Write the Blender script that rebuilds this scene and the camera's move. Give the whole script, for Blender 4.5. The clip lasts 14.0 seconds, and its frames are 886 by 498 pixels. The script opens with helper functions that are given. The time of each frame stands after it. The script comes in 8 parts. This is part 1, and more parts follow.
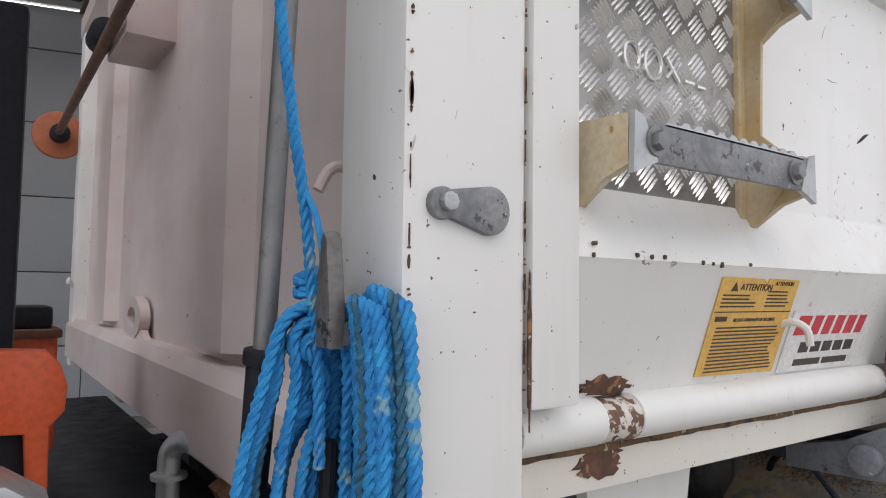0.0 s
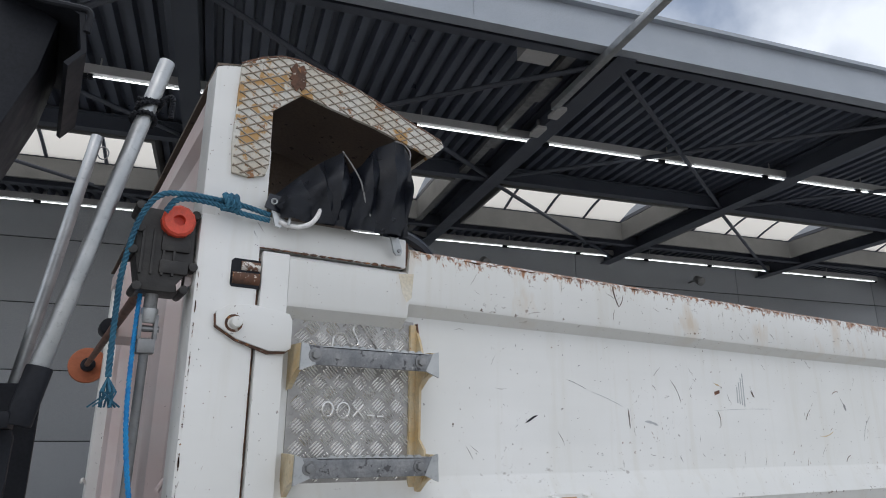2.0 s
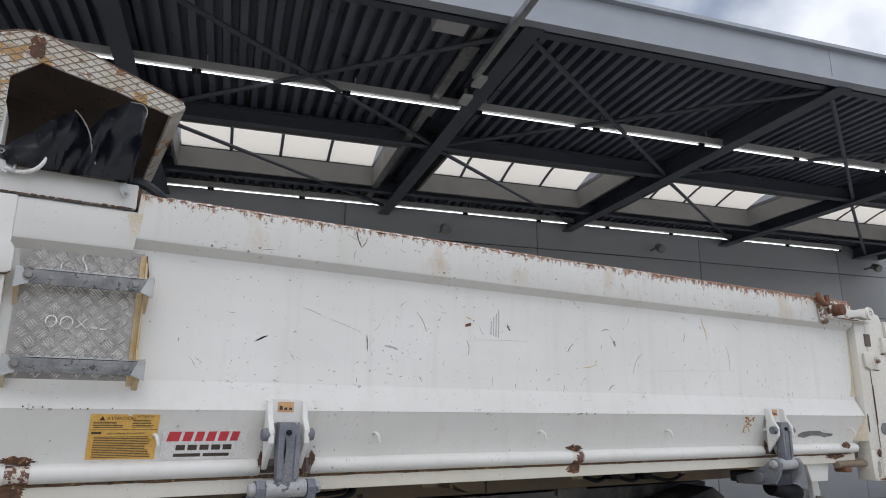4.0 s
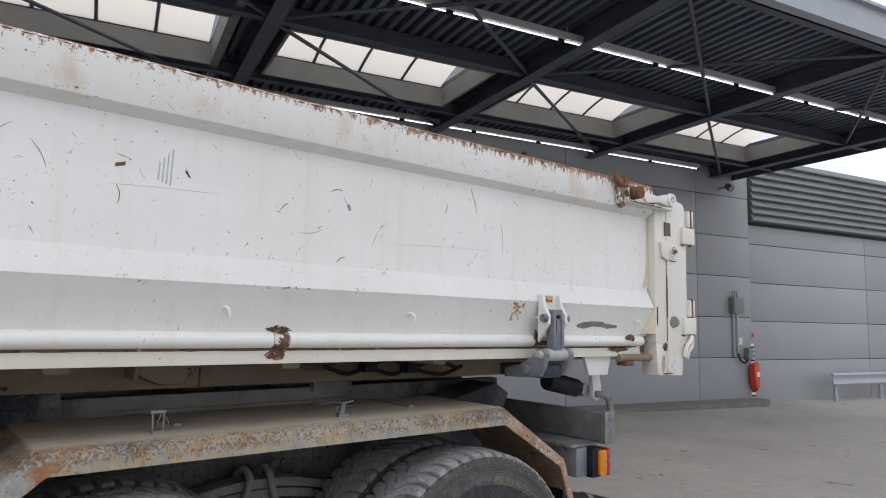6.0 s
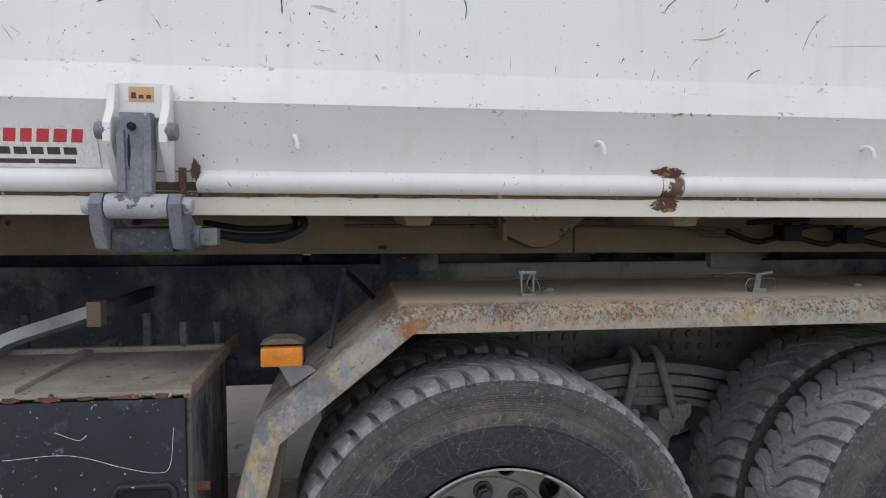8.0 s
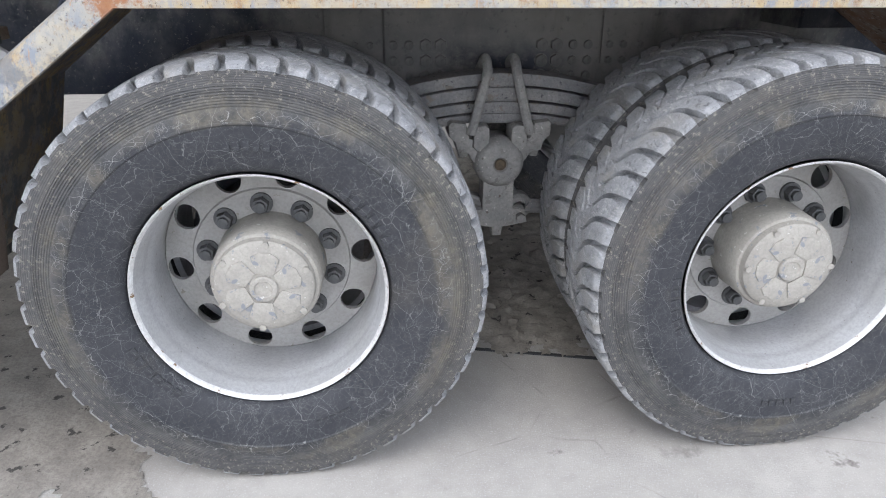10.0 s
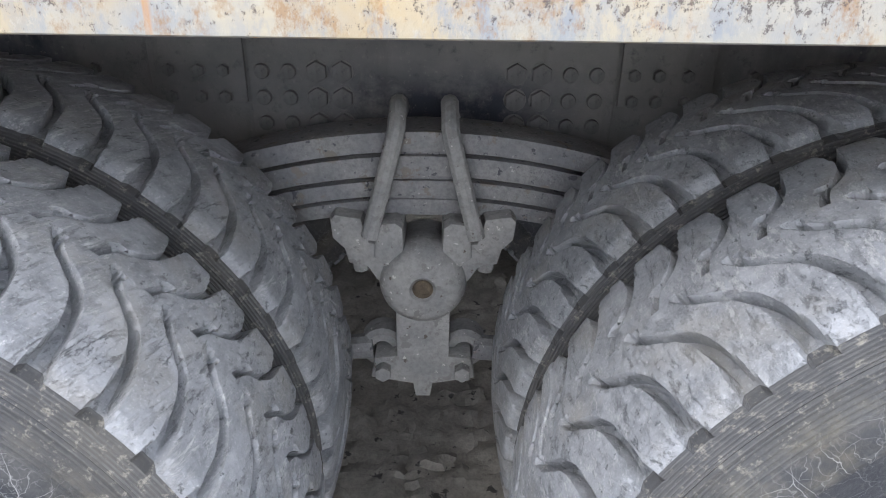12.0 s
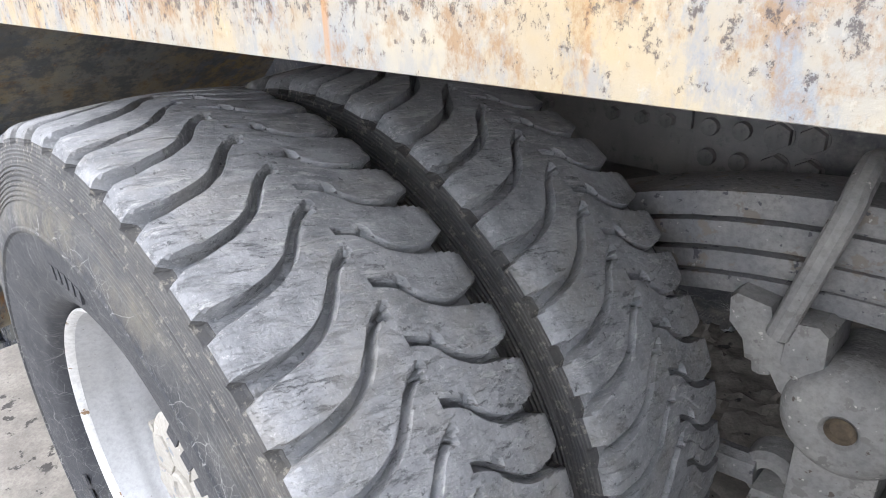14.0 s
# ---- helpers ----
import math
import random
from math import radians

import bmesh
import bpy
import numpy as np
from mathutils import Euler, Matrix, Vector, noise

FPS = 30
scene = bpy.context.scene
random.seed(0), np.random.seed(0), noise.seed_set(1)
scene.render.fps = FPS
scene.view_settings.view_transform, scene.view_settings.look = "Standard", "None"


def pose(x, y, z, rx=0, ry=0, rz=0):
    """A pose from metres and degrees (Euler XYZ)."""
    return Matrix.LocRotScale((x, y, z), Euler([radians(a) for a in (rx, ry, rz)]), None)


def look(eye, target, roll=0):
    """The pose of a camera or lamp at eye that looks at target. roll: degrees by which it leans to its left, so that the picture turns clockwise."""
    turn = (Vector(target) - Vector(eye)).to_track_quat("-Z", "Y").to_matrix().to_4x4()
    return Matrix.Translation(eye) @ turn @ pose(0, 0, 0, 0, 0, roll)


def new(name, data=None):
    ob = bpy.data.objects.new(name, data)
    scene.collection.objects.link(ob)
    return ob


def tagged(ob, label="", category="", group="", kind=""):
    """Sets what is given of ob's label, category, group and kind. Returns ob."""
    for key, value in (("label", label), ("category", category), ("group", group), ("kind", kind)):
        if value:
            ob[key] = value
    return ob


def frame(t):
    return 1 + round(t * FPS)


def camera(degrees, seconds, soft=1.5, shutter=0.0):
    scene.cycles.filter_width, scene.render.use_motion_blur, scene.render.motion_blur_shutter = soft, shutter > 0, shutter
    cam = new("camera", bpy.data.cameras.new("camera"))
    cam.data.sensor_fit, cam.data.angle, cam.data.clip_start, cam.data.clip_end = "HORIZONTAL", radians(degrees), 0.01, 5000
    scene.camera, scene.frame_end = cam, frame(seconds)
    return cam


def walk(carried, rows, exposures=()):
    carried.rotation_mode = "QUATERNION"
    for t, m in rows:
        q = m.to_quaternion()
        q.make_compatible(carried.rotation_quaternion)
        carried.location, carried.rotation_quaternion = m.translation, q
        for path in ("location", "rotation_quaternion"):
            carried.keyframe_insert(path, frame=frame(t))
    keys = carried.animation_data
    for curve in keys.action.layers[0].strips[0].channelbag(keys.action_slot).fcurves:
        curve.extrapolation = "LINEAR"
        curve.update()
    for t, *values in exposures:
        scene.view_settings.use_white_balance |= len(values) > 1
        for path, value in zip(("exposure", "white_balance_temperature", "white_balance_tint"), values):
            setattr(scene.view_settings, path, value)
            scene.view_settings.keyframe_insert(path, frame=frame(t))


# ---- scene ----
cam = camera(67.4, 14.0, 1.0)
PATH = [
    (0, (-2.178, -0.615, 1.711), (-1.03, 1.018, 1.834), 0.6),
    (0.5, (-2.143, -0.817, 1.732), (-0.984, 0.798, 1.953), 0.6),
    (1, (-2.146, -1.048, 1.793), (-0.984, 0.552, 2.088), 0.4),
    (1.5, (-2.175, -1.347, 1.878), (-1.052, 0.258, 2.276), 0.3),
    (2, (-2.152, -1.646, 1.927), (-1.16, 0.002, 2.476), 0.0),
    (2.2, (-2.117, -1.744, 1.928), (-1.167, -0.088, 2.523), -0.3),
    (4.3, (-1.403, -2.38, 1.744), (-0.411, -0.692, 2.153), 0.7),
    (4.5, (-1.315, -2.374, 1.75), (-0.282, -0.703, 2.123), 0.9),
    (5, (-1.081, -2.292, 1.718), (0.096, -0.712, 2.062), 1.2),
    (5.5, (-0.803, -2.253, 1.687), (0.442, -0.717, 1.984), 1.1),
    (6, (-0.582, -2.224, 1.629), (0.677, -0.686, 1.849), 1.1),
    (6.5, (-0.398, -2.125, 1.608), (0.844, -0.566, 1.769), 1.2),
    (7, (-0.303, -2.0, 1.592), (0.729, -0.29, 1.687), 1.1),
    (7.5, (-0.361, -1.88, 1.559), (0.23, 0.031, 1.554), 0.7),
    (8, (-0.375, -1.735, 1.486), (-0.105, 0.244, 1.381), 0.0),
    (8.5, (-0.268, -1.652, 1.353), (-0.023, 0.322, 1.149), -0.3),
    (8.6, (-0.261, -1.648, 1.352), (0.008, 0.313, 1.067), -0.0),
    (9, (-0.119, -1.66, 1.295), (0.118, 0.244, 0.728), 0.1),
    (9.2, (-0.044, -1.658, 1.282), (0.17, 0.213, 0.609), 0.2),
    (11.3, (0.718, -1.024, 1.333), (0.845, 0.774, 0.466), 0.8),
    (11.5, (0.728, -0.892, 1.304), (0.821, 0.911, 0.443), 1.0),
    (12, (0.711, -0.585, 1.254), (0.73, 1.223, 0.399), 0.9),
    (12.5, (0.727, -0.401, 1.251), (0.55, 1.404, 0.417), 0.3),
    (13, (0.729, -0.292, 1.209), (-0.075, 1.34, 0.396), -1.6),
    (13.5, (0.759, -0.266, 1.204), (-0.344, 1.189, 0.387), -2.4),
    (14, (0.812, -0.321, 1.242), (-0.483, 0.959, 0.421), -2.9),
]
walk(cam, [(t, look(eye, target, roll)) for t, eye, target, roll in PATH],
     [(0.0, 0.0, 6900, 13), (0.5, -0.27, 6850, 12), (1.0, -0.35, 6800, 12), (2.0, -0.3, 6500, 9), (4.5, -0.25, 6700, 11), (6.5, -0.1, 6700, 12), (8.0, -0.10, 6600, 11), (8.5, 0.48, 6800, 12), (9.0, 1.05, 6600, 12), (11.3, 1.28, 6300, 11), (12.5, 1.6, 6300, 12), (13.0, 1.75, 6400, 12), (13.5, 2.25, 6500, 12), (14.0, 1.72, 6500, 12)])

# ---- world, sun and exposure ----
world = bpy.data.worlds.new("world")
scene.world = world
world.use_nodes = True
wn = world.node_tree
sky = wn.nodes.new("ShaderNodeTexSky")
sky.sky_type = "NISHITA"
sky.sun_disc = False
sky.sun_elevation, sky.sun_rotation = radians(55), radians(207)
sky.air_density, sky.dust_density, sky.ozone_density = 1.0, 4.0, 1.0
cloud_pos = wn.nodes.new("ShaderNodeTexCoord")
cloud = wn.nodes.new("ShaderNodeTexNoise")
cloud.inputs["Scale"].default_value, cloud.inputs["Detail"].default_value = 2.2, 8
cloud_range = wn.nodes.new("ShaderNodeMapRange")
cloud_range.inputs["From Min"].default_value, cloud_range.inputs["From Max"].default_value = 0.35, 0.52
cloud_mix = wn.nodes.new("ShaderNodeMixRGB")
cloud_mix.inputs["Color2"].default_value = (6.9, 7.35, 8.2, 1)
wn.links.new(cloud_pos.outputs["Generated"], cloud.inputs["Vector"])
wn.links.new(cloud.outputs["Fac"], cloud_range.inputs["Value"])
wn.links.new(cloud_range.outputs["Result"], cloud_mix.inputs["Fac"])
wn.links.new(sky.outputs["Color"], cloud_mix.inputs["Color1"])
wn.links.new(cloud_mix.outputs["Color"], wn.nodes["Background"].inputs["Color"])
wn.nodes["Background"].inputs["Strength"].default_value = 0.162
sun = new("sun", bpy.data.lights.new("sun", "SUN"))
sun.data.energy, sun.data.angle, sun.data.color = 0.45, radians(25), (1.0, 0.97, 0.93)
sun.matrix_world = look((-5, -10, 16), (0, 0, 0))


# ---- material tools ----
class Nodes:
    """Short calls to wire a material's nodes."""

    def __init__(self, name):
        self.mat = bpy.data.materials.new(name)
        self.mat.use_nodes = True
        self.tree = self.mat.node_tree
        self.bsdf = self.tree.nodes["Principled BSDF"]
        self.pos = self.tree.nodes.new("ShaderNodeTexCoord").outputs["Object"]

    def link(self, a, b):
        self.tree.links.new(a, b)

    def mapped(self, scale=(1, 1, 1), turn=(0, 0, 0)):
        n = self.tree.nodes.new("ShaderNodeMapping")
        n.inputs["Scale"].default_value = scale
        n.inputs["Rotation"].default_value = [radians(a) for a in turn]
        self.link(self.pos, n.inputs["Vector"])
        return n.outputs["Vector"]

    def slanted(self, turn, scale):
        """The place turned first, then stretched, for marks that run aslant."""
        a = self.tree.nodes.new("ShaderNodeMapping")
        a.inputs["Rotation"].default_value = [radians(v) for v in turn]
        self.link(self.pos, a.inputs["Vector"])
        b = self.tree.nodes.new("ShaderNodeMapping")
        b.inputs["Scale"].default_value = scale
        self.link(a.outputs["Vector"], b.inputs["Vector"])
        return b.outputs["Vector"]

    def noise(self, scale, detail=4, rough=0.55, vec=None, warp=0.0):
        n = self.tree.nodes.new("ShaderNodeTexNoise")
        n.inputs["Scale"].default_value, n.inputs["Detail"].default_value = scale, detail
        n.inputs["Roughness"].default_value, n.inputs["Distortion"].default_value = rough, warp
        self.link(vec or self.pos, n.inputs["Vector"])
        return n.outputs["Fac"]

    def cells(self, scale, feature="F1", vec=None):
        n = self.tree.nodes.new("ShaderNodeTexVoronoi")
        n.feature = feature
        n.inputs["Scale"].default_value = scale
        self.link(vec or self.pos, n.inputs["Vector"])
        return n.outputs["Distance"]

    def axis(self, which, vec=None):
        n = self.tree.nodes.new("ShaderNodeSeparateXYZ")
        self.link(vec or self.pos, n.inputs["Vector"])
        return n.outputs[which]

    def ramp(self, value, lo, hi, out_lo=0.0, out_hi=1.0):
        n = self.tree.nodes.new("ShaderNodeMapRange")
        for key, v in (("From Min", lo), ("From Max", hi), ("To Min", out_lo), ("To Max", out_hi)):
            n.inputs[key].default_value = v
        self.link(value, n.inputs["Value"])
        return n.outputs["Result"]

    def math(self, op, a, b):
        n = self.tree.nodes.new("ShaderNodeMath")
        n.operation = op
        for k, v in enumerate((a, b)):
            if isinstance(v, (int, float)):
                n.inputs[k].default_value = v
            else:
                self.link(v, n.inputs[k])
        return n.outputs[0]

    def mix(self, fac, a, b):
        n = self.tree.nodes.new("ShaderNodeMixRGB")
        for k, v in enumerate((fac, a, b)):
            if isinstance(v, (int, float)):
                n.inputs[k].default_value = v
            elif isinstance(v, tuple):
                n.inputs[k].default_value = (*v, 1)
            else:
                self.link(v, n.inputs[k])
        return n.outputs[0]

    def done(self, color, rough=0.5, metal=0.0, bump=None, strength=0.2, distance=0.002, coat=0.0):
        self.bsdf.inputs["Metallic"].default_value = metal
        self.bsdf.inputs["Coat Weight"].default_value = coat
        for key, v in (("Base Color", color), ("Roughness", rough)):
            if isinstance(v, tuple):
                self.bsdf.inputs[key].default_value = (*v, 1)
            elif isinstance(v, (int, float)):
                self.bsdf.inputs[key].default_value = v
            else:
                self.link(v, self.bsdf.inputs[key])
        if bump is not None:
            n = self.tree.nodes.new("ShaderNodeBump")
            n.inputs["Strength"].default_value, n.inputs["Distance"].default_value = strength, distance
            self.link(bump, n.inputs["Height"])
            self.link(n.outputs["Normal"], self.bsdf.inputs["Normal"])
        return self.mat


def plain(name, a, b, scale=6, rough=0.5, metal=0.0, bump=0.15, fine=120, spots=None, coat=0.0):
    """Two tones at one scale, fine grain in the relief, and spots (color, scale, threshold) if given."""
    n = Nodes(name)
    col = n.mix(n.ramp(n.noise(scale, 6), 0.35, 0.65), a, b)
    col = n.mix(n.math("MULTIPLY", n.ramp(n.noise(fine, 5, 0.7), 0.42, 0.68), 0.5), col, tuple(v * 0.55 for v in a))
    if spots:
        for tone, size, edge in spots:
            col = n.mix(n.ramp(n.noise(size, 5, 0.6), edge, edge + 0.03), col, tone)
    return n.done(col, n.ramp(n.noise(scale * 2, 4), 0.3, 0.7, rough - 0.08, rough + 0.1), metal, n.noise(fine, 4), bump, coat=coat)


def worn_white(name, a=(0.79, 0.79, 0.775), b=(0.70, 0.70, 0.67), chips=1.0, top_rust=False):
    """White truck enamel with chips, scratches, thin grime and rust at its top edge."""
    n = Nodes(name)
    col = n.mix(n.ramp(n.noise(1.3, 5), 0.35, 0.7), a, b)
    runs = n.noise(3.0, 5, 0.6, n.mapped((6, 6, 0.5)))
    col = n.mix(n.ramp(runs, 0.52, 0.80, 0, 0.34), col, (0.57, 0.53, 0.43))
    bands = n.noise(2.0, 4, 0.55, n.mapped((0.25, 1, 3.5)))
    col = n.mix(n.ramp(bands, 0.42, 0.68, 0, 0.35), col, (0.66, 0.665, 0.655))
    where = n.ramp(n.noise(2.3, 3), 0.42, 0.62)
    chip = n.math("MULTIPLY", n.ramp(n.noise(62, 3, 0.6), 0.70 + 0.03 * (1 - chips), 0.715 + 0.03 * (1 - chips)), where)
    chip = n.math("MAXIMUM", chip, n.ramp(n.noise(150, 2, 0.5), 0.745 + 0.03 * (1 - chips), 0.76 + 0.03 * (1 - chips)))
    for turn, size, edge in (((0, -58, 0), 6.0, 0.728), ((0, 72, 0), 6.5, 0.724), ((0, 38, 0), 5.2, 0.733)):
        lines = n.ramp(n.noise(size, 2, 0.5, n.slanted(turn, (3.4, 10, 26)), 0.4), edge, edge + 0.012)
        chip = n.math("MAXIMUM", chip, n.math("MULTIPLY", lines, n.ramp(n.noise(3.1, 2), 0.60, 0.66)))
    tone = n.mix(n.ramp(n.noise(17, 2), 0.45, 0.6), (0.05, 0.045, 0.045), (0.21, 0.10, 0.055))
    col = n.mix(chip, col, tone)
    if top_rust:
        z = n.axis(2)
        back = n.ramp(n.axis(0), -0.6, 1.6, 0.0, 0.05)
        high = n.math("ADD", n.ramp(z, 2.340, 2.408, 0.0, 0.26), back)
        rust = n.math("MULTIPLY", n.ramp(n.math("ADD", n.noise(58, 8, 0.80, n.mapped((1, 1, 0.55))), high), 0.705, 0.745), n.ramp(z, 2.30, 2.335))
        col = n.mix(rust, col, n.mix(n.ramp(n.noise(45, 3), 0.4, 0.65), (0.36, 0.165, 0.07), (0.125, 0.062, 0.042)))
        # chips gather along the folds
        folds = n.math("MAXIMUM", n.math("MULTIPLY", n.ramp(z, 1.722, 1.742), n.ramp(z, 1.744, 1.756, 1, 0)), n.math("MULTIPLY", n.ramp(z, 2.245, 2.262), n.ramp(z, 2.272, 2.30, 1, 0)))
        folds = n.math("MAXIMUM", folds, n.math("MULTIPLY", n.ramp(z, 1.78, 1.83, 0, 0.5), n.ramp(z, 1.835, 1.86, 1, 0)))
        dents = n.math("MULTIPLY", n.ramp(n.noise(44, 4, 0.65, n.mapped((0.8, 1, 1.5))), 0.635, 0.65), n.math("MULTIPLY", folds, n.ramp(n.noise(3.7, 3), 0.45, 0.55)))
        col = n.mix(dents, col, n.mix(n.noise(25, 2), (0.06, 0.05, 0.045), (0.17, 0.095, 0.055)))
        stain = n.math("MULTIPLY", n.ramp(n.noise(7, 5, 0.6, n.mapped((1, 1, 0.35))), 0.56, 0.70, 0, 0.5), n.ramp(n.axis(2), 2.22, 2.3))
        col = n.mix(stain, col, (0.55, 0.40, 0.24))
    return n.done(col, n.ramp(n.noise(5, 4), 0.3, 0.7, 0.28, 0.48), 0.0, n.noise(9, 4), 0.12, 0.004)


def worn_fender(name):
    """Cream paint over blue grey, worn through to dark steel along the rolled edge, rusty at the bend, with runs."""
    n = Nodes(name)
    z = n.axis(2)
    col = n.mix(n.ramp(n.noise(9, 7, 0.65, n.mapped((1, 1, 1.4))), 0.40, 0.60), (0.375, 0.330, 0.246), (0.290, 0.283, 0.258))
    col = n.mix(n.ramp(n.noise(4.2, 6, 0.65), 0.46, 0.62, 0, 0.7), col, (0.40, 0.28, 0.118))
    blue = n.ramp(n.noise(21, 7, 0.72, n.mapped((1.3, 1, 0.6))), 0.49, 0.57, 0, 0.8)
    col = n.mix(n.math("MULTIPLY", blue, n.ramp(n.noise(3.1, 3), 0.42, 0.58)), col, (0.185, 0.215, 0.255))
    # the worn belt under the roll: brown and near black flecks drawn out downwards
    belt = n.math("MULTIPLY", n.ramp(z, 1.190, 1.222, 0.15, 1.0), n.ramp(n.noise(2.6, 5, 0.6, n.mapped((1, 1, 1), (3, 0, 0))), 0.34, 0.60, 0.25, 1.0))
    fleck = n.noise(110, 8, 0.80, n.mapped((1.0, 1, 0.75)))
    ochre = n.ramp(n.math("ADD", n.noise(26, 8, 0.78, n.mapped((1.2, 1, 0.8))), n.math("MULTIPLY", belt, 0.10)), 0.55, 0.66, 0, 0.75)
    col = n.mix(ochre, col, n.mix(n.noise(34, 4), (0.20, 0.092, 0.038), (0.30, 0.185, 0.075)))
    dark = n.ramp(n.math("ADD", fleck, n.math("MULTIPLY", belt, 0.145)), 0.600, 0.645, 0, 0.85)
    col = n.mix(dark, col, n.mix(n.noise(11, 3), (0.050, 0.054, 0.066), (0.10, 0.062, 0.038)))
    col = n.mix(n.ramp(n.noise(135, 6, 0.78, n.mapped((1, 1, 0.7), (7, 0, 2))), 0.57, 0.63, 0, 0.6), col, (0.385, 0.355, 0.29))
    # rust at the front bend and runs below the clips
    bend = n.math("MULTIPLY", n.ramp(n.axis(0), -0.34, -0.24), n.ramp(n.axis(0), -0.20, -0.02, 1, 0))
    bend = n.ramp(n.math("ADD", n.noise(17, 8, 0.75), n.math("MULTIPLY", bend, 0.28)), 0.68, 0.78, 0, 0.9)
    col = n.mix(bend, col, n.mix(n.noise(60, 5, 0.7), (0.17, 0.062, 0.028), (0.36, 0.155, 0.055)))
    streak = n.math("MULTIPLY", n.ramp(n.noise(30, 4, 0.6, n.mapped((1, 1, 0.05))), 0.61, 0.67, 0, 0.75), n.ramp(n.noise(1.9, 2), 0.44, 0.58))
    col = n.mix(streak, col, (0.40, 0.20, 0.07))
    # the sloping front leg keeps more of the dark blue coat
    leg = n.math("MULTIPLY", n.ramp(n.axis(0), -0.40, -0.27, 1, 0), n.ramp(n.noise(13, 8, 0.76), 0.47, 0.56, 0, 0.8))
    col = n.mix(leg, col, n.mix(n.noise(70, 6, 0.8), (0.07, 0.082, 0.105), (0.20, 0.205, 0.205)))
    # road dust on the flat top, broken by flakes near the roll
    top = n.math("MULTIPLY", n.ramp(n.math("ADD", n.axis(1), n.math("MULTIPLY", n.noise(30, 5, 0.7), 0.05)), -0.055, -0.015), n.ramp(z, 1.250, 1.257, 0.0, 1.0))
    dust = n.mix(n.noise(14, 5), (0.37, 0.32, 0.25), (0.50, 0.44, 0.35))
    col = n.mix(n.math("MULTIPLY", top, 0.9), col, dust)
    flake = n.math("MULTIPLY", n.ramp(n.noise(24, 6, 0.7, n.mapped((0.6, 1.8, 1))), 0.62, 0.64), n.math("MULTIPLY", n.ramp(n.axis(1), 0.10, 0.02), n.ramp(z, 1.24, 1.25)))
    col = n.mix(n.math("MULTIPLY", flake, 0.85), col, (0.075, 0.06, 0.05))
    return n.done(col, 0.75, 0.0, n.math("ADD", fleck, n.math("MULTIPLY", dark, -0.25)), 0.6, 0.0025)


def crackle(n, size, width, wobble, lo, seed):
    """Thin wandering lines between cells, in patches."""
    vec = n.mapped((1, 1, 1), (seed * 20, seed * 37, 0))
    warp = n.tree.nodes.new("ShaderNodeVectorMath")
    warp.operation = "ADD"
    wob = n.tree.nodes.new("ShaderNodeTexNoise")
    wob.inputs["Scale"].default_value, wob.inputs["Detail"].default_value = size * 1.4, 4
    half = n.tree.nodes.new("ShaderNodeVectorMath")
    half.operation = "SCALE"
    half.inputs["Scale"].default_value = wobble
    n.link(vec, wob.inputs["Vector"])
    n.link(wob.outputs["Color"], half.inputs[0])
    n.link(vec, warp.inputs[0])
    n.link(half.outputs["Vector"], warp.inputs[1])
    line = n.ramp(n.cells(size, "DISTANCE_TO_EDGE", warp.outputs["Vector"]), 0.0, width, 1, 0)
    return n.math("MULTIPLY", line, n.ramp(n.noise(5 + size * 0.2, 4, 0.6, n.mapped((1, 1, 1), (seed * 50, 0, seed * 31))), lo, lo + 0.12))


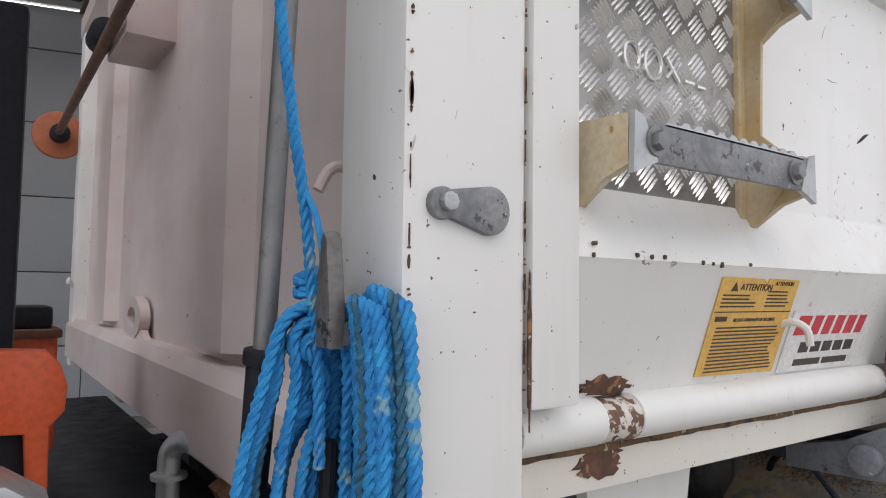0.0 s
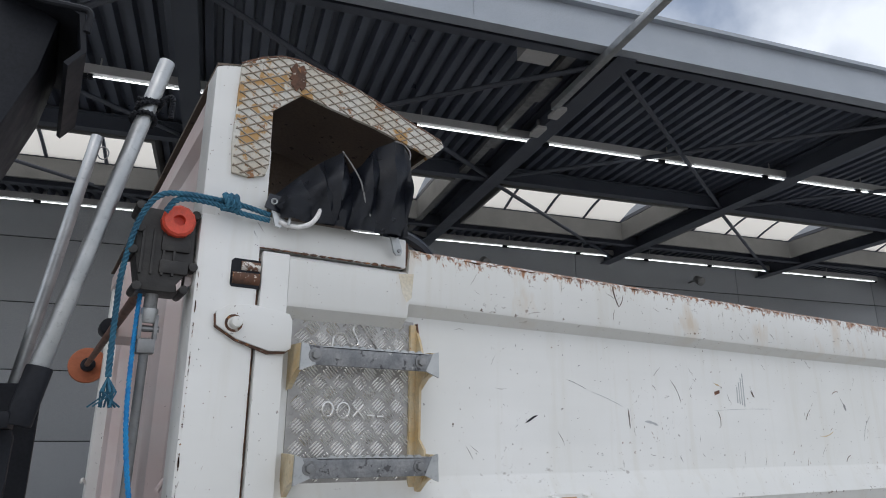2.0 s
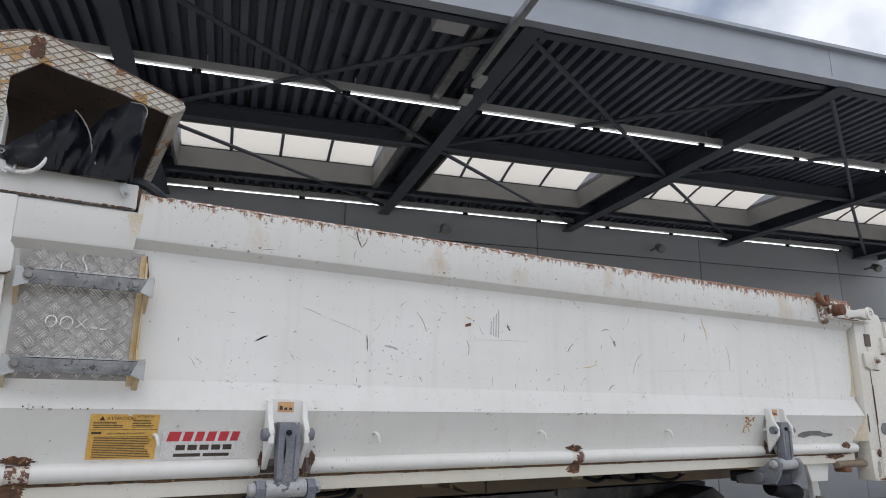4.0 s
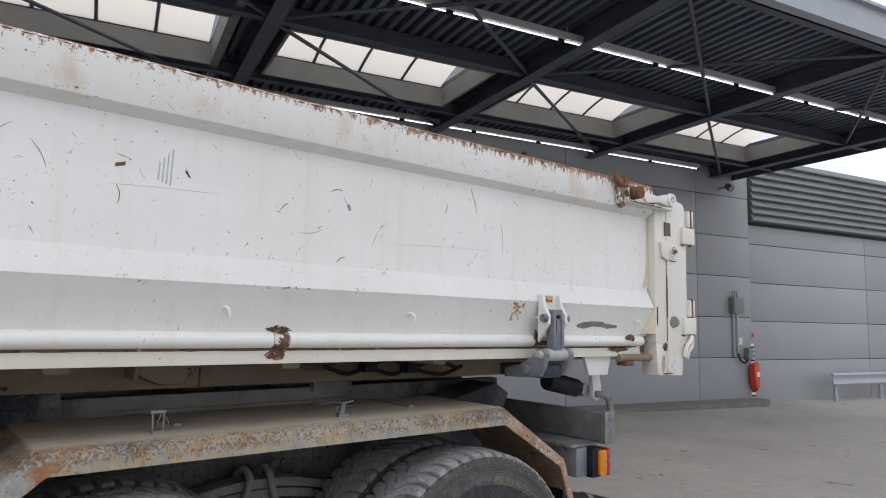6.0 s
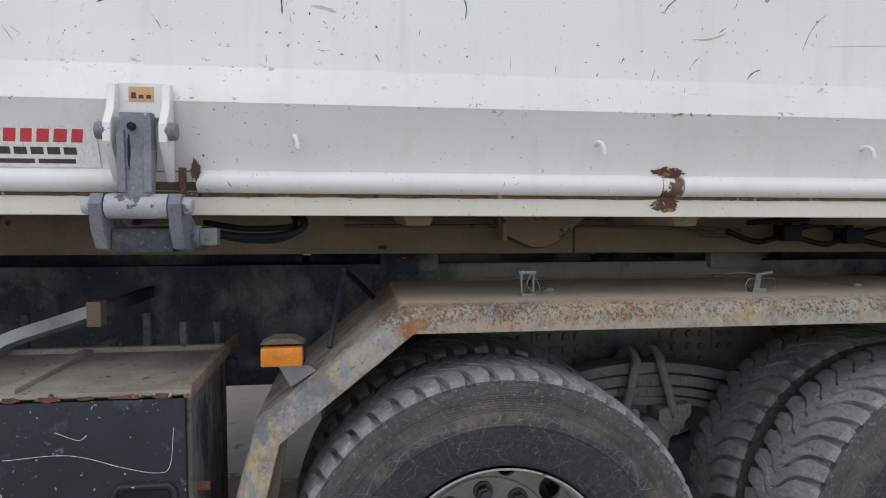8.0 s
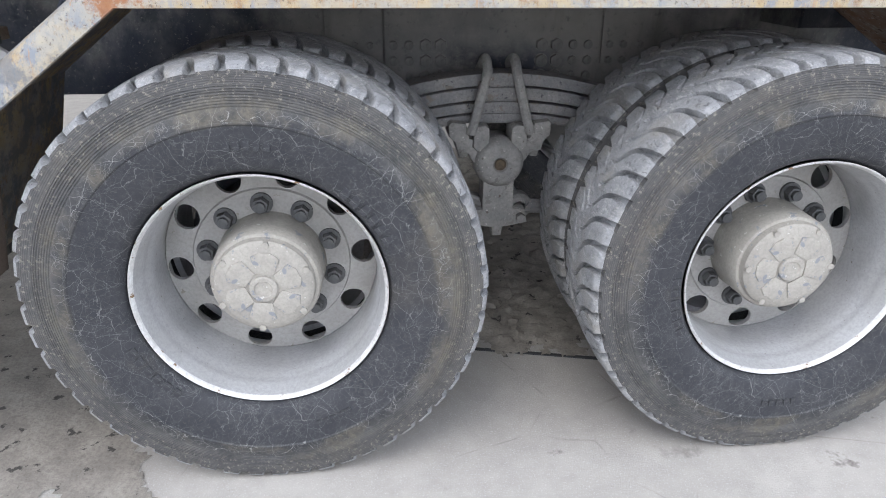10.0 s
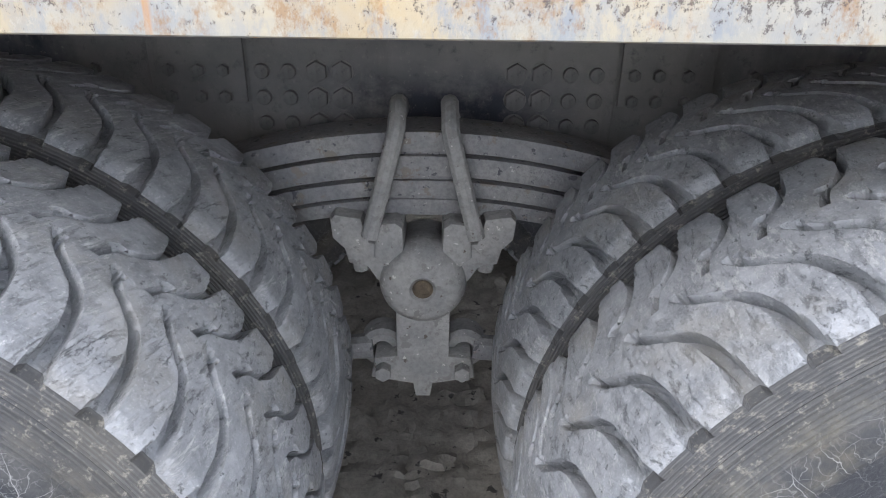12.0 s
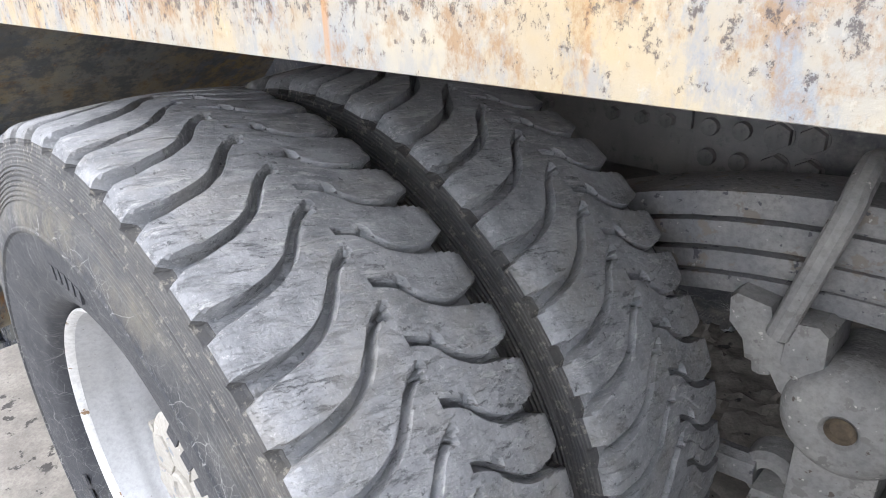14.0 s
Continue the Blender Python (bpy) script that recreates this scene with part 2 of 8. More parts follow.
def rubber(name, a, b, dusty, cracks=True):
    n = Nodes(name)
    col = n.mix(n.ramp(n.noise(7, 6, 0.65), 0.3, 0.7), a, b)
    col = n.mix(n.ramp(n.noise(38, 6, 0.75), 0.50, 0.78, 0, 0.6 if cracks else 0.25), col, dusty)
    col = n.mix(n.ramp(n.noise(2.4, 4), 0.56, 0.75, 0, 0.5), col, (0.20, 0.17, 0.115))
    if cracks:
        far = n.math("SQRT", n.math("ADD", n.math("POWER", n.axis(0), 2.0), n.math("POWER", n.axis(2), 2.0)), 0.0)
        col = n.mix(n.math("MULTIPLY", n.ramp(far, 0.43, 0.475), n.ramp(n.noise(16, 6, 0.7), 0.30, 0.65, 0.05, 0.75)), col, (0.110, 0.106, 0.098))
        for size, width, wob, lo, seed, much in ((6, 0.0028, 0.05, 0.40, 1, 0.8), (17, 0.008, 0.03, 0.42, 2, 0.8), (36, 0.016, 0.02, 0.42, 3, 0.4), (11, 0.005, 0.06, 0.42, 4, 0.85), (24, 0.011, 0.04, 0.43, 6, 0.55), (58, 0.022, 0.02, 0.45, 7, 0.3)):
            line = n.math("MULTIPLY", crackle(n, size, width, wob, lo, seed), n.ramp(far, 0.445, 0.462, 1.0, 0.2))
            col = n.mix(n.math("MULTIPLY", line, much), col, (0.33, 0.33, 0.315))
        tan = n.math("MULTIPLY", n.ramp(far, 0.415, 0.43), n.ramp(n.noise(5, 6, 0.7, n.mapped((1, 1, 1), (6, 2, 3))), 0.47, 0.66, 0.0, 0.8))
        tan = n.math("MULTIPLY", tan, n.ramp(n.noise(55, 5, 0.75), 0.35, 0.62, 0.25, 1.0))
        col = n.mix(tan, col, (0.165, 0.145, 0.105))
        col = n.mix(n.ramp(far, 0.412, 0.424, 0.5, 0.0), col, (0.022, 0.024, 0.030))
        ring = n.math("FRACT", n.math("MULTIPLY", n.math("SUBTRACT", 0.503, far), 1 / 0.0058), 0.0)
        rub = n.math("MULTIPLY", n.math("MULTIPLY", n.ramp(ring, 0.10, 0.22), n.ramp(ring, 0.44, 0.56, 1, 0)), n.math("MULTIPLY", n.ramp(far, 0.452, 0.457), n.ramp(far, 0.503, 0.506, 1, 0)))
        col = n.mix(n.math("MULTIPLY", rub, n.ramp(n.noise(7, 6, 0.75), 0.40, 0.68, 0.0, 0.35)), col, (0.19, 0.185, 0.175))
        fine = n.math("FRACT", n.math("MULTIPLY", far, 1 / 0.0046), 0.0)
        line = n.math("MULTIPLY", n.math("MULTIPLY", n.ramp(fine, 0.25, 0.40), n.ramp(fine, 0.70, 0.85, 1, 0)), n.ramp(far, 0.486, 0.492))
        col = n.mix(n.math("MULTIPLY", n.ramp(far, 0.470, 0.486), 0.6), col, (0.050, 0.050, 0.052))
        col = n.mix(n.math("MULTIPLY", line, n.ramp(n.noise(40, 4, 0.7), 0.38, 0.66, 0.05, 0.7)), col, (0.125, 0.122, 0.116))
        fleck = n.math("MULTIPLY", n.ramp(n.noise(95, 7, 0.8), 0.55, 0.62), n.ramp(far, 0.462, 0.485, 0.1, 0.75))
        col = n.mix(fleck, col, (0.26, 0.24, 0.20))
        rise = n.math("ADD", n.noise(90, 6, 0.75), n.math("MULTIPLY", line, 0.7))
        return n.done(col, n.ramp(n.noise(12, 4), 0.3, 0.7, 0.62, 0.85), 0.0, rise, 0.7, 0.002)
    # the tread: worn rubber, mottled by dust, with clusters of fine scuffs across it and small nicks
    mott = n.noise(19, 8, 0.78)
    col = n.mix(n.ramp(mott, 0.36, 0.66), tuple(v * 0.82 for v in a), tuple(v * 1.2 for v in b))
    scuff = n.ramp(n.noise(16, 8, 0.78, n.slanted((0, 12, 20), (7.0, 1.0, 7.0)), 0.25), 0.52, 0.60)
    col = n.mix(n.math("MULTIPLY", n.math("MULTIPLY", scuff, n.ramp(n.noise(10, 4, 0.6), 0.44, 0.58)), 0.85), col, dusty)
    dull = n.ramp(n.noise(15, 8, 0.8, n.slanted((0, 12, 20), (6.0, 1.2, 6.0)), 0.3), 0.54, 0.60)
    col = n.mix(n.math("MULTIPLY", dull, n.ramp(n.noise(9, 4, 0.6, n.mapped((1, 1, 1), (4, 7, 2))), 0.46, 0.60, 0.0, 0.9)), col, tuple(v * 0.42 for v in a))
    nicks = n.math("MULTIPLY", n.ramp(n.noise(85, 4, 0.7), 0.64, 0.68), 0.85)
    col = n.mix(nicks, col, tuple(v * 0.35 for v in a))
    tan = n.ramp(n.noise(8, 6, 0.7, n.mapped((1, 1, 1), (9, 1, 4))), 0.50, 0.68, 0, 0.55)
    col = n.mix(tan, col, (0.27, 0.25, 0.215))
    grit = n.ramp(n.noise(240, 4, 0.75), 0.56, 0.68, 0, 0.6)
    col = n.mix(grit, col, tuple(v * 0.95 for v in dusty))
    rough = n.math("ADD", n.math("MULTIPLY", n.noise(26, 7, 0.7), 1.3), n.math("ADD", n.math("MULTIPLY", scuff, 0.15), n.math("MULTIPLY", dull, -0.2)))
    return n.done(col, n.ramp(n.noise(12, 4), 0.3, 0.7, 0.65, 0.88), 0.0, rough, 0.75, 0.005)


def dusty_paint(name):
    """Dark blue chassis paint under road dust that the wheels threw up, with specks and oil."""
    n = Nodes(name)
    dust = n.mix(n.ramp(n.noise(5, 6, 0.65), 0.3, 0.7), (0.20, 0.197, 0.19), (0.30, 0.285, 0.26))
    bare = n.mix(n.ramp(n.noise(7, 7, 0.7), 0.35, 0.65), (0.020, 0.026, 0.040), (0.060, 0.064, 0.070))
    near = n.math("MULTIPLY", n.ramp(n.axis(0), -0.15, 0.20), n.ramp(n.axis(0), 1.20, 1.60, 1, 0))
    spread = n.math("ADD", n.math("MULTIPLY", near, 0.5), n.math("MULTIPLY", n.noise(3.2, 7, 0.68, n.mapped((1, 1, 0.7))), 0.9))
    col = n.mix(n.ramp(spread, 0.44, 0.62), bare, dust)
    col = n.mix(n.math("MULTIPLY", n.ramp(n.noise(2.6, 5, 0.6), 0.46, 0.64), n.math("SUBTRACT", 0.9, n.math("MULTIPLY", near, 0.65))), col, (0.024, 0.032, 0.054))
    smear = n.math("MULTIPLY", n.math("MULTIPLY", n.ramp(n.axis(0), 0.42, 0.56), n.ramp(n.axis(0), 0.84, 1.02, 1, 0)), n.math("MULTIPLY", n.ramp(n.axis(2), 0.95, 1.03, 1, 0), n.ramp(n.noise(6, 6, 0.7, n.mapped((1, 1, 1.3), (2, 0, 5))), 0.36, 0.54)))
    col = n.mix(n.math("MULTIPLY", smear, 0.85), col, (0.020, 0.026, 0.046))
    col = n.mix(n.ramp(n.noise(34, 6, 0.75), 0.56, 0.72, 0, 0.7), col, (0.065, 0.069, 0.078))
    col = n.mix(n.ramp(n.noise(90, 4, 0.7), 0.60, 0.70, 0, 0.55), col, (0.30, 0.285, 0.255))
    runs = n.ramp(n.noise(9, 5, 0.65, n.mapped((1, 1, 0.15))), 0.56, 0.75, 0, 0.5)
    col = n.mix(runs, col, (0.085, 0.076, 0.064))
    return n.done(col, n.ramp(n.noise(8, 4), 0.3, 0.7, 0.6, 0.88), 0.0, n.noise(80, 6, 0.75), 0.5, 0.003)


def flaking(name):
    """Dark blue paint flaking off in upright strips over a dusty grey coat."""
    n = Nodes(name)
    col = n.mix(n.ramp(n.noise(6, 6, 0.65), 0.35, 0.65), (0.115, 0.12, 0.118), (0.17, 0.168, 0.155))
    strips = n.noise(16, 8, 0.75, n.mapped((1.6, 1.6, 0.35)))
    col = n.mix(n.ramp(strips, 0.50, 0.56, 0, 0.95), col, (0.024, 0.030, 0.042))
    pale = n.math("MULTIPLY", n.ramp(n.noise(22, 7, 0.75, n.mapped((1.5, 1.5, 0.5), (3, 5, 0))), 0.56, 0.62), n.ramp(n.noise(4, 3), 0.42, 0.58))
    col = n.mix(n.math("MULTIPLY", pale, 0.8), col, (0.33, 0.37, 0.40))
    rust = n.ramp(n.noise(9, 6, 0.7), 0.66, 0.72, 0, 0.7)
    col = n.mix(rust, col, (0.20, 0.10, 0.055))
    return n.done(col, n.ramp(n.noise(10, 4), 0.3, 0.7, 0.55, 0.85), 0.0, n.noise(70, 6, 0.75), 0.5, 0.002)


def brushed(name, a, b, rough=0.42, metal=0.85):
    n = Nodes(name)
    col = n.mix(n.ramp(n.noise(11, 6, 0.6), 0.35, 0.65), a, b)
    col = n.mix(n.ramp(n.noise(80, 4, 0.7), 0.58, 0.75, 0, 0.6), col, tuple(v * 0.45 for v in a))
    return n.done(col, n.ramp(n.noise(25, 4), 0.3, 0.7, rough - 0.1, rough + 0.12), metal, n.noise(60, 4), 0.15, 0.002)


def concrete(name):
    n = Nodes(name)
    col = n.mix(n.ramp(n.noise(0.5, 6, 0.6), 0.35, 0.65), (0.34, 0.322, 0.293), (0.43, 0.408, 0.372))
    col = n.mix(n.ramp(n.noise(9, 6, 0.7), 0.4, 0.72, 0, 0.5), col, (0.27, 0.255, 0.235))
    col = n.mix(n.ramp(n.noise(190, 3, 0.7), 0.55, 0.72, 0, 0.6), col, (0.54, 0.525, 0.50))
    wet = n.math("MULTIPLY", n.ramp(n.noise(5.5, 5, 0.65), 0.61, 0.68), n.ramp(n.noise(0.9, 3), 0.50, 0.60))
    crack = crackle(n, 1.7, 0.006, 0.05, 0.50, 2)
    col = n.mix(n.math("MULTIPLY", crack, 0.4), col, (0.14, 0.125, 0.11))
    col = n.mix(n.math("MULTIPLY", wet, 0.8), col, (0.075, 0.065, 0.055))
    return n.done(col, n.ramp(n.noise(3, 4), 0.3, 0.7, 0.75, 0.95), 0.0, n.noise(160, 5, 0.7), 0.5, 0.003)


def glowing(name, color, power):
    m = bpy.data.materials.new(name)
    m.use_nodes = True
    b = m.node_tree.nodes["Principled BSDF"]
    b.inputs["Emission Color"].default_value, b.inputs["Emission Strength"].default_value = (*color, 1), power
    b.inputs["Base Color"].default_value = (0.8, 0.8, 0.8, 1)
    return m


def letting_light(name, color):
    """A milky roof-light sheet that lets the sky's light through."""
    m = bpy.data.materials.new(name)
    m.use_nodes = True
    t = m.node_tree
    trans, diff, mixed = (t.nodes.new(k) for k in ("ShaderNodeBsdfTranslucent", "ShaderNodeBsdfTransparent", "ShaderNodeMixShader"))
    trans.inputs["Color"].default_value = diff.inputs["Color"].default_value = (*color, 1)
    mixed.inputs["Fac"].default_value = 0.12
    t.links.new(trans.outputs[0], mixed.inputs[1])
    t.links.new(diff.outputs[0], mixed.inputs[2])
    t.links.new(mixed.outputs[0], t.nodes["Material Output"].inputs["Surface"])
    return m


WHITE = worn_white("white_enamel")
WHITE_SIDE = worn_white("white_enamel_side", top_rust=True)
WHITE_TAIL = worn_white("chipped_white_enamel", (0.77, 0.755, 0.71), (0.66, 0.63, 0.55), chips=2.2)
WHITE_LIP = worn_white("yellowed_white_enamel", (0.76, 0.735, 0.67), (0.64, 0.60, 0.50), chips=1.3)
# white enamel with the front's brownish pink shade mixed into its tones
WHITE_SHADED = worn_white("white_enamel_shaded_front", (0.68, 0.575, 0.555), (0.47, 0.362, 0.345), chips=0.3)
CREAM = plain("yellowed_paint", (0.68, 0.60, 0.44), (0.55, 0.39, 0.19), 9, 0.5, spots=[((0.42, 0.22, 0.09), 40, 0.66), ((0.13, 0.07, 0.045), 90, 0.70)])
RUNOFF = plain("pale_rust_run", (0.70, 0.65, 0.54), (0.62, 0.53, 0.38), 9, 0.5, spots=[((0.42, 0.22, 0.09), 40, 0.68)])
GREYED = plain("greyed_bare_paint", (0.34, 0.33, 0.29), (0.45, 0.43, 0.38), 30, 0.8, bump=0.5, spots=[((0.16, 0.10, 0.06), 50, 0.62)])
STAIN = plain("ochre_rust_stain", (0.50, 0.29, 0.10), (0.36, 0.18, 0.065), 30, 0.7)
RUST = plain("rust", (0.22, 0.09, 0.045), (0.10, 0.06, 0.045), 30, 0.85, bump=0.6)
CHIPPED = plain("chipped_white_over_rust", (0.74, 0.72, 0.68), (0.62, 0.58, 0.52), 14, 0.6, bump=0.5, spots=[((0.15, 0.075, 0.045), 34, 0.465), ((0.08, 0.05, 0.04), 60, 0.58)])
RUST_LINE = plain("brown_joint_rust", (0.105, 0.062, 0.036), (0.19, 0.11, 0.055), 24, 0.85, bump=0.6, spots=[((0.42, 0.34, 0.22), 60, 0.62), ((0.04, 0.03, 0.025), 40, 0.58)])
RUST_TORN = plain("flaking_rust", (0.16, 0.075, 0.045), (0.07, 0.045, 0.035), 40, 0.9, bump=0.9, spots=[((0.55, 0.50, 0.44), 85, 0.63), ((0.30, 0.14, 0.06), 45, 0.60)])
LID = plain("dusty_box_lid", (0.33, 0.305, 0.26), (0.23, 0.21, 0.18), 9, 0.85, bump=0.5, spots=[((0.08, 0.06, 0.05), 30, 0.63), ((0.40, 0.37, 0.32), 60, 0.66)])
LID_EDGE = plain("rusty_box_lid_edge", (0.30, 0.255, 0.20), (0.20, 0.135, 0.09), 12, 0.85, bump=0.5, spots=[((0.16, 0.07, 0.04), 30, 0.60), ((0.40, 0.37, 0.32), 60, 0.64)])
FENDER = worn_fender("flaking_fender_paint")
FENDER_RUST = plain("rusty_fender_paint", (0.30, 0.155, 0.085), (0.42, 0.33, 0.26), 18, 0.75, bump=0.5, spots=[((0.50, 0.46, 0.40), 60, 0.60), ((0.12, 0.06, 0.04), 36, 0.60)])
TREAD = rubber("dusty_tread_rubber", (0.215, 0.221, 0.230), (0.275, 0.278, 0.283), (0.45, 0.445, 0.435), cracks=False)
SIDEWALL = rubber("cracked_sidewall_rubber", (0.018, 0.020, 0.024), (0.038, 0.039, 0.043), (0.095, 0.094, 0.091))
RIM_EDGE = plain("scuffed_rim_edge", (0.70, 0.70, 0.69), (0.60, 0.59, 0.57), 30, 0.4, 0.2, spots=[((0.22, 0.14, 0.08), 42, 0.62)])
RIM = plain("silver_rim_paint", (0.45, 0.455, 0.46), (0.385, 0.385, 0.38), 8, 0.38, 0.25, spots=[((0.20, 0.18, 0.16), 70, 0.68)])
DISC = plain("dirty_silver_disc_paint", (0.37, 0.362, 0.345), (0.30, 0.29, 0.27), 7, 0.55, 0.1, spots=[((0.22, 0.20, 0.17), 40, 0.66)])
NUT = plain("dark_wheel_nut_steel", (0.085, 0.088, 0.092), (0.13, 0.13, 0.128), 40, 0.55, 0.4)
HUB = plain("dusty_hub_paint", (0.36, 0.342, 0.302), (0.29, 0.273, 0.243), 11, 0.75, bump=0.5, spots=[((0.20, 0.21, 0.225), 26, 0.62), ((0.50, 0.48, 0.44), 60, 0.66)])
CHASSIS = dusty_paint("dusty_chassis_paint")
DIRT = plain("oily_crumbled_dirt", (0.21, 0.19, 0.165), (0.31, 0.285, 0.245), 11, 0.85, bump=1.0, fine=90, spots=[((0.055, 0.050, 0.045), 16, 0.62), ((0.27, 0.25, 0.22), 85, 0.68)])
RUST_DIRT = plain("packed_rusty_dirt", (0.085, 0.065, 0.045), (0.15, 0.115, 0.075), 60, 0.9, bump=1.0, fine=160)
CAST = plain("dusty_cast_iron", (0.235, 0.231, 0.224), (0.325, 0.312, 0.29), 16, 0.85, bump=0.9, fine=90, spots=[((0.20, 0.19, 0.18), 34, 0.60), ((0.52, 0.49, 0.45), 70, 0.66), ((0.11, 0.09, 0.075), 60, 0.66)])
SPRING = plain("dusty_spring_steel", (0.185, 0.184, 0.187), (0.280, 0.271, 0.257), 12, 0.8, bump=1.0, spots=[((0.20, 0.175, 0.15), 30, 0.60), ((0.40, 0.38, 0.35), 75, 0.66), ((0.08, 0.08, 0.086), 55, 0.62)])
SUBFRAME = plain("brown_dusty_steel", (0.31, 0.240, 0.165), (0.21, 0.17, 0.125), 4, 0.8, bump=0.3, spots=[((0.04, 0.04, 0.04), 9, 0.66)])
TOOLBOX = plain("scratched_navy_paint", (0.009, 0.012, 0.019), (0.018, 0.022, 0.031), 7, 0.5, bump=0.2, spots=[((0.030, 0.037, 0.050), 9, 0.60), ((0.075, 0.095, 0.12), 26, 0.67), ((0.38, 0.39, 0.40), 75, 0.665)])
TOOLBOX_SIDE = flaking("flaking_blue_grey_paint")
ARM_STEEL = plain("dirty_blue_grey_paint", (0.145, 0.160, 0.195), (0.235, 0.245, 0.265), 9, 0.5, bump=0.3, spots=[((0.035, 0.036, 0.042), 14, 0.64), ((0.40, 0.41, 0.42), 48, 0.66)])
TRAY = plain("grey_lamp_rail", (0.52, 0.52, 0.52), (0.58, 0.58, 0.58), 4, 0.6)
ARM_PALE = plain("rubbed_grey_paint", (0.36, 0.37, 0.39), (0.46, 0.465, 0.475), 12, 0.5, bump=0.3, spots=[((0.10, 0.105, 0.12), 30, 0.60)])
GALV = brushed("galvanised_steel", (0.38, 0.395, 0.405), (0.52, 0.53, 0.53), 0.42, 0.75)
STEEL_DARK = brushed("dull_grey_steel", (0.20, 0.205, 0.21), (0.30, 0.30, 0.30), 0.5, 0.6)
CLEAT = plain("worn_bare_steel", (0.10, 0.095, 0.09), (0.19, 0.18, 0.17), 24, 0.5, 0.35, bump=0.4, spots=[((0.04, 0.035, 0.03), 40, 0.60)])
# plate kept dark, so that the bars' painted highlights stand out
PLATE = brushed("checker_plate_aluminium", (0.30, 0.29, 0.28), (0.42, 0.41, 0.395), 0.42, 0.75)
WEATHERED = plain("weathered_galvanised_steel", (0.165, 0.172, 0.185), (0.30, 0.305, 0.31), 22, 0.5, 0.35, bump=0.3, spots=[((0.085, 0.085, 0.09), 34, 0.60), ((0.42, 0.42, 0.41), 60, 0.66), ((0.20, 0.12, 0.07), 26, 0.70)])
# same aluminium, brightened to paint highlights onto the raised bars
PLATE_GLINT = brushed("glint_bright_aluminium", (0.66, 0.65, 0.635), (0.78, 0.77, 0.75), 0.28, 0.85)
BLACK = plain("black_plastic", (0.011, 0.012, 0.016), (0.020, 0.022, 0.028), 10, 0.5)
BLACK.node_tree.nodes["Principled BSDF"].inputs["Specular IOR Level"].default_value = 0.2
GEARBLACK = plain("black_cast_iron", (0.022, 0.021, 0.021), (0.05, 0.047, 0.045), 30, 0.5, 0.2, bump=0.3)
SEAM = plain("worn_grey_seam", (0.22, 0.22, 0.22), (0.30, 0.29, 0.28), 30, 0.8)
TARP = plain("navy_tarpaulin", (0.007, 0.009, 0.016), (0.016, 0.020, 0.032), 12, 0.34, bump=0.35)
ORANGE = plain("orange_paint", (0.80, 0.12, 0.03), (0.70, 0.10, 0.03), 5, 0.45, spots=[((0.25, 0.06, 0.03), 26, 0.70)])
RED = plain("red_plastic", (0.72, 0.08, 0.04), (0.62, 0.07, 0.04), 8, 0.45)
BROWN_DISC = plain("brown_orange_plastic", (0.46, 0.14, 0.06), (0.38, 0.11, 0.05), 12, 0.6)
ROPE = plain("blue_rope", (0.012, 0.21, 0.54), (0.02, 0.32, 0.66), 40, 0.75, bump=0.6, fine=500, spots=[((0.18, 0.36, 0.45), 12, 0.60)])
ROPE_OLD = plain("faded_blue_rope", (0.03, 0.12, 0.20), (0.05, 0.20, 0.30), 40, 0.8, bump=0.6, fine=500)
AMBER = plain("amber_lens", (0.78, 0.26, 0.004), (0.64, 0.19, 0.004), 20, 0.25, coat=0.5)
RED_LENS = plain("red_lens", (0.45, 0.02, 0.02), (0.38, 0.02, 0.02), 20, 0.25, coat=0.5)
YELLOW = plain("yellow_sticker", (0.78, 0.47, 0.12), (0.72, 0.42, 0.10), 9, 0.5)
TAN = plain("tan_sticker", (0.66, 0.40, 0.20), (0.60, 0.36, 0.17), 9, 0.5)
INK = plain("dark_print", (0.05, 0.04, 0.03), (0.08, 0.06, 0.05), 9, 0.6)
RED_INK = plain("red_print", (0.62, 0.05, 0.07), (0.58, 0.06, 0.07), 9, 0.6)
PALE = plain("pale_sign_film", (0.80, 0.79, 0.78), (0.77, 0.76, 0.75), 5, 0.4)
CONCRETE = concrete("stained_concrete")
KERB = plain("dark_kerb_concrete", (0.165, 0.158, 0.145), (0.22, 0.21, 0.195), 5, 0.9, bump=0.4)
WALL = plain("grey_wall_panel", (0.315, 0.33, 0.35), (0.345, 0.36, 0.38), 0.7, 0.45, bump=0.05)
WALL_DARK = plain("dark_joint", (0.03, 0.032, 0.035), (0.04, 0.042, 0.045), 3, 0.7)
LOUVRE = plain("grey_louvre_sheet", (0.20, 0.21, 0.22), (0.23, 0.24, 0.25), 1.5, 0.45)
ROOF_STEEL = plain("dark_blue_grey_steel", (0.072, 0.082, 0.108), (0.092, 0.104, 0.132), 2, 0.45)
DECK = plain("dark_roof_deck", (0.098, 0.114, 0.155), (0.120, 0.137, 0.180), 2, 0.35)
FASCIA = plain("grey_blue_fascia", (0.35, 0.385, 0.435), (0.40, 0.435, 0.485), 3, 0.4)
CURB = plain("grey_skylight_curb", (0.24, 0.24, 0.235), (0.20, 0.20, 0.20), 2, 0.6)
SKYLIGHT = letting_light("milky_skylight_sheet", (0.95, 0.88, 0.77))
TUBE = glowing("fluorescent_tube", (0.93, 0.97, 1.0), 3.0)
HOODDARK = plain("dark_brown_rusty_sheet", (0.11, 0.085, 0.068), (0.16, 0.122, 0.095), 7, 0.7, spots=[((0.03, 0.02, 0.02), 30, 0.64)])
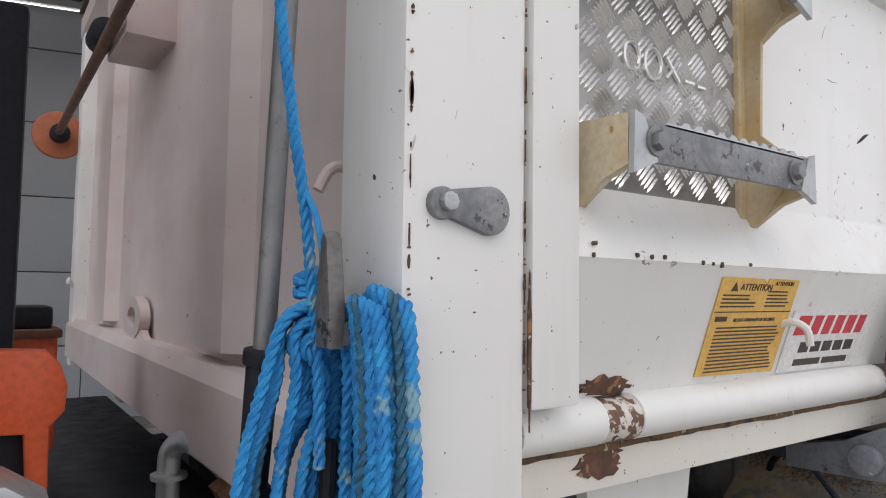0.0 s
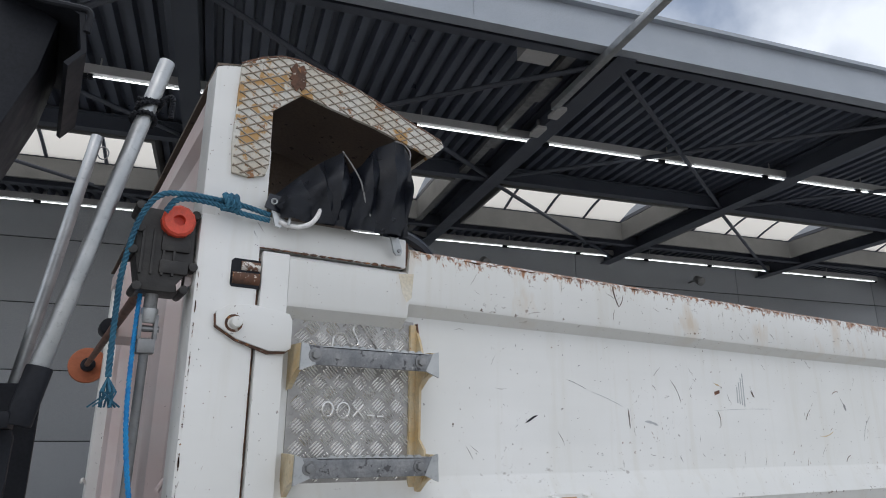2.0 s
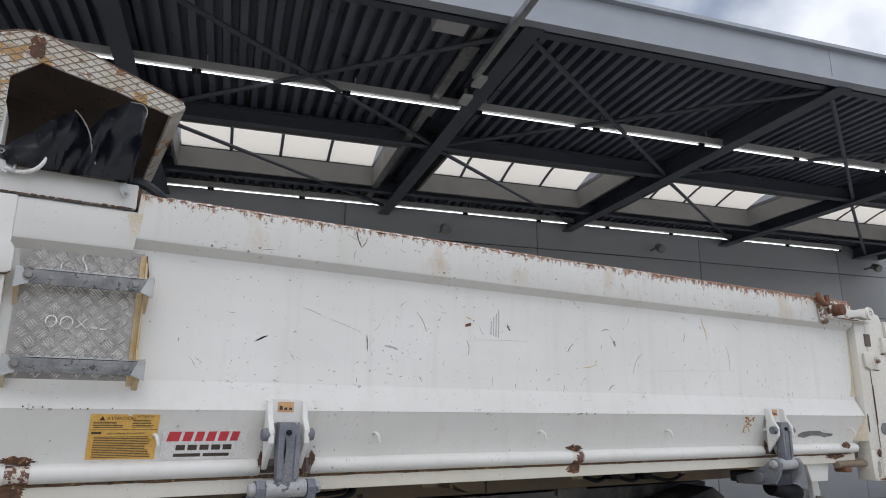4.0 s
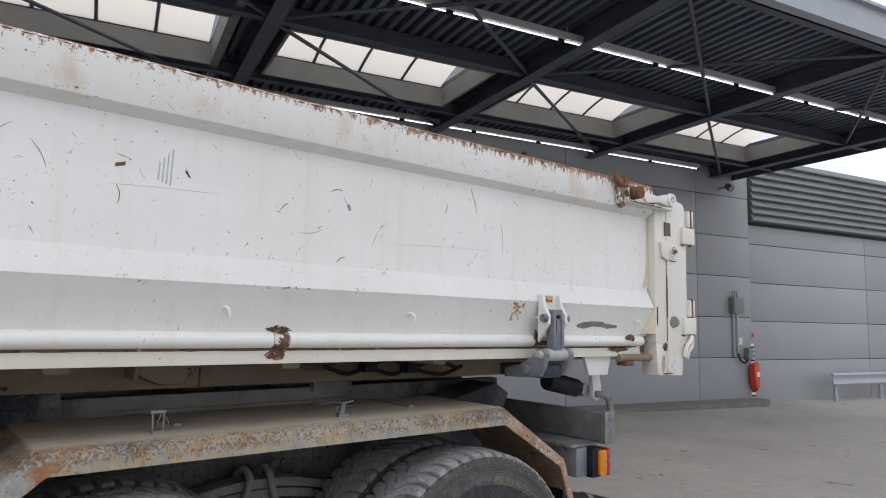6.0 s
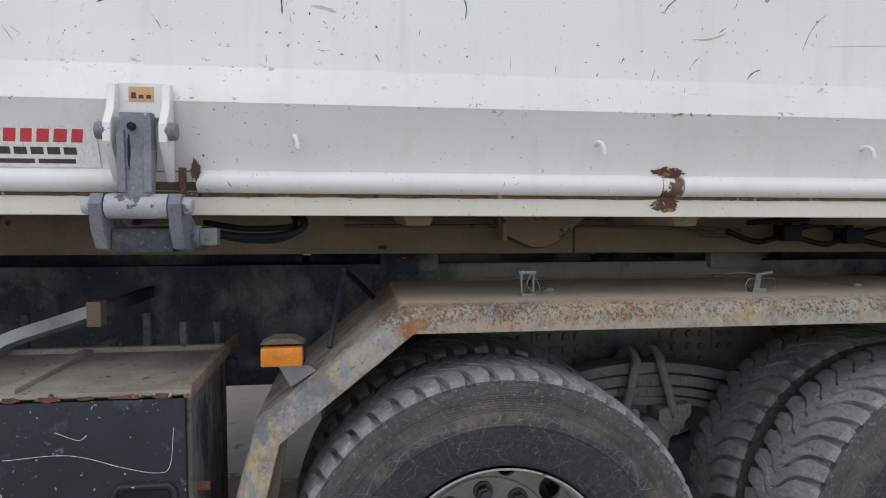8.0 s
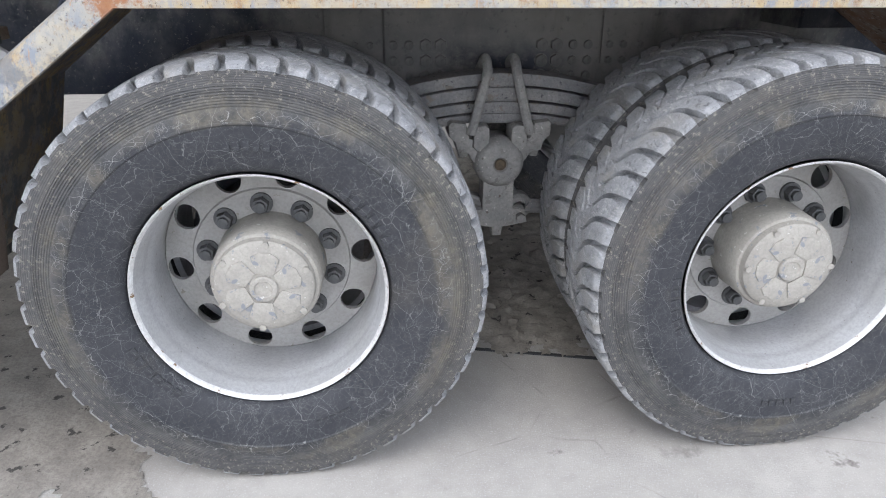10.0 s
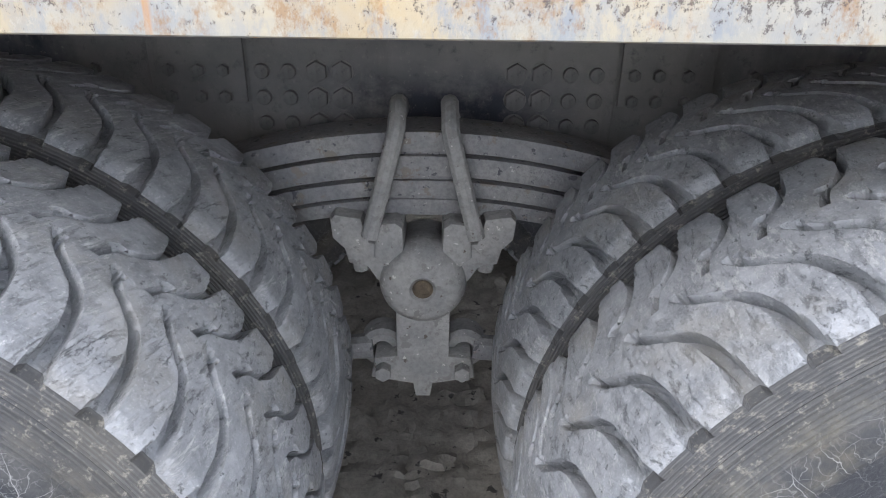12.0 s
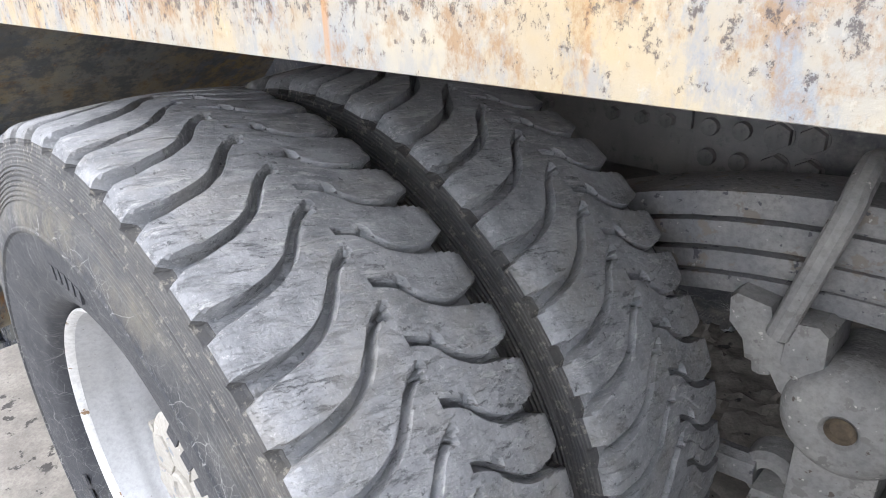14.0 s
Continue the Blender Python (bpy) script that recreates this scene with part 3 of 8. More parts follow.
MESHPLATE = plain("worn_tread_strip", (0.66, 0.645, 0.60), (0.56, 0.51, 0.42), 7, 0.55, bump=0.4, spots=[((0.46, 0.27, 0.10), 10, 0.58), ((0.27, 0.125, 0.05), 22, 0.60), ((0.10, 0.06, 0.04), 40, 0.66)])
RIDGE = plain("dirty_tread_ridge", (0.34, 0.31, 0.265), (0.26, 0.20, 0.14), 14, 0.7)
WOODBROWN = plain("brown_rusty_rod", (0.16, 0.075, 0.045), (0.10, 0.055, 0.04), 16, 0.6)


# ---- mesh tools ----
def box(bm, x0, x1, y0, y1, z0, z1, bevel=0.0):
    made = bmesh.ops.create_cube(bm, size=1, matrix=Matrix.LocRotScale(((x0 + x1) / 2, (y0 + y1) / 2, (z0 + z1) / 2), None, (x1 - x0, y1 - y0, z1 - z0)))
    if bevel:
        edges = list({e for v in made["verts"] for e in v.link_edges})
        bmesh.ops.bevel(bm, geom=edges, offset=bevel, segments=2, profile=0.6, affect="EDGES")
    return bm


def rod(bm, a, b, r, r2=None, seg=16, bevel=0.0):
    a, b = Vector(a), Vector(b)
    turn = (b - a).to_track_quat("Z", "Y").to_matrix().to_4x4()
    made = bmesh.ops.create_cone(bm, cap_ends=True, segments=seg, radius1=r, radius2=r if r2 is None else r2, depth=(b - a).length, matrix=Matrix.Translation((a + b) / 2) @ turn)
    if bevel:
        caps = [f for f in {f for v in made["verts"] for f in v.link_faces} if len(f.verts) > 4]
        bmesh.ops.bevel(bm, geom=list({e for f in caps for e in f.edges}), offset=bevel, segments=2, profile=0.6, affect="EDGES")
    return bm


def slab(bm, outline, axis, lo, hi, bevel=0.0):
    """An outline of two coordinates, pushed along an axis ("x": outline is y, z; "y": x, z; "z": x, y)."""
    place = {"x": lambda p, d: (d, p[0], p[1]), "y": lambda p, d: (p[0], d, p[1]), "z": lambda p, d: (p[0], p[1], d)}[axis]
    low, high = [bm.verts.new(place(p, lo)) for p in outline], [bm.verts.new(place(p, hi)) for p in outline]
    faces = [bm.faces.new(low), bm.faces.new(high[::-1])]
    n = len(outline)
    faces += [bm.faces.new((low[i], high[i], high[(i + 1) % n], low[(i + 1) % n])) for i in range(n)]
    bmesh.ops.recalc_face_normals(bm, faces=faces)
    if bevel:
        edges = list({e for f in faces[:2] for e in f.edges})
        bmesh.ops.bevel(bm, geom=edges, offset=bevel, segments=2, profile=0.6, affect="EDGES")
    return bm


def sheet(bm, line, axis, lo, hi, thick):
    """A bent sheet: an open line of two coordinates, given thickness to its left and pushed along an axis."""
    pts = [Vector(p) for p in line]
    off = []
    for i, p in enumerate(pts):
        a = (pts[i] - pts[i - 1]).normalized() if i else (pts[1] - pts[0]).normalized()
        b = (pts[i + 1] - pts[i]).normalized() if i + 1 < len(pts) else a
        d = (a + b).normalized()
        nrm = Vector((-d.y, d.x))
        off.append(p + nrm * thick / max(0.4, nrm.dot(Vector((-a.y, a.x)))))
    return slab(bm, [tuple(p) for p in pts] + [tuple(p) for p in off[::-1]], axis, lo, hi)


def smooth_line(points, steps=8):
    """A Catmull-Rom line through the points."""
    p = [Vector(q) for q in points]
    p = [2 * p[0] - p[1]] + p + [2 * p[-1] - p[-2]]
    out = []
    for i in range(1, len(p) - 2):
        for k in range(steps):
            t = k / steps
            out.append(0.5 * (2 * p[i] + (p[i + 1] - p[i - 1]) * t + (2 * p[i - 1] - 5 * p[i] + 4 * p[i + 1] - p[i + 2]) * t * t + (3 * p[i] - p[i - 1] - 3 * p[i + 1] + p[i + 2]) * t ** 3))
    return out + [p[-2]]


def sweep(bm, points, r, seg=8, strands=1, twist=0.0):
    """A tube along points; with strands, a laid rope whose strands turn once in twist metres."""
    pts = [Vector(p) for p in points]
    up = Vector((0.31, 0.83, 0.46)).normalized()
    run, frames = 0.0, []
    for i, p in enumerate(pts):
        d = (pts[min(i + 1, len(pts) - 1)] - pts[max(i - 1, 0)]).normalized()
        up = (up - d * up.dot(d)).normalized()
        run += (p - pts[i - 1]).length if i else 0.0
        frames.append((p, up.copy(), d.cross(up), run))
    for s in range(strands):
        rings = []
        for p, u, w, far in frames:
            mid, rad = p, r
            if strands > 1:
                a = math.tau * (s / strands + far / twist)
                mid, rad = p + (u * math.cos(a) + w * math.sin(a)) * r * 0.5, r * 0.56
            rings.append([bm.verts.new(mid + (u * math.cos(math.tau * k / seg) + w * math.sin(math.tau * k / seg)) * rad) for k in range(seg)])
        for a, b in zip(rings, rings[1:]):
            for k in range(seg):
                bm.faces.new((a[k], a[(k + 1) % seg], b[(k + 1) % seg], b[k])).smooth = True
        bm.faces.new(rings[0][::-1])
        bm.faces.new(rings[-1])
    return bm


def lathe(bm, line, seg=64, centre=(0, 0, 0), closed=False):
    """A line of (y, r) turned round the y axis."""
    rings = [[bm.verts.new((centre[0] + r * math.cos(math.tau * k / seg), centre[1] + y, centre[2] + r * math.sin(math.tau * k / seg))) for k in range(seg)] for y, r in line]
    pairs = list(zip(rings, rings[1:])) + ([(rings[-1], rings[0])] if closed else [])
    for a, b in pairs:
        for k in range(seg):
            bm.faces.new((a[k], a[(k + 1) % seg], b[(k + 1) % seg], b[k])).smooth = True
    return bm


def finish(bm, name, material, soft=True):
    bmesh.ops.recalc_face_normals(bm, faces=bm.faces)
    me = bpy.data.meshes.new(name)
    bm.to_mesh(me)
    bm.free()
    me.materials.append(material)
    if soft:
        me.shade_smooth()
        me.set_sharp_from_angle(angle=radians(32))
    return me


def part(name, bm, material, parent, label=""):
    """Links a bmesh as one mesh object under a thing or under a part."""
    ob = new(name, finish(bm, name, material))
    ob.parent = parent
    return tagged(ob, label)


def thing(name, label, category, group="", at=None):
    ob = new(name)
    ob.empty_display_size = 0.2
    if at is not None:
        ob.matrix_world = at
    return tagged(ob, label, category, group)


def solid(name, bm, material, label, category, kind="", group=""):
    """A thing that is one mesh."""
    return tagged(new(name, finish(bm, name, material)), label, category, group, kind)


def writing(name, text, size, place, material, parent, label=""):
    """Flat lettering on a side face: reads along +x, faces -y."""
    cu = bpy.data.curves.new(name, "FONT")
    cu.body, cu.size, cu.extrude = text, size, 0.0004
    tmp = bpy.data.objects.new(name, cu)
    me = bpy.data.meshes.new_from_object(tmp)
    bpy.data.objects.remove(tmp)
    me.transform(pose(*place, 90, 0, 0))
    me.materials.append(material)
    ob = new(name, me)
    ob.parent = parent
    return tagged(ob, label)


def torn(x, z, rx, rz, seed, n=30):
    """A ragged outline round a point."""
    rnd = random.Random(seed)
    return [(x + rx * math.cos(math.tau * k / n) * rnd.uniform(0.62, 1.08), z + rz * math.sin(math.tau * k / n) * rnd.uniform(0.55, 1.1)) for k in range(n)]


def B():
    return bmesh.new()


# ---- the yard and the building ----
# s runs along the building's wall, c away from the truck towards it
SITE = pose(0, 0, 0.26, 0, 0, -12.6)


def on_site(ob):
    ob.matrix_world = SITE
    return ob


def fall(x, y):
    """The yard's height: level under the truck, falling gently towards the building."""
    s, c = x * 0.98 - y * 0.199, x * 0.199 + y * 0.98
    d = max(0.0, max(s - 2.2, c - 3.2))
    return -0.02 - (0.012 * d if d < 12 else 0.144)


def build_ground():
    bm = B()
    xs = [-400, -90, -30, -12, -8, -5, -3.5] + [i * 0.5 for i in range(-6, 41)] + [24, 30, 60, 150, 400]
    ys = [-400, -90, -30, -12, -6] + [i * 0.5 for i in range(-8, 25)] + [16, 30, 90, 400]
    grid = [[bm.verts.new((x, y, fall(x, y))) for y in ys] for x in xs]
    for i in range(len(xs) - 1):
        for j in range(len(ys) - 1):
            bm.faces.new((grid[i][j], grid[i + 1][j], grid[i + 1][j + 1], grid[i][j + 1]))
    return solid("ground", bm, CONCRETE, "stained grey concrete yard with oily patches", "ground", "structure")


build_ground()


def build_dirt(name, x0, x1, y0, y1, bumps, gaps, label):
    """Oily dirt that has crumbled onto the yard under the truck; also lays the thin darker film."""
    bm = B()
    rnd = random.Random(31)
    step = 0.016
    made = {}

    def height(i, j):
        x, y = x0 + i * step, y0 + j * step
        edge = noise.noise((x * 2.6, y * 2.6, 4.0)) * 0.16 + noise.noise((x * 9, y * 9, 1.0)) * 0.09 + noise.noise((x * 26, y * 26, 3.0)) * 0.05
        inside = min(x - x0 - 0.12, x1 - 0.12 - x, y - y0 - 0.12, y1 - 0.12 - y, gaps) + edge
        lump = abs(noise.noise((x * 11, y * 11, 7.0))) * 0.014 + abs(noise.noise((x * 30, y * 30, 2.0))) * 0.010
        return x, y, inside, lump * bumps

    for i in range(int((x1 - x0) / step)):
        for j in range(int((y1 - y0) / step)):
            x, y, inside, lump = height(i, j)
            if inside > 0:
                made[i, j] = bm.verts.new((x + rnd.uniform(-0.006, 0.006), y + rnd.uniform(-0.006, 0.006), fall(x, y) + 0.004 + min(1.0, inside * 8) * lump))
    for i, j in list(made):
        ring = [made.get(k) for k in ((i, j), (i + 1, j), (i + 1, j + 1), (i, j + 1))]
        if all(ring):
            bm.faces.new(ring)
    return solid(name, bm, DIRT, label, "dirt", "structure")


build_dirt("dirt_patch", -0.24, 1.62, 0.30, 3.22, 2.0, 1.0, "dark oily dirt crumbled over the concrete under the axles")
# thin patchy sheet that makes the concrete darker ahead of the axles
build_dirt("dirt_film", -2.30, -0.26, -0.35, 2.30, 0.15, 0.11, "thin patchy darker film on the concrete")
joint = solid("ground_joint", box(B(), -14.0, 4.0, -0.007, 0.007, -0.03, -0.0155), WALL_DARK, "dark joint between the yard's concrete slabs", "joint", "structure")
joint.matrix_world = Matrix.Translation((0, 0.60, 0)) @ Matrix.Rotation(radians(-13.0), 4, "Z")

WALL_C, FRONT_C, CANOPY_END = 8.9, 2.40, 13.45


def build_walls():
    bm = box(B(), -40, 14.0, WALL_C, WALL_C + 0.3, -1.2, 7.0)
    wall = on_site(solid("wall_main", bm, WALL_DARK, "grey metal panel wall of the hall", "wall", "structure"))
    bm = box(B(), 14.0, 60, WALL_C + 0.12, WALL_C + 0.4, -1.2, 5.7)
    side = on_site(solid("wall_side", bm, WALL_DARK, "grey metal panel wall under a louvred band", "wall", "structure"))
    levels = [-0.6, 0.67, 1.63, 2.61, 3.58, 4.56, 5.54, 7.0]
    cuts = [-14.4, -10.6, -6.8, -3.0, 0.8, 4.6, 8.4, 12.2, 14.0]
    for a, b in zip(cuts, cuts[1:]):
        for lo, hi in zip(levels, levels[1:]):
            part("wall_panel", box(B(), a + 0.006, b - 0.006, WALL_C - 0.03, WALL_C, lo + 0.008, hi - 0.008, 0.004), WALL, wall)
    for a, b in zip((14.06, 18.9, 23.7, 28.5), (18.9, 23.7, 28.5, 33.3)):
        for lo, hi in zip([-0.6, 0.60, 1.55, 2.50, 3.47], [0.60, 1.55, 2.50, 3.47, 3.95]):
            part("wall_panel", box(B(), a + 0.008, b - 0.008, WALL_C + 0.09, WALL_C + 0.12, lo + 0.008, hi - 0.008, 0.004), WALL, side)
    for k in range(9):
        z = 4.03 + k * 0.185
        bm = slab(B(), [(WALL_C - 0.02, z), (WALL_C - 0.10, z + 0.02), (WALL_C - 0.10, z + 0.05), (WALL_C - 0.0, z + 0.185), (WALL_C + 0.1, z + 0.185), (WALL_C + 0.1, z)], "x", 14.1, 40)
        part("louvre_slat", bm, LOUVRE, side, "grey louvre slat")
    for o in list(wall.children) + list(side.children):
        o.matrix_world = SITE
    bm = box(B(), -30, 13.9, WALL_C - 0.65, WALL_C, -0.9, -0.30, 0.03)
    bm = slab(B(), [(-30, WALL_C - 0.65), (13.6, WALL_C - 0.65), (14.1, WALL_C - 0.4), (14.2, WALL_C), (-30, WALL_C)], "z", -0.9, -0.29, 0.03)
    on_site(solid("kerb", bm, KERB, "raised concrete kerb along the hall wall", "kerb", "structure"))
    bm = box(B(), -40, 14.0, WALL_C + 0.3, WALL_C + 20, 6.9, 7.0)
    on_site(solid("hall_roof", bm, ROOF_STEEL, "flat dark roof of the hall", "roof", "structure"))


build_walls()


def build_canopy():
    deck = B()
    # a trapezoid deck, open over the skylights
    wells = [(-1.95 + 3.75 * k, 1.02 + 3.75 * k) for k in range(-3, 4)]
    s0, s1 = -22.0, CANOPY_END

    def ribs(c0, c1, a, b):
        s = a
        while s < b - 0.01:
            e = min(s + 0.165, b)
            w = e - s
            line = [(s, 5.32), (s + 0.32 * w, 5.32), (s + 0.44 * w, 5.23), (s + 0.88 * w, 5.23), (e, 5.32)]
            for p, q in zip(line, line[1:]):
                deck.faces.new([deck.verts.new((p[0], c0, p[1])), deck.verts.new((q[0], c0, q[1])), deck.verts.new((q[0], c1, q[1])), deck.verts.new((p[0], c1, p[1]))])
            s = e

    ribs(FRONT_C, 5.84, s0, s1)
    ribs(7.52, WALL_C, s0, s1)
    edges = [s0] + [v for w in wells for v in w] + [s1]
    for a, b in zip(edges[::2], edges[1::2]):
        ribs(5.84, 7.52, a, b)
    on_site(solid("ceiling", deck, DECK, "dark corrugated steel roof deck of the canopy", "canopy roof", "structure"))
    top = B()
    edges2 = list(zip(edges[::2], edges[1::2]))
    box(top, s0, s1, FRONT_C, 5.84, 5.34, 5.40)
    box(top, s0, s1, 7.52, WALL_C, 5.34, 5.40)
    for a, b in edges2:
        box(top, a, b, 5.84, 7.52, 5.34, 5.40)
    on_site(solid("canopy_roofing", top, ROOF_STEEL, "dark roofing on top of the canopy", "roof", "structure"))

    fascia = box(B(), s0, s1 + 0.06, FRONT_C - 0.06, FRONT_C, 4.98, 5.34)
    box(fascia, s0, s1 + 0.06, FRONT_C - 0.10, FRONT_C + 0.02, 4.96, 5.00)
    box(fascia, s0, s1 + 0.06, FRONT_C - 0.12, FRONT_C + 0.05, 5.34, 5.38)
    s = -20.0
    while s < s1:
        box(fascia, s, s + 0.012, FRONT_C - 0.066, FRONT_C - 0.06, 5.0, 5.34)
        s += 5.0
    on_site(solid("canopy_fascia", fascia, FASCIA, "grey blue steel fascia along the canopy edge", "fascia", "structure"))
    on_site(solid("canopy_end", box(B(), s1, s1 + 0.05, FRONT_C, WALL_C, 4.98, 5.36), ROOF_STEEL, "dark end trim of the canopy", "trim", "structure"))

    def beam(name, a, b, w, h, label):
        """An I-beam whose lower flange lies at the given height."""
        a, b = Vector(a), Vector(b)
        L = (b - a).length
        bm = B()
        box(bm, 0, L, -w / 2, w / 2, 0, 0.014)
        box(bm, 0, L, -w / 2, w / 2, h - 0.014, h)
        box(bm, 0, L, -0.006, 0.006, 0.014, h - 0.014)
        ob = solid(name, bm, ROOF_STEEL, label, "beam", "structure")
        ob.matrix_world = SITE @ Matrix.Translation(a) @ pose(0, 0, 0, 0, 0, math.degrees(math.atan2(b.y - a.y, b.x - a.x)))

    for k in range(-4, 4):
        beam("main_beam", (1.50 + 3.75 * k, FRONT_C, 4.95), (1.50 + 3.75 * k, WALL_C, 4.95), 0.20, 0.25, "dark steel cross beam under the canopy")
    beam("purlin", (s0, 5.62, 5.0), (s1, 5.62, 5.0), 0.12, 0.20, "dark steel purlin under the canopy")
    beam("purlin", (s0, 7.76, 5.0), (s1, 7.76, 5.0), 0.12, 0.20, "dark steel purlin under the canopy")
    beam("purlin", (s0, 2.56, 5.0), (s1, 2.56, 5.0), 0.10, 0.20, "dark steel edge purlin under the canopy")
    for k in range(-4, 3):
        s = 1.50 + 3.75 * k
        for a, b in (((s, 2.60), (s + 3.75, 5.60)), ((s + 3.75, 2.60), (s, 5.60)), ((s, 5.66), (s + 3.75, 8.6))):
            bm = rod(B(), (*a, 5.02), (*b, 5.02), 0.028, seg=8)
            on_site(solid("brace", bm, ROOF_STEEL, "thin diagonal steel brace under the canopy", "brace", "structure"))

    for a, b in wells:
        root = on_site(thing("skylight", "milky roof light with a grey curb and dark bars", "skylight", "skylights in the canopy"))
        for x0, x1, y0, y1 in ((a, b, 5.80, 5.84), (a, b, 7.52, 7.56), (a - 0.04, a, 5.80, 7.56), (b, b + 0.04, 5.80, 7.56)):
            part("curb", box(B(), x0, x1, y0, y1, 5.02, 5.33), CURB, root)
        n = 4
        for k in range(n):
            x0, x1 = a + (b - a) * k / n, a + (b - a) * (k + 1) / n
            pane = B()
            prof = [(5.80 + 1.76 * i / 8, 5.335 + 0.20 * math.sin(math.pi * i / 8)) for i in range(9)]
            rows_ = [[pane.verts.new((x, y, z)) for y, z in prof] for x in (x0 + 0.025, x1 - 0.025)]
            for i in range(8):
                pane.faces.new((rows_[0][i], rows_[1][i], rows_[1][i + 1], rows_[0][i + 1])).smooth = True
            part("pane", pane, SKYLIGHT, root)
            if k:
                part("bar", sweep(B(), [(x0, y, z) for y, z in prof], 0.022, 6), ROOF_STEEL, root)
        for o in root.children:
            o.matrix_parent_inverse = Matrix()
    for c, z, first, length in ((4.38, 5.0, -21, 1.62), (8.58, 5.02, -21, 1.5)):
        s = first
        while s + length < s1:
            root = on_site(thing("tube_light", "long white fluorescent tube on a grey rail", "lamp", "tube lights under the canopy"))
            bm = box(B(), s, s + length, c - 0.05, c + 0.05, z + 0.03, z + 0.12)
            rod(bm, (s + 0.1, c, z + 0.09), (s + 0.1, c, z + 0.22), 0.008, seg=6)
            part("rail", bm, TRAY, root)
            part("tube", rod(B(), (s + 0.05, c, z + 0.012), (s + length - 0.05, c, z + 0.012), 0.0075, seg=10), TUBE, root, "glowing white tube")
            for x in (s + 0.025, s + length - 0.025):
                part("holder", box(B(), x - 0.02, x + 0.02, c - 0.02, c + 0.02, z - 0.015, z + 0.03), BLACK, root)
            for o in root.children:
                o.matrix_parent_inverse = Matrix()
            s += length
    root = on_site(thing("overhead_rail", "galvanised square steel rail hung under the canopy's edge", "rail"))
    part("rail_tube", box(B(), 1.22, 1.29, 0.1, 3.35, 4.87, 4.94, 0.006), GALV, root)
    for c in (3.30, 3.75):
        part("clamp", box(B(), 1.27, 1.38, c, c + 0.22, 4.86, 4.90, 0.004), TRAY, root)
        part("hanger", box(B(), 1.32, 1.35, c + 0.09, c + 0.12, 4.90, 5.02), STEEL_DARK, root)
    part("junction_box", box(B(), 0.62, 0.95, 2.62, 2.85, 5.02, 5.18, 0.01), TRAY, root)
    for o in root.children:
        o.matrix_parent_inverse = Matrix()
    # cable tray along one beam, with boxes
    bm = box(B(), 1.05, 1.15, 2.4, 8.6, 5.05, 5.11)
    box(bm, 1.02, 1.18, 3.0, 3.5, 5.02, 5.05)
    box(bm, 1.02, 1.18, 4.4, 4.7, 5.02, 5.05)
    on_site(solid("cable_tray", bm, STEEL_DARK, "grey cable tray hung beside a canopy beam", "cable tray"))


build_canopy()


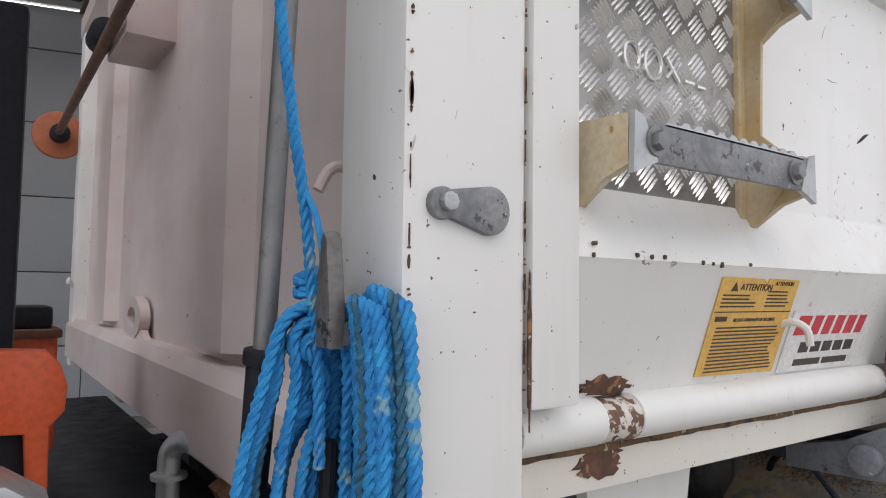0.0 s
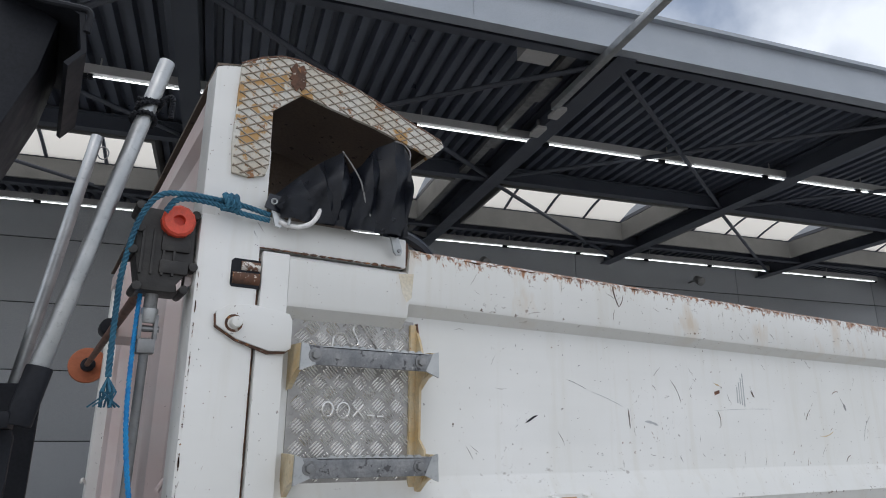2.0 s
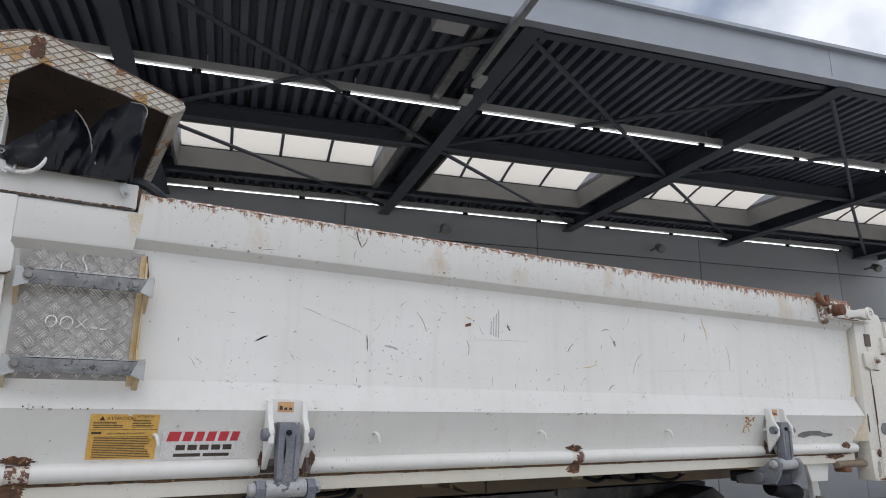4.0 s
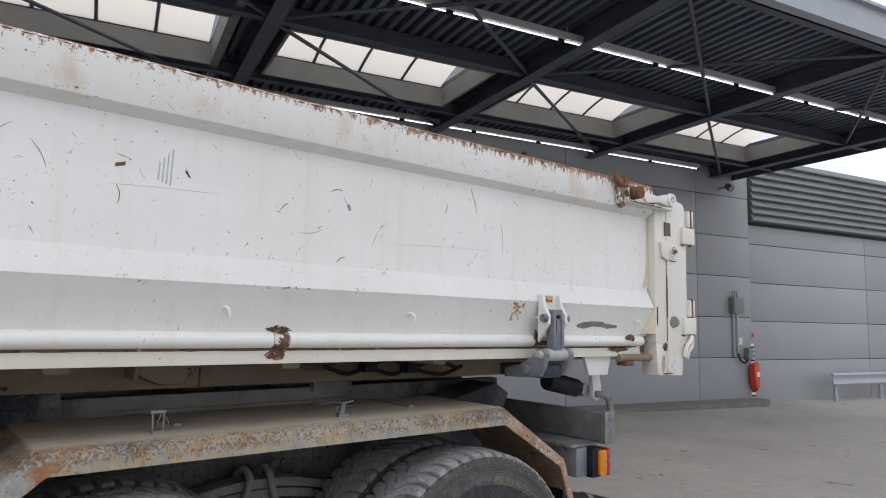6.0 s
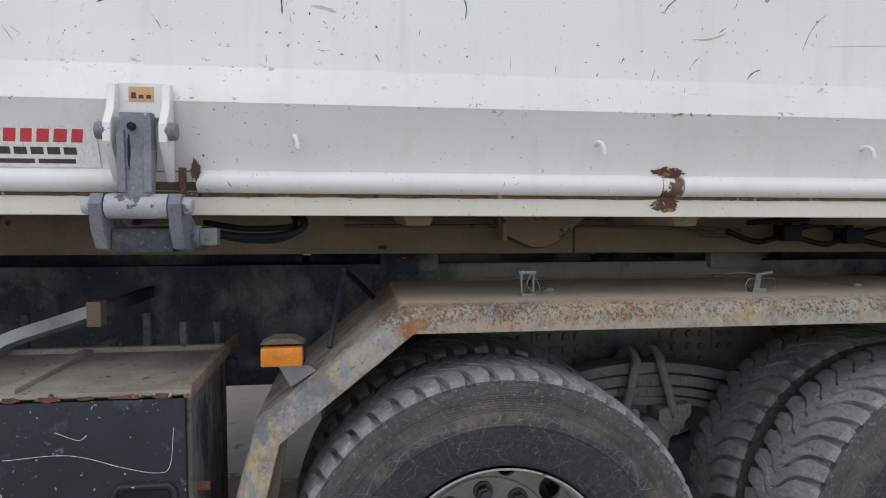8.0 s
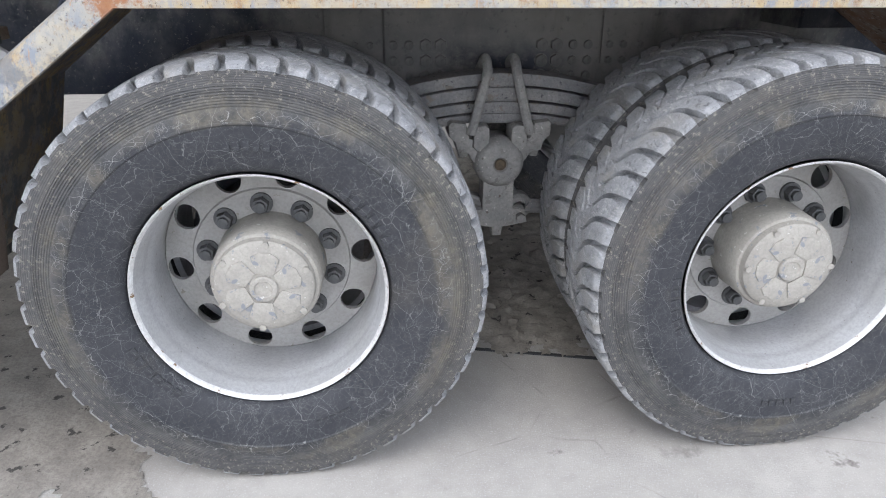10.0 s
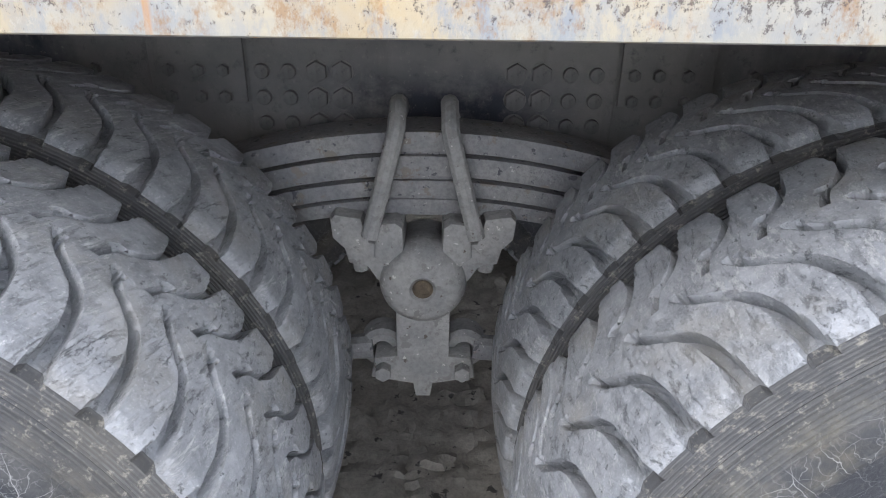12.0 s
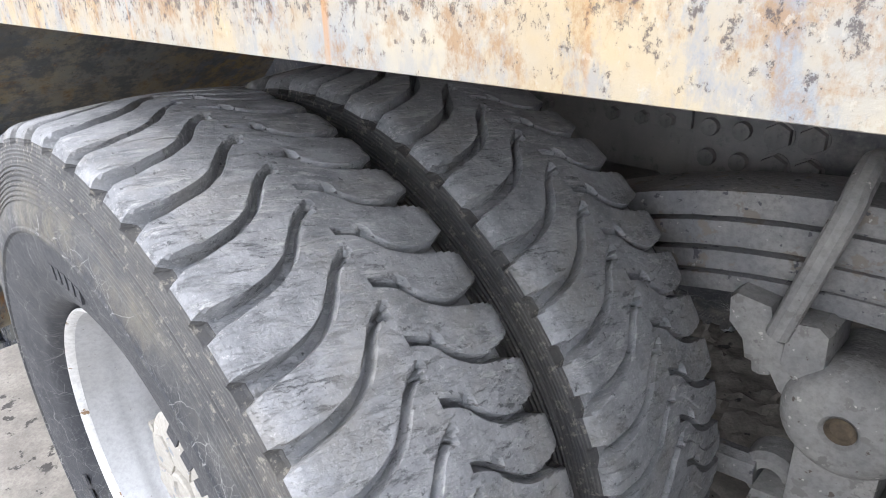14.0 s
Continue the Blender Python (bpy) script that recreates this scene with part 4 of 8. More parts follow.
def build_wall_things():
    root = on_site(thing("switch_box", "grey switch box with conduits on the wall", "switch box"))
    part("housing", box(B(), 13.22, 13.56, WALL_C - 0.20, WALL_C - 0.03, 1.72, 2.10, 0.015), LOUVRE, root)
    for x in (13.28, 13.36, 13.44):
        part("conduit", rod(B(), (x, WALL_C - 0.10, 2.10), (x, WALL_C - 0.10, 2.25), 0.014, seg=8), STEEL_DARK, root)
    for x, z in ((13.33, 0.70), (13.46, 0.78)):
        part("conduit", rod(B(), (x, WALL_C - 0.07, 1.72), (x, WALL_C - 0.07, z), 0.022, seg=8), GALV, root)
    part("hose", sweep(B(), smooth_line([(13.46, WALL_C - 0.07, 0.8), (13.5, WALL_C - 0.09, 0.62), (13.64, WALL_C - 0.12, 0.55), (13.78, WALL_C - 0.10, 0.66)]), 0.02), BLACK, root)
    part("socket", box(B(), 13.70, 13.86, WALL_C - 0.18, WALL_C - 0.03, 0.62, 0.90, 0.02), LOUVRE, root, "pale grey power socket")
    part("label_plate", box(B(), 13.56, 13.66, WALL_C - 0.034, WALL_C - 0.03, 0.98, 1.14), PALE, root)
    strip = on_site(thing("striped_post", "pale post with dark stripes on the wall corner", "post"))
    part("backing", box(B(), 13.92, 14.04, WALL_C - 0.055, WALL_C - 0.03, -0.28, 1.0), PALE, strip)
    for k in range(12):
        part("stripe", box(B(), 13.92, 14.04, WALL_C - 0.06, WALL_C - 0.055, -0.26 + 0.105 * k, -0.22 + 0.105 * k), BLACK, strip)
    part("sign", box(B(), 13.97, 14.03, WALL_C - 0.07, WALL_C - 0.055, 1.16, 1.26), RED, strip, "small red sign")
    bag = slab(B(), [(13.80, 0.42), (13.84, 0.52), (13.96, 0.56), (14.0, 0.48), (14.02, 0.25), (13.98, -0.05), (13.90, -0.12), (13.83, 0.08)], "y", WALL_C - 0.24, WALL_C - 0.06, 0.04)
    root = on_site(thing("extinguisher_cover", "red fabric cover over a fire extinguisher on the wall", "cover"))
    part("cover", bag, RED, root)
    part("emblem", box(B(), 13.88, 13.98, WALL_C - 0.246, WALL_C - 0.24, 0.22, 0.34), PALE, root, "pale emblem")
    root = on_site(thing("guard_rail", "galvanised steel guard rail on short posts before the wall", "guard rail"))
    for s in (16.5, 18.4, 20.3, 22.2):
        part("post", box(B(), s, s + 0.09, WALL_C - 0.45, WALL_C - 0.38, -0.42, 0.28), FASCIA, root)
    part("rail", slab(B(), [(WALL_C - 0.49, -0.03), (WALL_C - 0.53, 0.02), (WALL_C - 0.49, 0.09), (WALL_C - 0.49, 0.17), (WALL_C - 0.53, 0.24), (WALL_C - 0.49, 0.29), (WALL_C - 0.46, 0.29), (WALL_C - 0.46, -0.03)], "x", 16.35, 23.5), FASCIA, root)
    for k, s in enumerate((-6.2, -2.2, 2.6, 7.2, 13.0)):
        root = on_site(thing("wall_lamp", "small grey flood lamp on a wall bracket", "lamp", "flood lamps on the wall"))
        part("arm", rod(B(), (s, WALL_C, 4.72), (s, WALL_C - 0.28, 4.74), 0.02, seg=8), STEEL_DARK, root)
        part("head", rod(B(), (s, WALL_C - 0.25, 4.76), (s, WALL_C - 0.40, 4.66), 0.07, 0.09, 14, 0.01), STEEL_DARK, root)


build_wall_things()


# ---- the truck's chassis ----
AXLE, HUB_Z, RAIL_Y = 1.372, 0.532, 0.8025
truck = thing("truck_chassis", "old dark dusty truck chassis with twin rear axles", "truck")


def build_frame():
    bm = B()
    for y, d in ((RAIL_Y, 1), (2.22 - RAIL_Y, -1)):
        slab(bm, [(y, 0.845), (y + 0.075 * d, 0.845), (y + 0.075 * d, 0.855), (y + 0.008 * d, 0.855), (y + 0.008 * d, 1.285), (y + 0.075 * d, 1.285), (y + 0.075 * d, 1.295), (y, 1.295)], "x", -3.6, 2.35)
    part("frame_rail", bm, CHASSIS, truck, "dusty dark frame rails with blue paint traces")
    for x in (-2.6, -1.3, -0.62, 0.663, 1.9, 2.3):
        part("cross_member", box(B(), x - 0.05, x + 0.05, RAIL_Y + 0.01, 2.21 - RAIL_Y, 0.98, 1.24, 0.01), CHASSIS, truck)
    for x0, x1, z0, z1 in ((0.325, 1.075, 0.863, 1.235), (0.125, 0.317, 0.935, 1.24), (1.083, 1.275, 0.935, 1.24)):
        part("fish_plate", box(B(), x0, x1, RAIL_Y - 0.012, RAIL_Y - 0.001, z0, z1, 0.003), CHASSIS, truck)
    hexes = []
    for x in (0.429, 0.480, 0.834, 0.886):
        for z in (1.052, 0.999, 0.946):
            hexes.append((x, z, 0.0225, 6))
    for x in (0.318, 0.372, 0.944, 0.998):
        for z in (1.052, 0.999, 0.946):
            hexes.append((x, z, 0.0155, 12))
    for x in (0.24, 0.19, 0.13, 1.075, 1.125, 1.185, -0.02, 1.32):
        for z in (1.052, 0.999):
            hexes.append((x, z, 0.013, 6))
    hexes = [(x + 0.035, z - 0.052, r, n) for x, z, r, n in hexes]
    shared = {}
    for x, z, r, n in hexes:
        if (r, n) not in shared:
            bm = rod(B(), (0, 0, 0), (0, -0.014, 0), r, r * 0.97, n, 0.002)
            if n == 6:
                rod(bm, (0, 0, 0), (0, -0.002, 0), r * 1.06, seg=16)
            shared[r, n] = finish(bm, "frame_bolt", CHASSIS)
        ob = new("frame_bolt", shared[r, n])
        ob.parent, ob.location = truck, (x, RAIL_Y - 0.012, z)
    # brackets on the rail's top
    for x in (-0.16, 1.17):
        part("rail_bracket", box(B(), x - 0.11, x + 0.11, RAIL_Y - 0.03, RAIL_Y + 0.02, 1.27, 1.36, 0.004), CHASSIS, truck)
    part("bracket_rust", slab(B(), torn(-0.185, 1.320, 0.020, 0.018, 44), "y", RAIL_Y - 0.0315, RAIL_Y - 0.029), RUST_TORN, truck)


build_frame()
# added blocks keep the gap above the rails dark, with a few light slots
for x0, x1 in ((-1.75, -0.58), (-0.545, 0.246), (0.50, 0.68), (0.945, 1.48), (1.53, 2.25)):
    part("tipping_subframe", box(B(), x0, x1, 1.02, 1.10, 1.275, 1.392, 0.006), CHASSIS, truck)


for x0, x1, lift in ((0.62, 0.98, 0.010), (0.70, 0.90, 0.028)):
    part("frame_hose", sweep(B(), smooth_line([(x0, 0.94, 1.302), (x0 + 0.07, 0.93, 1.318 + lift), (x0 + 0.16, 0.94, 1.325 + lift), (x1, 0.95, 1.310)], 8), 0.012, 8), BLACK, truck)


def build_bogie():
    cx, sy = 0.686, 0.557
    for k, (half, z, th) in enumerate(((0.60, 0.944, 0.037), (0.58, 0.899, 0.038), (0.50, 0.852, 0.030), (0.43, 0.814, 0.027))):
        def arc(u, z=z):
            return z - 0.42 * u * u
        us = [half * (i / 10 - 1) for i in range(21)]
        outline = [(cx + u, arc(u)) for u in us] + [(cx + u, arc(u) - th) for u in us[::-1]]
        part("spring_leaf", slab(B(), outline, "y", sy - 0.01 + 0.004 * k, sy + 0.10, 0.003), SPRING, truck)
    part("spring_packing", box(B(), cx - 0.075, cx + 0.075, sy + 0.007, sy + 0.1, 0.78, 0.942, 0.004), SPRING, truck)
    for sgn in (-1, 1):
        top, foot = (cx + 0.046 * sgn, 0.958), (cx + 0.097 * sgn, 0.757)
        line = [(foot[0], sy - 0.045, foot[1]), (top[0] + 0.006 * sgn, sy - 0.03, 0.928), (top[0], sy - 0.02, 0.962), (top[0], sy + 0.03, 0.984), (top[0], sy + 0.10, 0.957), (top[0] + 0.02 * sgn, sy + 0.11, 0.90)]
        part("u_bolt", sweep(B(), smooth_line(line, 6), 0.0160, 10), CAST, truck)
        pad = [(0.050, 0.738), (0.098, 0.742), (0.112, 0.790), (0.160, 0.797), (0.170, 0.786), (0.167, 0.748), (0.146, 0.727), (0.139, 0.698), (0.104, 0.690), (0.088, 0.664), (0.050, 0.640)]
        pad = part("spring_pad", slab(B(), [(cx + x * sgn, z) for x, z in pad], "y", sy - 0.036, sy + 0.09, 0.011), CAST, truck, "dusty cast spring pad")
        lobe = [(0.034, 0.735), (0.036, 0.776), (0.050, 0.787), (0.078, 0.783), (0.088, 0.760), (0.090, 0.715), (0.062, 0.690), (0.040, 0.690)]
        part("pad_lobe", slab(B(), [(cx + x * sgn, z) for x, z in lobe], "y", sy - 0.047, sy + 0.06, 0.010), CAST, pad)
        part("pad_nut", rod(B(), (cx + 0.120 * sgn, sy - 0.01, 0.712), (cx + 0.117 * sgn, sy - 0.01, 0.675), 0.019, 0.016, 8, 0.003), CAST, truck)
        part("torque_rod", sweep(B(), [(cx + 0.10 * sgn, sy + 0.0, 0.495), (cx + 0.2 * sgn, sy, 0.485), (cx + 0.62 * sgn, sy + 0.02, 0.46)], 0.026, 10), SPRING, truck)
        eye_ = lathe(B(), [(-0.030, 0.020), (-0.032, 0.036), (-0.022, 0.045), (0.022, 0.045), (0.032, 0.036), (0.030, 0.020)], 20, (cx + 0.082 * sgn, sy + 0.02, 0.492))
        part("rod_eye", eye_, CAST, truck)
        part("rod_bolt", rod(B(), (cx + 0.078 * sgn, sy - 0.044, 0.470), (cx + 0.078 * sgn, sy - 0.068, 0.470), 0.017, seg=6, bevel=0.003), CAST, truck)
    bm = slab(B(), [(cx - 0.052, 0.66), (cx + 0.052, 0.66), (cx + 0.052, 0.500), (cx + 0.095, 0.495), (cx + 0.104, 0.448), (cx + 0.02, 0.433), (cx + 0.015, 0.402), (cx - 0.015, 0.402), (cx - 0.02, 0.433), (cx - 0.104, 0.448), (cx - 0.095, 0.495), (cx - 0.052, 0.500)], "y", sy - 0.045, sy + 0.05, 0.006)
    part("trunnion_bracket", bm, CAST, truck)
    cap = [(0.09, 0.080), (0.012, 0.083), (-0.005, 0.087), (-0.028, 0.086), (-0.045, 0.081), (-0.056, 0.072), (-0.062, 0.064), (-0.064, 0.050), (-0.066, 0.026), (-0.063, 0.022), (-0.052, 0.017), (-0.050, 0.0)]
    part("trunnion_cap", lathe(B(), [(y, r * 0.97) for y, r in cap], 40, (cx, sy, 0.660)), CAST, truck, "dusty round trunnion cap with a rusty centre")
    part("cap_dimple", lathe(B(), [(-0.061, 0.0195), (-0.055, 0.014), (-0.053, 0.0)], 20, (cx, sy - 0.001, 0.660)), RUST_DIRT, truck)
    for x in (0.0, AXLE):
        part("axle", rod(B(), (x, 0.70, HUB_Z), (x, 1.52, HUB_Z), 0.085, seg=20), CHASSIS, truck)
        part("differential", bmesh_ball((x, 1.11, HUB_Z), (0.2, 0.19, 0.21)), CHASSIS, truck)


def bmesh_ball(at, size):
    bm = B()
    bmesh.ops.create_uvsphere(bm, u_segments=20, v_segments=12, radius=1, matrix=Matrix.LocRotScale(at, None, size))
    return bm


build_bogie()


# ---- wheels ----
def tyre_mesh():
    """A worn drive tyre round the y axis; its middle at y = 0. The grid follows the curved grooves."""
    R, N, PER = 0.553, 54, 24
    half = [(-0.1455, 0.492), (-0.1452, 0.504), (-0.1446, 0.515), (-0.1436, 0.5235), (-0.1418, 0.5310), (-0.1390, 0.5370), (-0.1350, 0.5415), (-0.1290, 0.5448)]
    arc = np.array(half + [(y, R - 0.42 * y * y) for y in np.linspace(-0.122, 0.122, 52)] + [(-y, r) for y, r in half[::-1]])
    along = np.gradient(arc, axis=0)
    nrm = np.stack([-along[:, 1], along[:, 0]], 1)
    nrm /= np.linalg.norm(nrm, axis=1)[:, None]
    yy = arc[:, 0]
    n = N * PER
    phase = (np.arange(n) % PER / PER)[:, None]
    pitch = math.tau * R / N
    bend = [(-0.15, 0.0), (-0.122, 0.0), (-0.092, 0.05), (-0.064, 0.17), (-0.043, 0.36), (-0.028, 0.60), (-0.012, 0.92), (0.0, 1.05), (0.015, 1.02), (0.037, 0.84), (0.05, 0.57), (0.066, 0.32), (0.09, 0.17), (0.125, 0.14), (0.15, 0.14)]
    flow = np.interp(yy, [b[0] for b in bend], [b[1] for b in bend])
    flow = np.convolve(np.pad(flow, 2, mode="edge"), [0.1, 0.2, 0.4, 0.2, 0.1], "valid")
    lean = np.sqrt(1 + (np.gradient(flow, yy) * pitch) ** 2)

    def groove(at, wide, lo, hi, soft=0.004):
        d = np.abs((phase - at + 0.5) % 1.0 - 0.5) * pitch / lean[None, :]
        inside = np.clip((wide[None, :] - d) / 0.0022 + 0.5, 0, 1)
        return inside * (np.clip((yy - lo) / soft, 0, 1) * np.clip((hi - yy) / soft, 0, 1))[None, :]

    one = np.ones_like(yy)
    g1 = groove(0.0, np.interp(yy, [-0.14, -0.122, -0.06, 0.0], [0.0110, 0.0076, 0.0060, 0.0034]), -0.3, 0.003)
    fork = groove(np.clip((yy - 0.0) / 0.014, 0, 1)[None, :] * 0.13, 0.0032 * one, -0.002, 0.015) + groove(-np.clip((yy - 0.0) / 0.014, 0, 1)[None, :] * 0.10, 0.0032 * one, -0.002, 0.011)
    g2 = groove(0.5, np.interp(yy, [0.015, 0.04, 0.092, 0.116, 0.132, 0.14], [0.0030, 0.0026, 0.0034, 0.0072, 0.0130, 0.0170]), 0.013, 0.3)
    tick = groove(0.5 + np.clip((yy - 0.036) / 0.013, 0, 1)[None, :] * 0.24, 0.0030 * one, 0.033, 0.050)
    deep = (np.clip((arc[:, 1] - np.where(yy < 0, 0.5225, 0.513)) / 0.012, 0, 1))[None, :]
    rnd = np.random.RandomState(5)
    lump = np.repeat(rnd.rand(N, 1), PER, 0)
    wave = np.interp(yy, np.linspace(-0.13, 0.13, 9), rnd.rand(9))
    cut = np.clip(np.maximum.reduce([g1, g2, 0.8 * fork, 0.8 * tick]), 0, 1)
    h = -0.0190 * cut * deep - (lump * 0.0022 + lump * wave[None, :] * 0.0016) * deep
    y = yy[None, :] + nrm[None, :, 0] * h
    r = arc[None, :, 1] + nrm[None, :, 1] * h
    th = (np.arange(n)[:, None] / PER + flow[None, :]) * math.tau / N
    verts = np.stack([r * np.cos(th), y, r * np.sin(th)], -1).reshape(-1, 3)
    m = len(arc)
    i = np.arange(n)[:, None]
    j = np.arange(m - 1)[None, :]
    k = (i + 1) % n
    faces = np.stack([i * m + j, k * m + j, k * m + j + 1, i * m + j + 1], -1).reshape(-1, 4)
    me = bpy.data.meshes.new("tread")
    me.from_pydata(verts.tolist(), [], faces.tolist())
    me.materials.append(TREAD)
    me.materials.append(SIDEWALL)
    low = np.repeat(((arc[:-1, 1] + arc[1:, 1]) / 2 < 0.5285)[None, :], n, 0).reshape(-1)
    me.polygons.foreach_set("material_index", low.astype(np.int32))
    me.shade_smooth()
    me.set_sharp_from_angle(angle=radians(32))
    return me


def sidewall_mesh():
    bm = B()
    for sgn in (-1, 1):
        line = [(0.1435, 0.507)]
        for k in range(8):
            r = 0.503 - 0.0058 * k
            y = 0.1462 + 0.00115 * k
            line += [(y, r - 0.0008), (y, r - 0.0030), (y - 0.0012, r - 0.0038), (y - 0.0012, r - 0.0050)]
        line += [(0.1575, 0.448), (0.1590, 0.428), (0.1612, 0.426), (0.1612, 0.422), (0.1585, 0.419), (0.157, 0.390), (0.151, 0.356), (0.145, 0.336), (0.142, 0.326), (0.135, 0.317), (0.122, 0.310), (0.100, 0.300)]
        lathe(bm, [(y * sgn, r) for y, r in line], 120)
    return finish(bm, "sidewall", SIDEWALL)


def holed_disc(r0, y0, r1, y1, count, hole, seg=16):
    """A dished ring between two radii, pierced by round hand holes."""
    bm = B()
    cell = math.tau / count
    rm = (r0 + r1) / 2
    for c in range(count):
        def at(u, v):
            r = r0 + (r1 - r0) * v
            ang = cell * (c + u)
            y = y0 + (y1 - y0) * (v ** 1.3)
            return (r * math.cos(ang), y, r * math.sin(ang))
        rim_, square, deep = [], [], []
        for k in range(seg):
            t = math.tau * k / seg
            cu, sv = math.cos(t), math.sin(t)
            m = max(abs(cu), abs(sv))
            square.append(bm.verts.new(at(0.5 + 0.5 * cu / m, 0.5 + 0.5 * sv / m)))
            p = at(0.5 + hole * cu / (cell * rm), 0.5 + hole * sv / (r1 - r0))
            rim_.append(bm.verts.new(p))
            deep.append(bm.verts.new((p[0], p[1] + 0.014, p[2])))
        for k in range(seg):
            q = (k + 1) % seg
            bm.faces.new((square[k], square[q], rim_[q], rim_[k])).smooth = True
            bm.faces.new((rim_[k], rim_[q], deep[q], deep[k]))
    bmesh.ops.remove_doubles(bm, verts=bm.verts, dist=0.0005)
    return bm


def wheel_parts():
    """A twin wheel's meshes; the outer rim's edge lies at y = 0, the axle on y."""
    m = {}
    m["tread"], m["sidewall"] = tyre_mesh(), sidewall_mesh()
    rim_line = [(0.010, 0.298), (0.001, 0.301), (-0.003, 0.3045), (0.000, 0.3075), (0.004, 0.3065), (0.004, 0.302), (0.014, 0.2965), (0.034, 0.294), (0.042, 0.2895), (0.058, 0.287), (0.074, 0.2855), (0.082, 0.2815), (0.12, 0.2800), (0.22, 0.2815), (0.255, 0.284), (0.26, 0.30)]
    rim_line = [(y, r * 0.985) for y, r in rim_line]
    m["rim"] = finish(lathe(B(), rim_line[5:], 96), "rim", RIM)
    m["rim_edge"] = finish(lathe(B(), rim_line[:6], 96), "rim_edge", RIM_EDGE)
    bm = holed_disc(0.205, 0.204, 0.276, 0.215, 10, 0.0335)
    lathe(bm, [(0.204, 0.205), (0.198, 0.201), (0.198, 0.122)], 80)
    m["wheel_disc"] = finish(bm, "wheel_disc", DISC)
    bm = lathe(B(), [(0.225, 0.142), (0.190, 0.142), (0.100, 0.137), (0.058, 0.136), (0.050, 0.131), (0.048, 0.124), (0.030, 0.121), (0.022, 0.112), (0.018, 0.096), (0.018, 0.0)], 48)
    m["hub"] = finish(bm, "hub", HUB)
    m["hub_lug"] = finish(slab(B(), [(0.038, -0.022), (0.082, -0.034), (0.095, -0.014), (0.095, 0.014), (0.082, 0.034), (0.038, 0.022)], "y", 0.022, 0.0145, 0.003), "hub_lug", HUB)
    m["hub_bolt"] = finish(rod(B(), (0.113, 0.04, 0), (0.113, 0.019, 0), 0.009, seg=6), "hub_bolt", HUB)
    bm = lathe(B(), [(0.03, 0.036), (0.012, 0.034), (0.009, 0.031), (0.009, 0.023), (0.013, 0.020), (0.013, 0.0)], 28)
    m["hub_cap"] = finish(bm, "hub_cap", HUB)
    bm = rod(B(), (0, 0, 0), (0, -0.026, 0), 0.0175, 0.0165, 6, 0.002)
    rod(bm, (0, 0, 0), (0, -0.007, 0), 0.023, seg=16)
    rod(bm, (0, -0.02, 0), (0, -0.036, 0), 0.011, seg=10)
    m["wheel_nut"] = finish(bm, "wheel_nut", NUT)
    m["letter"] = finish(box(B(), -0.0095, 0.0095, -0.0015, 0.0015, -0.014, 0.014), "letter", SIDEWALL)
    bm = lathe(B(), [(0.262, 0.20), (0.36, 0.20), (0.36, 0.24), (0.56, 0.24), (0.58, 0.1)], 40)
    m["brake_drum"] = finish(bm, "brake_drum", CHASSIS)
    return m


WHEEL = wheel_parts()


def build_wheel(at, spin):
    root = new("wheel", WHEEL["wheel_disc"])
    root.parent = truck
    root.matrix_world = at @ pose(0, 0, 0, 0, spin, 0) @ Matrix.Diagonal((1.016, 1.0, 1.016, 1.0))

    def put(key, name, m=None, label=""):
        ob = new(name, WHEEL[key])
        ob.parent = root
        if m is not None:
            ob.matrix_local = m
        return tagged(ob, label)

    for y in (0.1225, 0.4560):
        put("tread", "tyre", Matrix.Translation((0, y, 0)), "dusty grey worn tyre tread with curved lugs")
        put("sidewall", "sidewall", Matrix.Translation((0, y, 0)), "black cracked tyre sidewall")
    for start, count, r, y, size in ((2.2, 6, 0.338, -0.1475, 1.0), (5.4, 6, 0.338, -0.1475, 1.0), (0.1, 5, 0.376, -0.1555, 0.7), (3.7, 5, 0.376, -0.1555, 0.7)):
        for k in range(count):
            a = start + k * 0.030 * size / r
            put("letter", "raised_letter", Matrix.Translation((0, 0.1225, 0)) @ Matrix.Rotation(-a, 4, "Y") @ Matrix.Translation((0, y, r)) @ Matrix.Diagonal((size, 1, size, 1)))
    put("rim", "rim", None, "silver painted steel rim")
    put("rim_edge", "rim_edge", None, "scuffed bright rim edge with rust")
    put("rim", "rim", Matrix.Translation((0, 0.579, 0)) @ Matrix.Rotation(math.pi, 4, "Z"))
    back = Matrix.Translation((0, 0.022, 0))
    put("hub", "hub", back, "dusty cream planetary hub")
    put("hub_cap", "hub_cap", back)
    for k in range(6):
        turn = Matrix.Rotation(math.tau * k / 6 + 0.4, 4, "Y")
        put("hub_lug", "hub_lug", back @ turn)
        put("hub_bolt", "hub_bolt", back @ turn)
    put("brake_drum", "brake_drum")
    for k in range(10):
        a = math.tau * k / 10
        put("wheel_nut", "wheel_nut", Matrix.Translation((0.165 * math.cos(a), 0.198, 0.165 * math.sin(a))) @ Matrix.Diagonal((1.25, 1.15, 1.25, 1.0)))


for x, spin in ((0.0, 14.0), (AXLE, 37.0)):
    build_wheel(pose(x, -0.112, HUB_Z), spin)
    build_wheel(pose(x, 2.332, HUB_Z, 0, 0, 180), spin + 20)


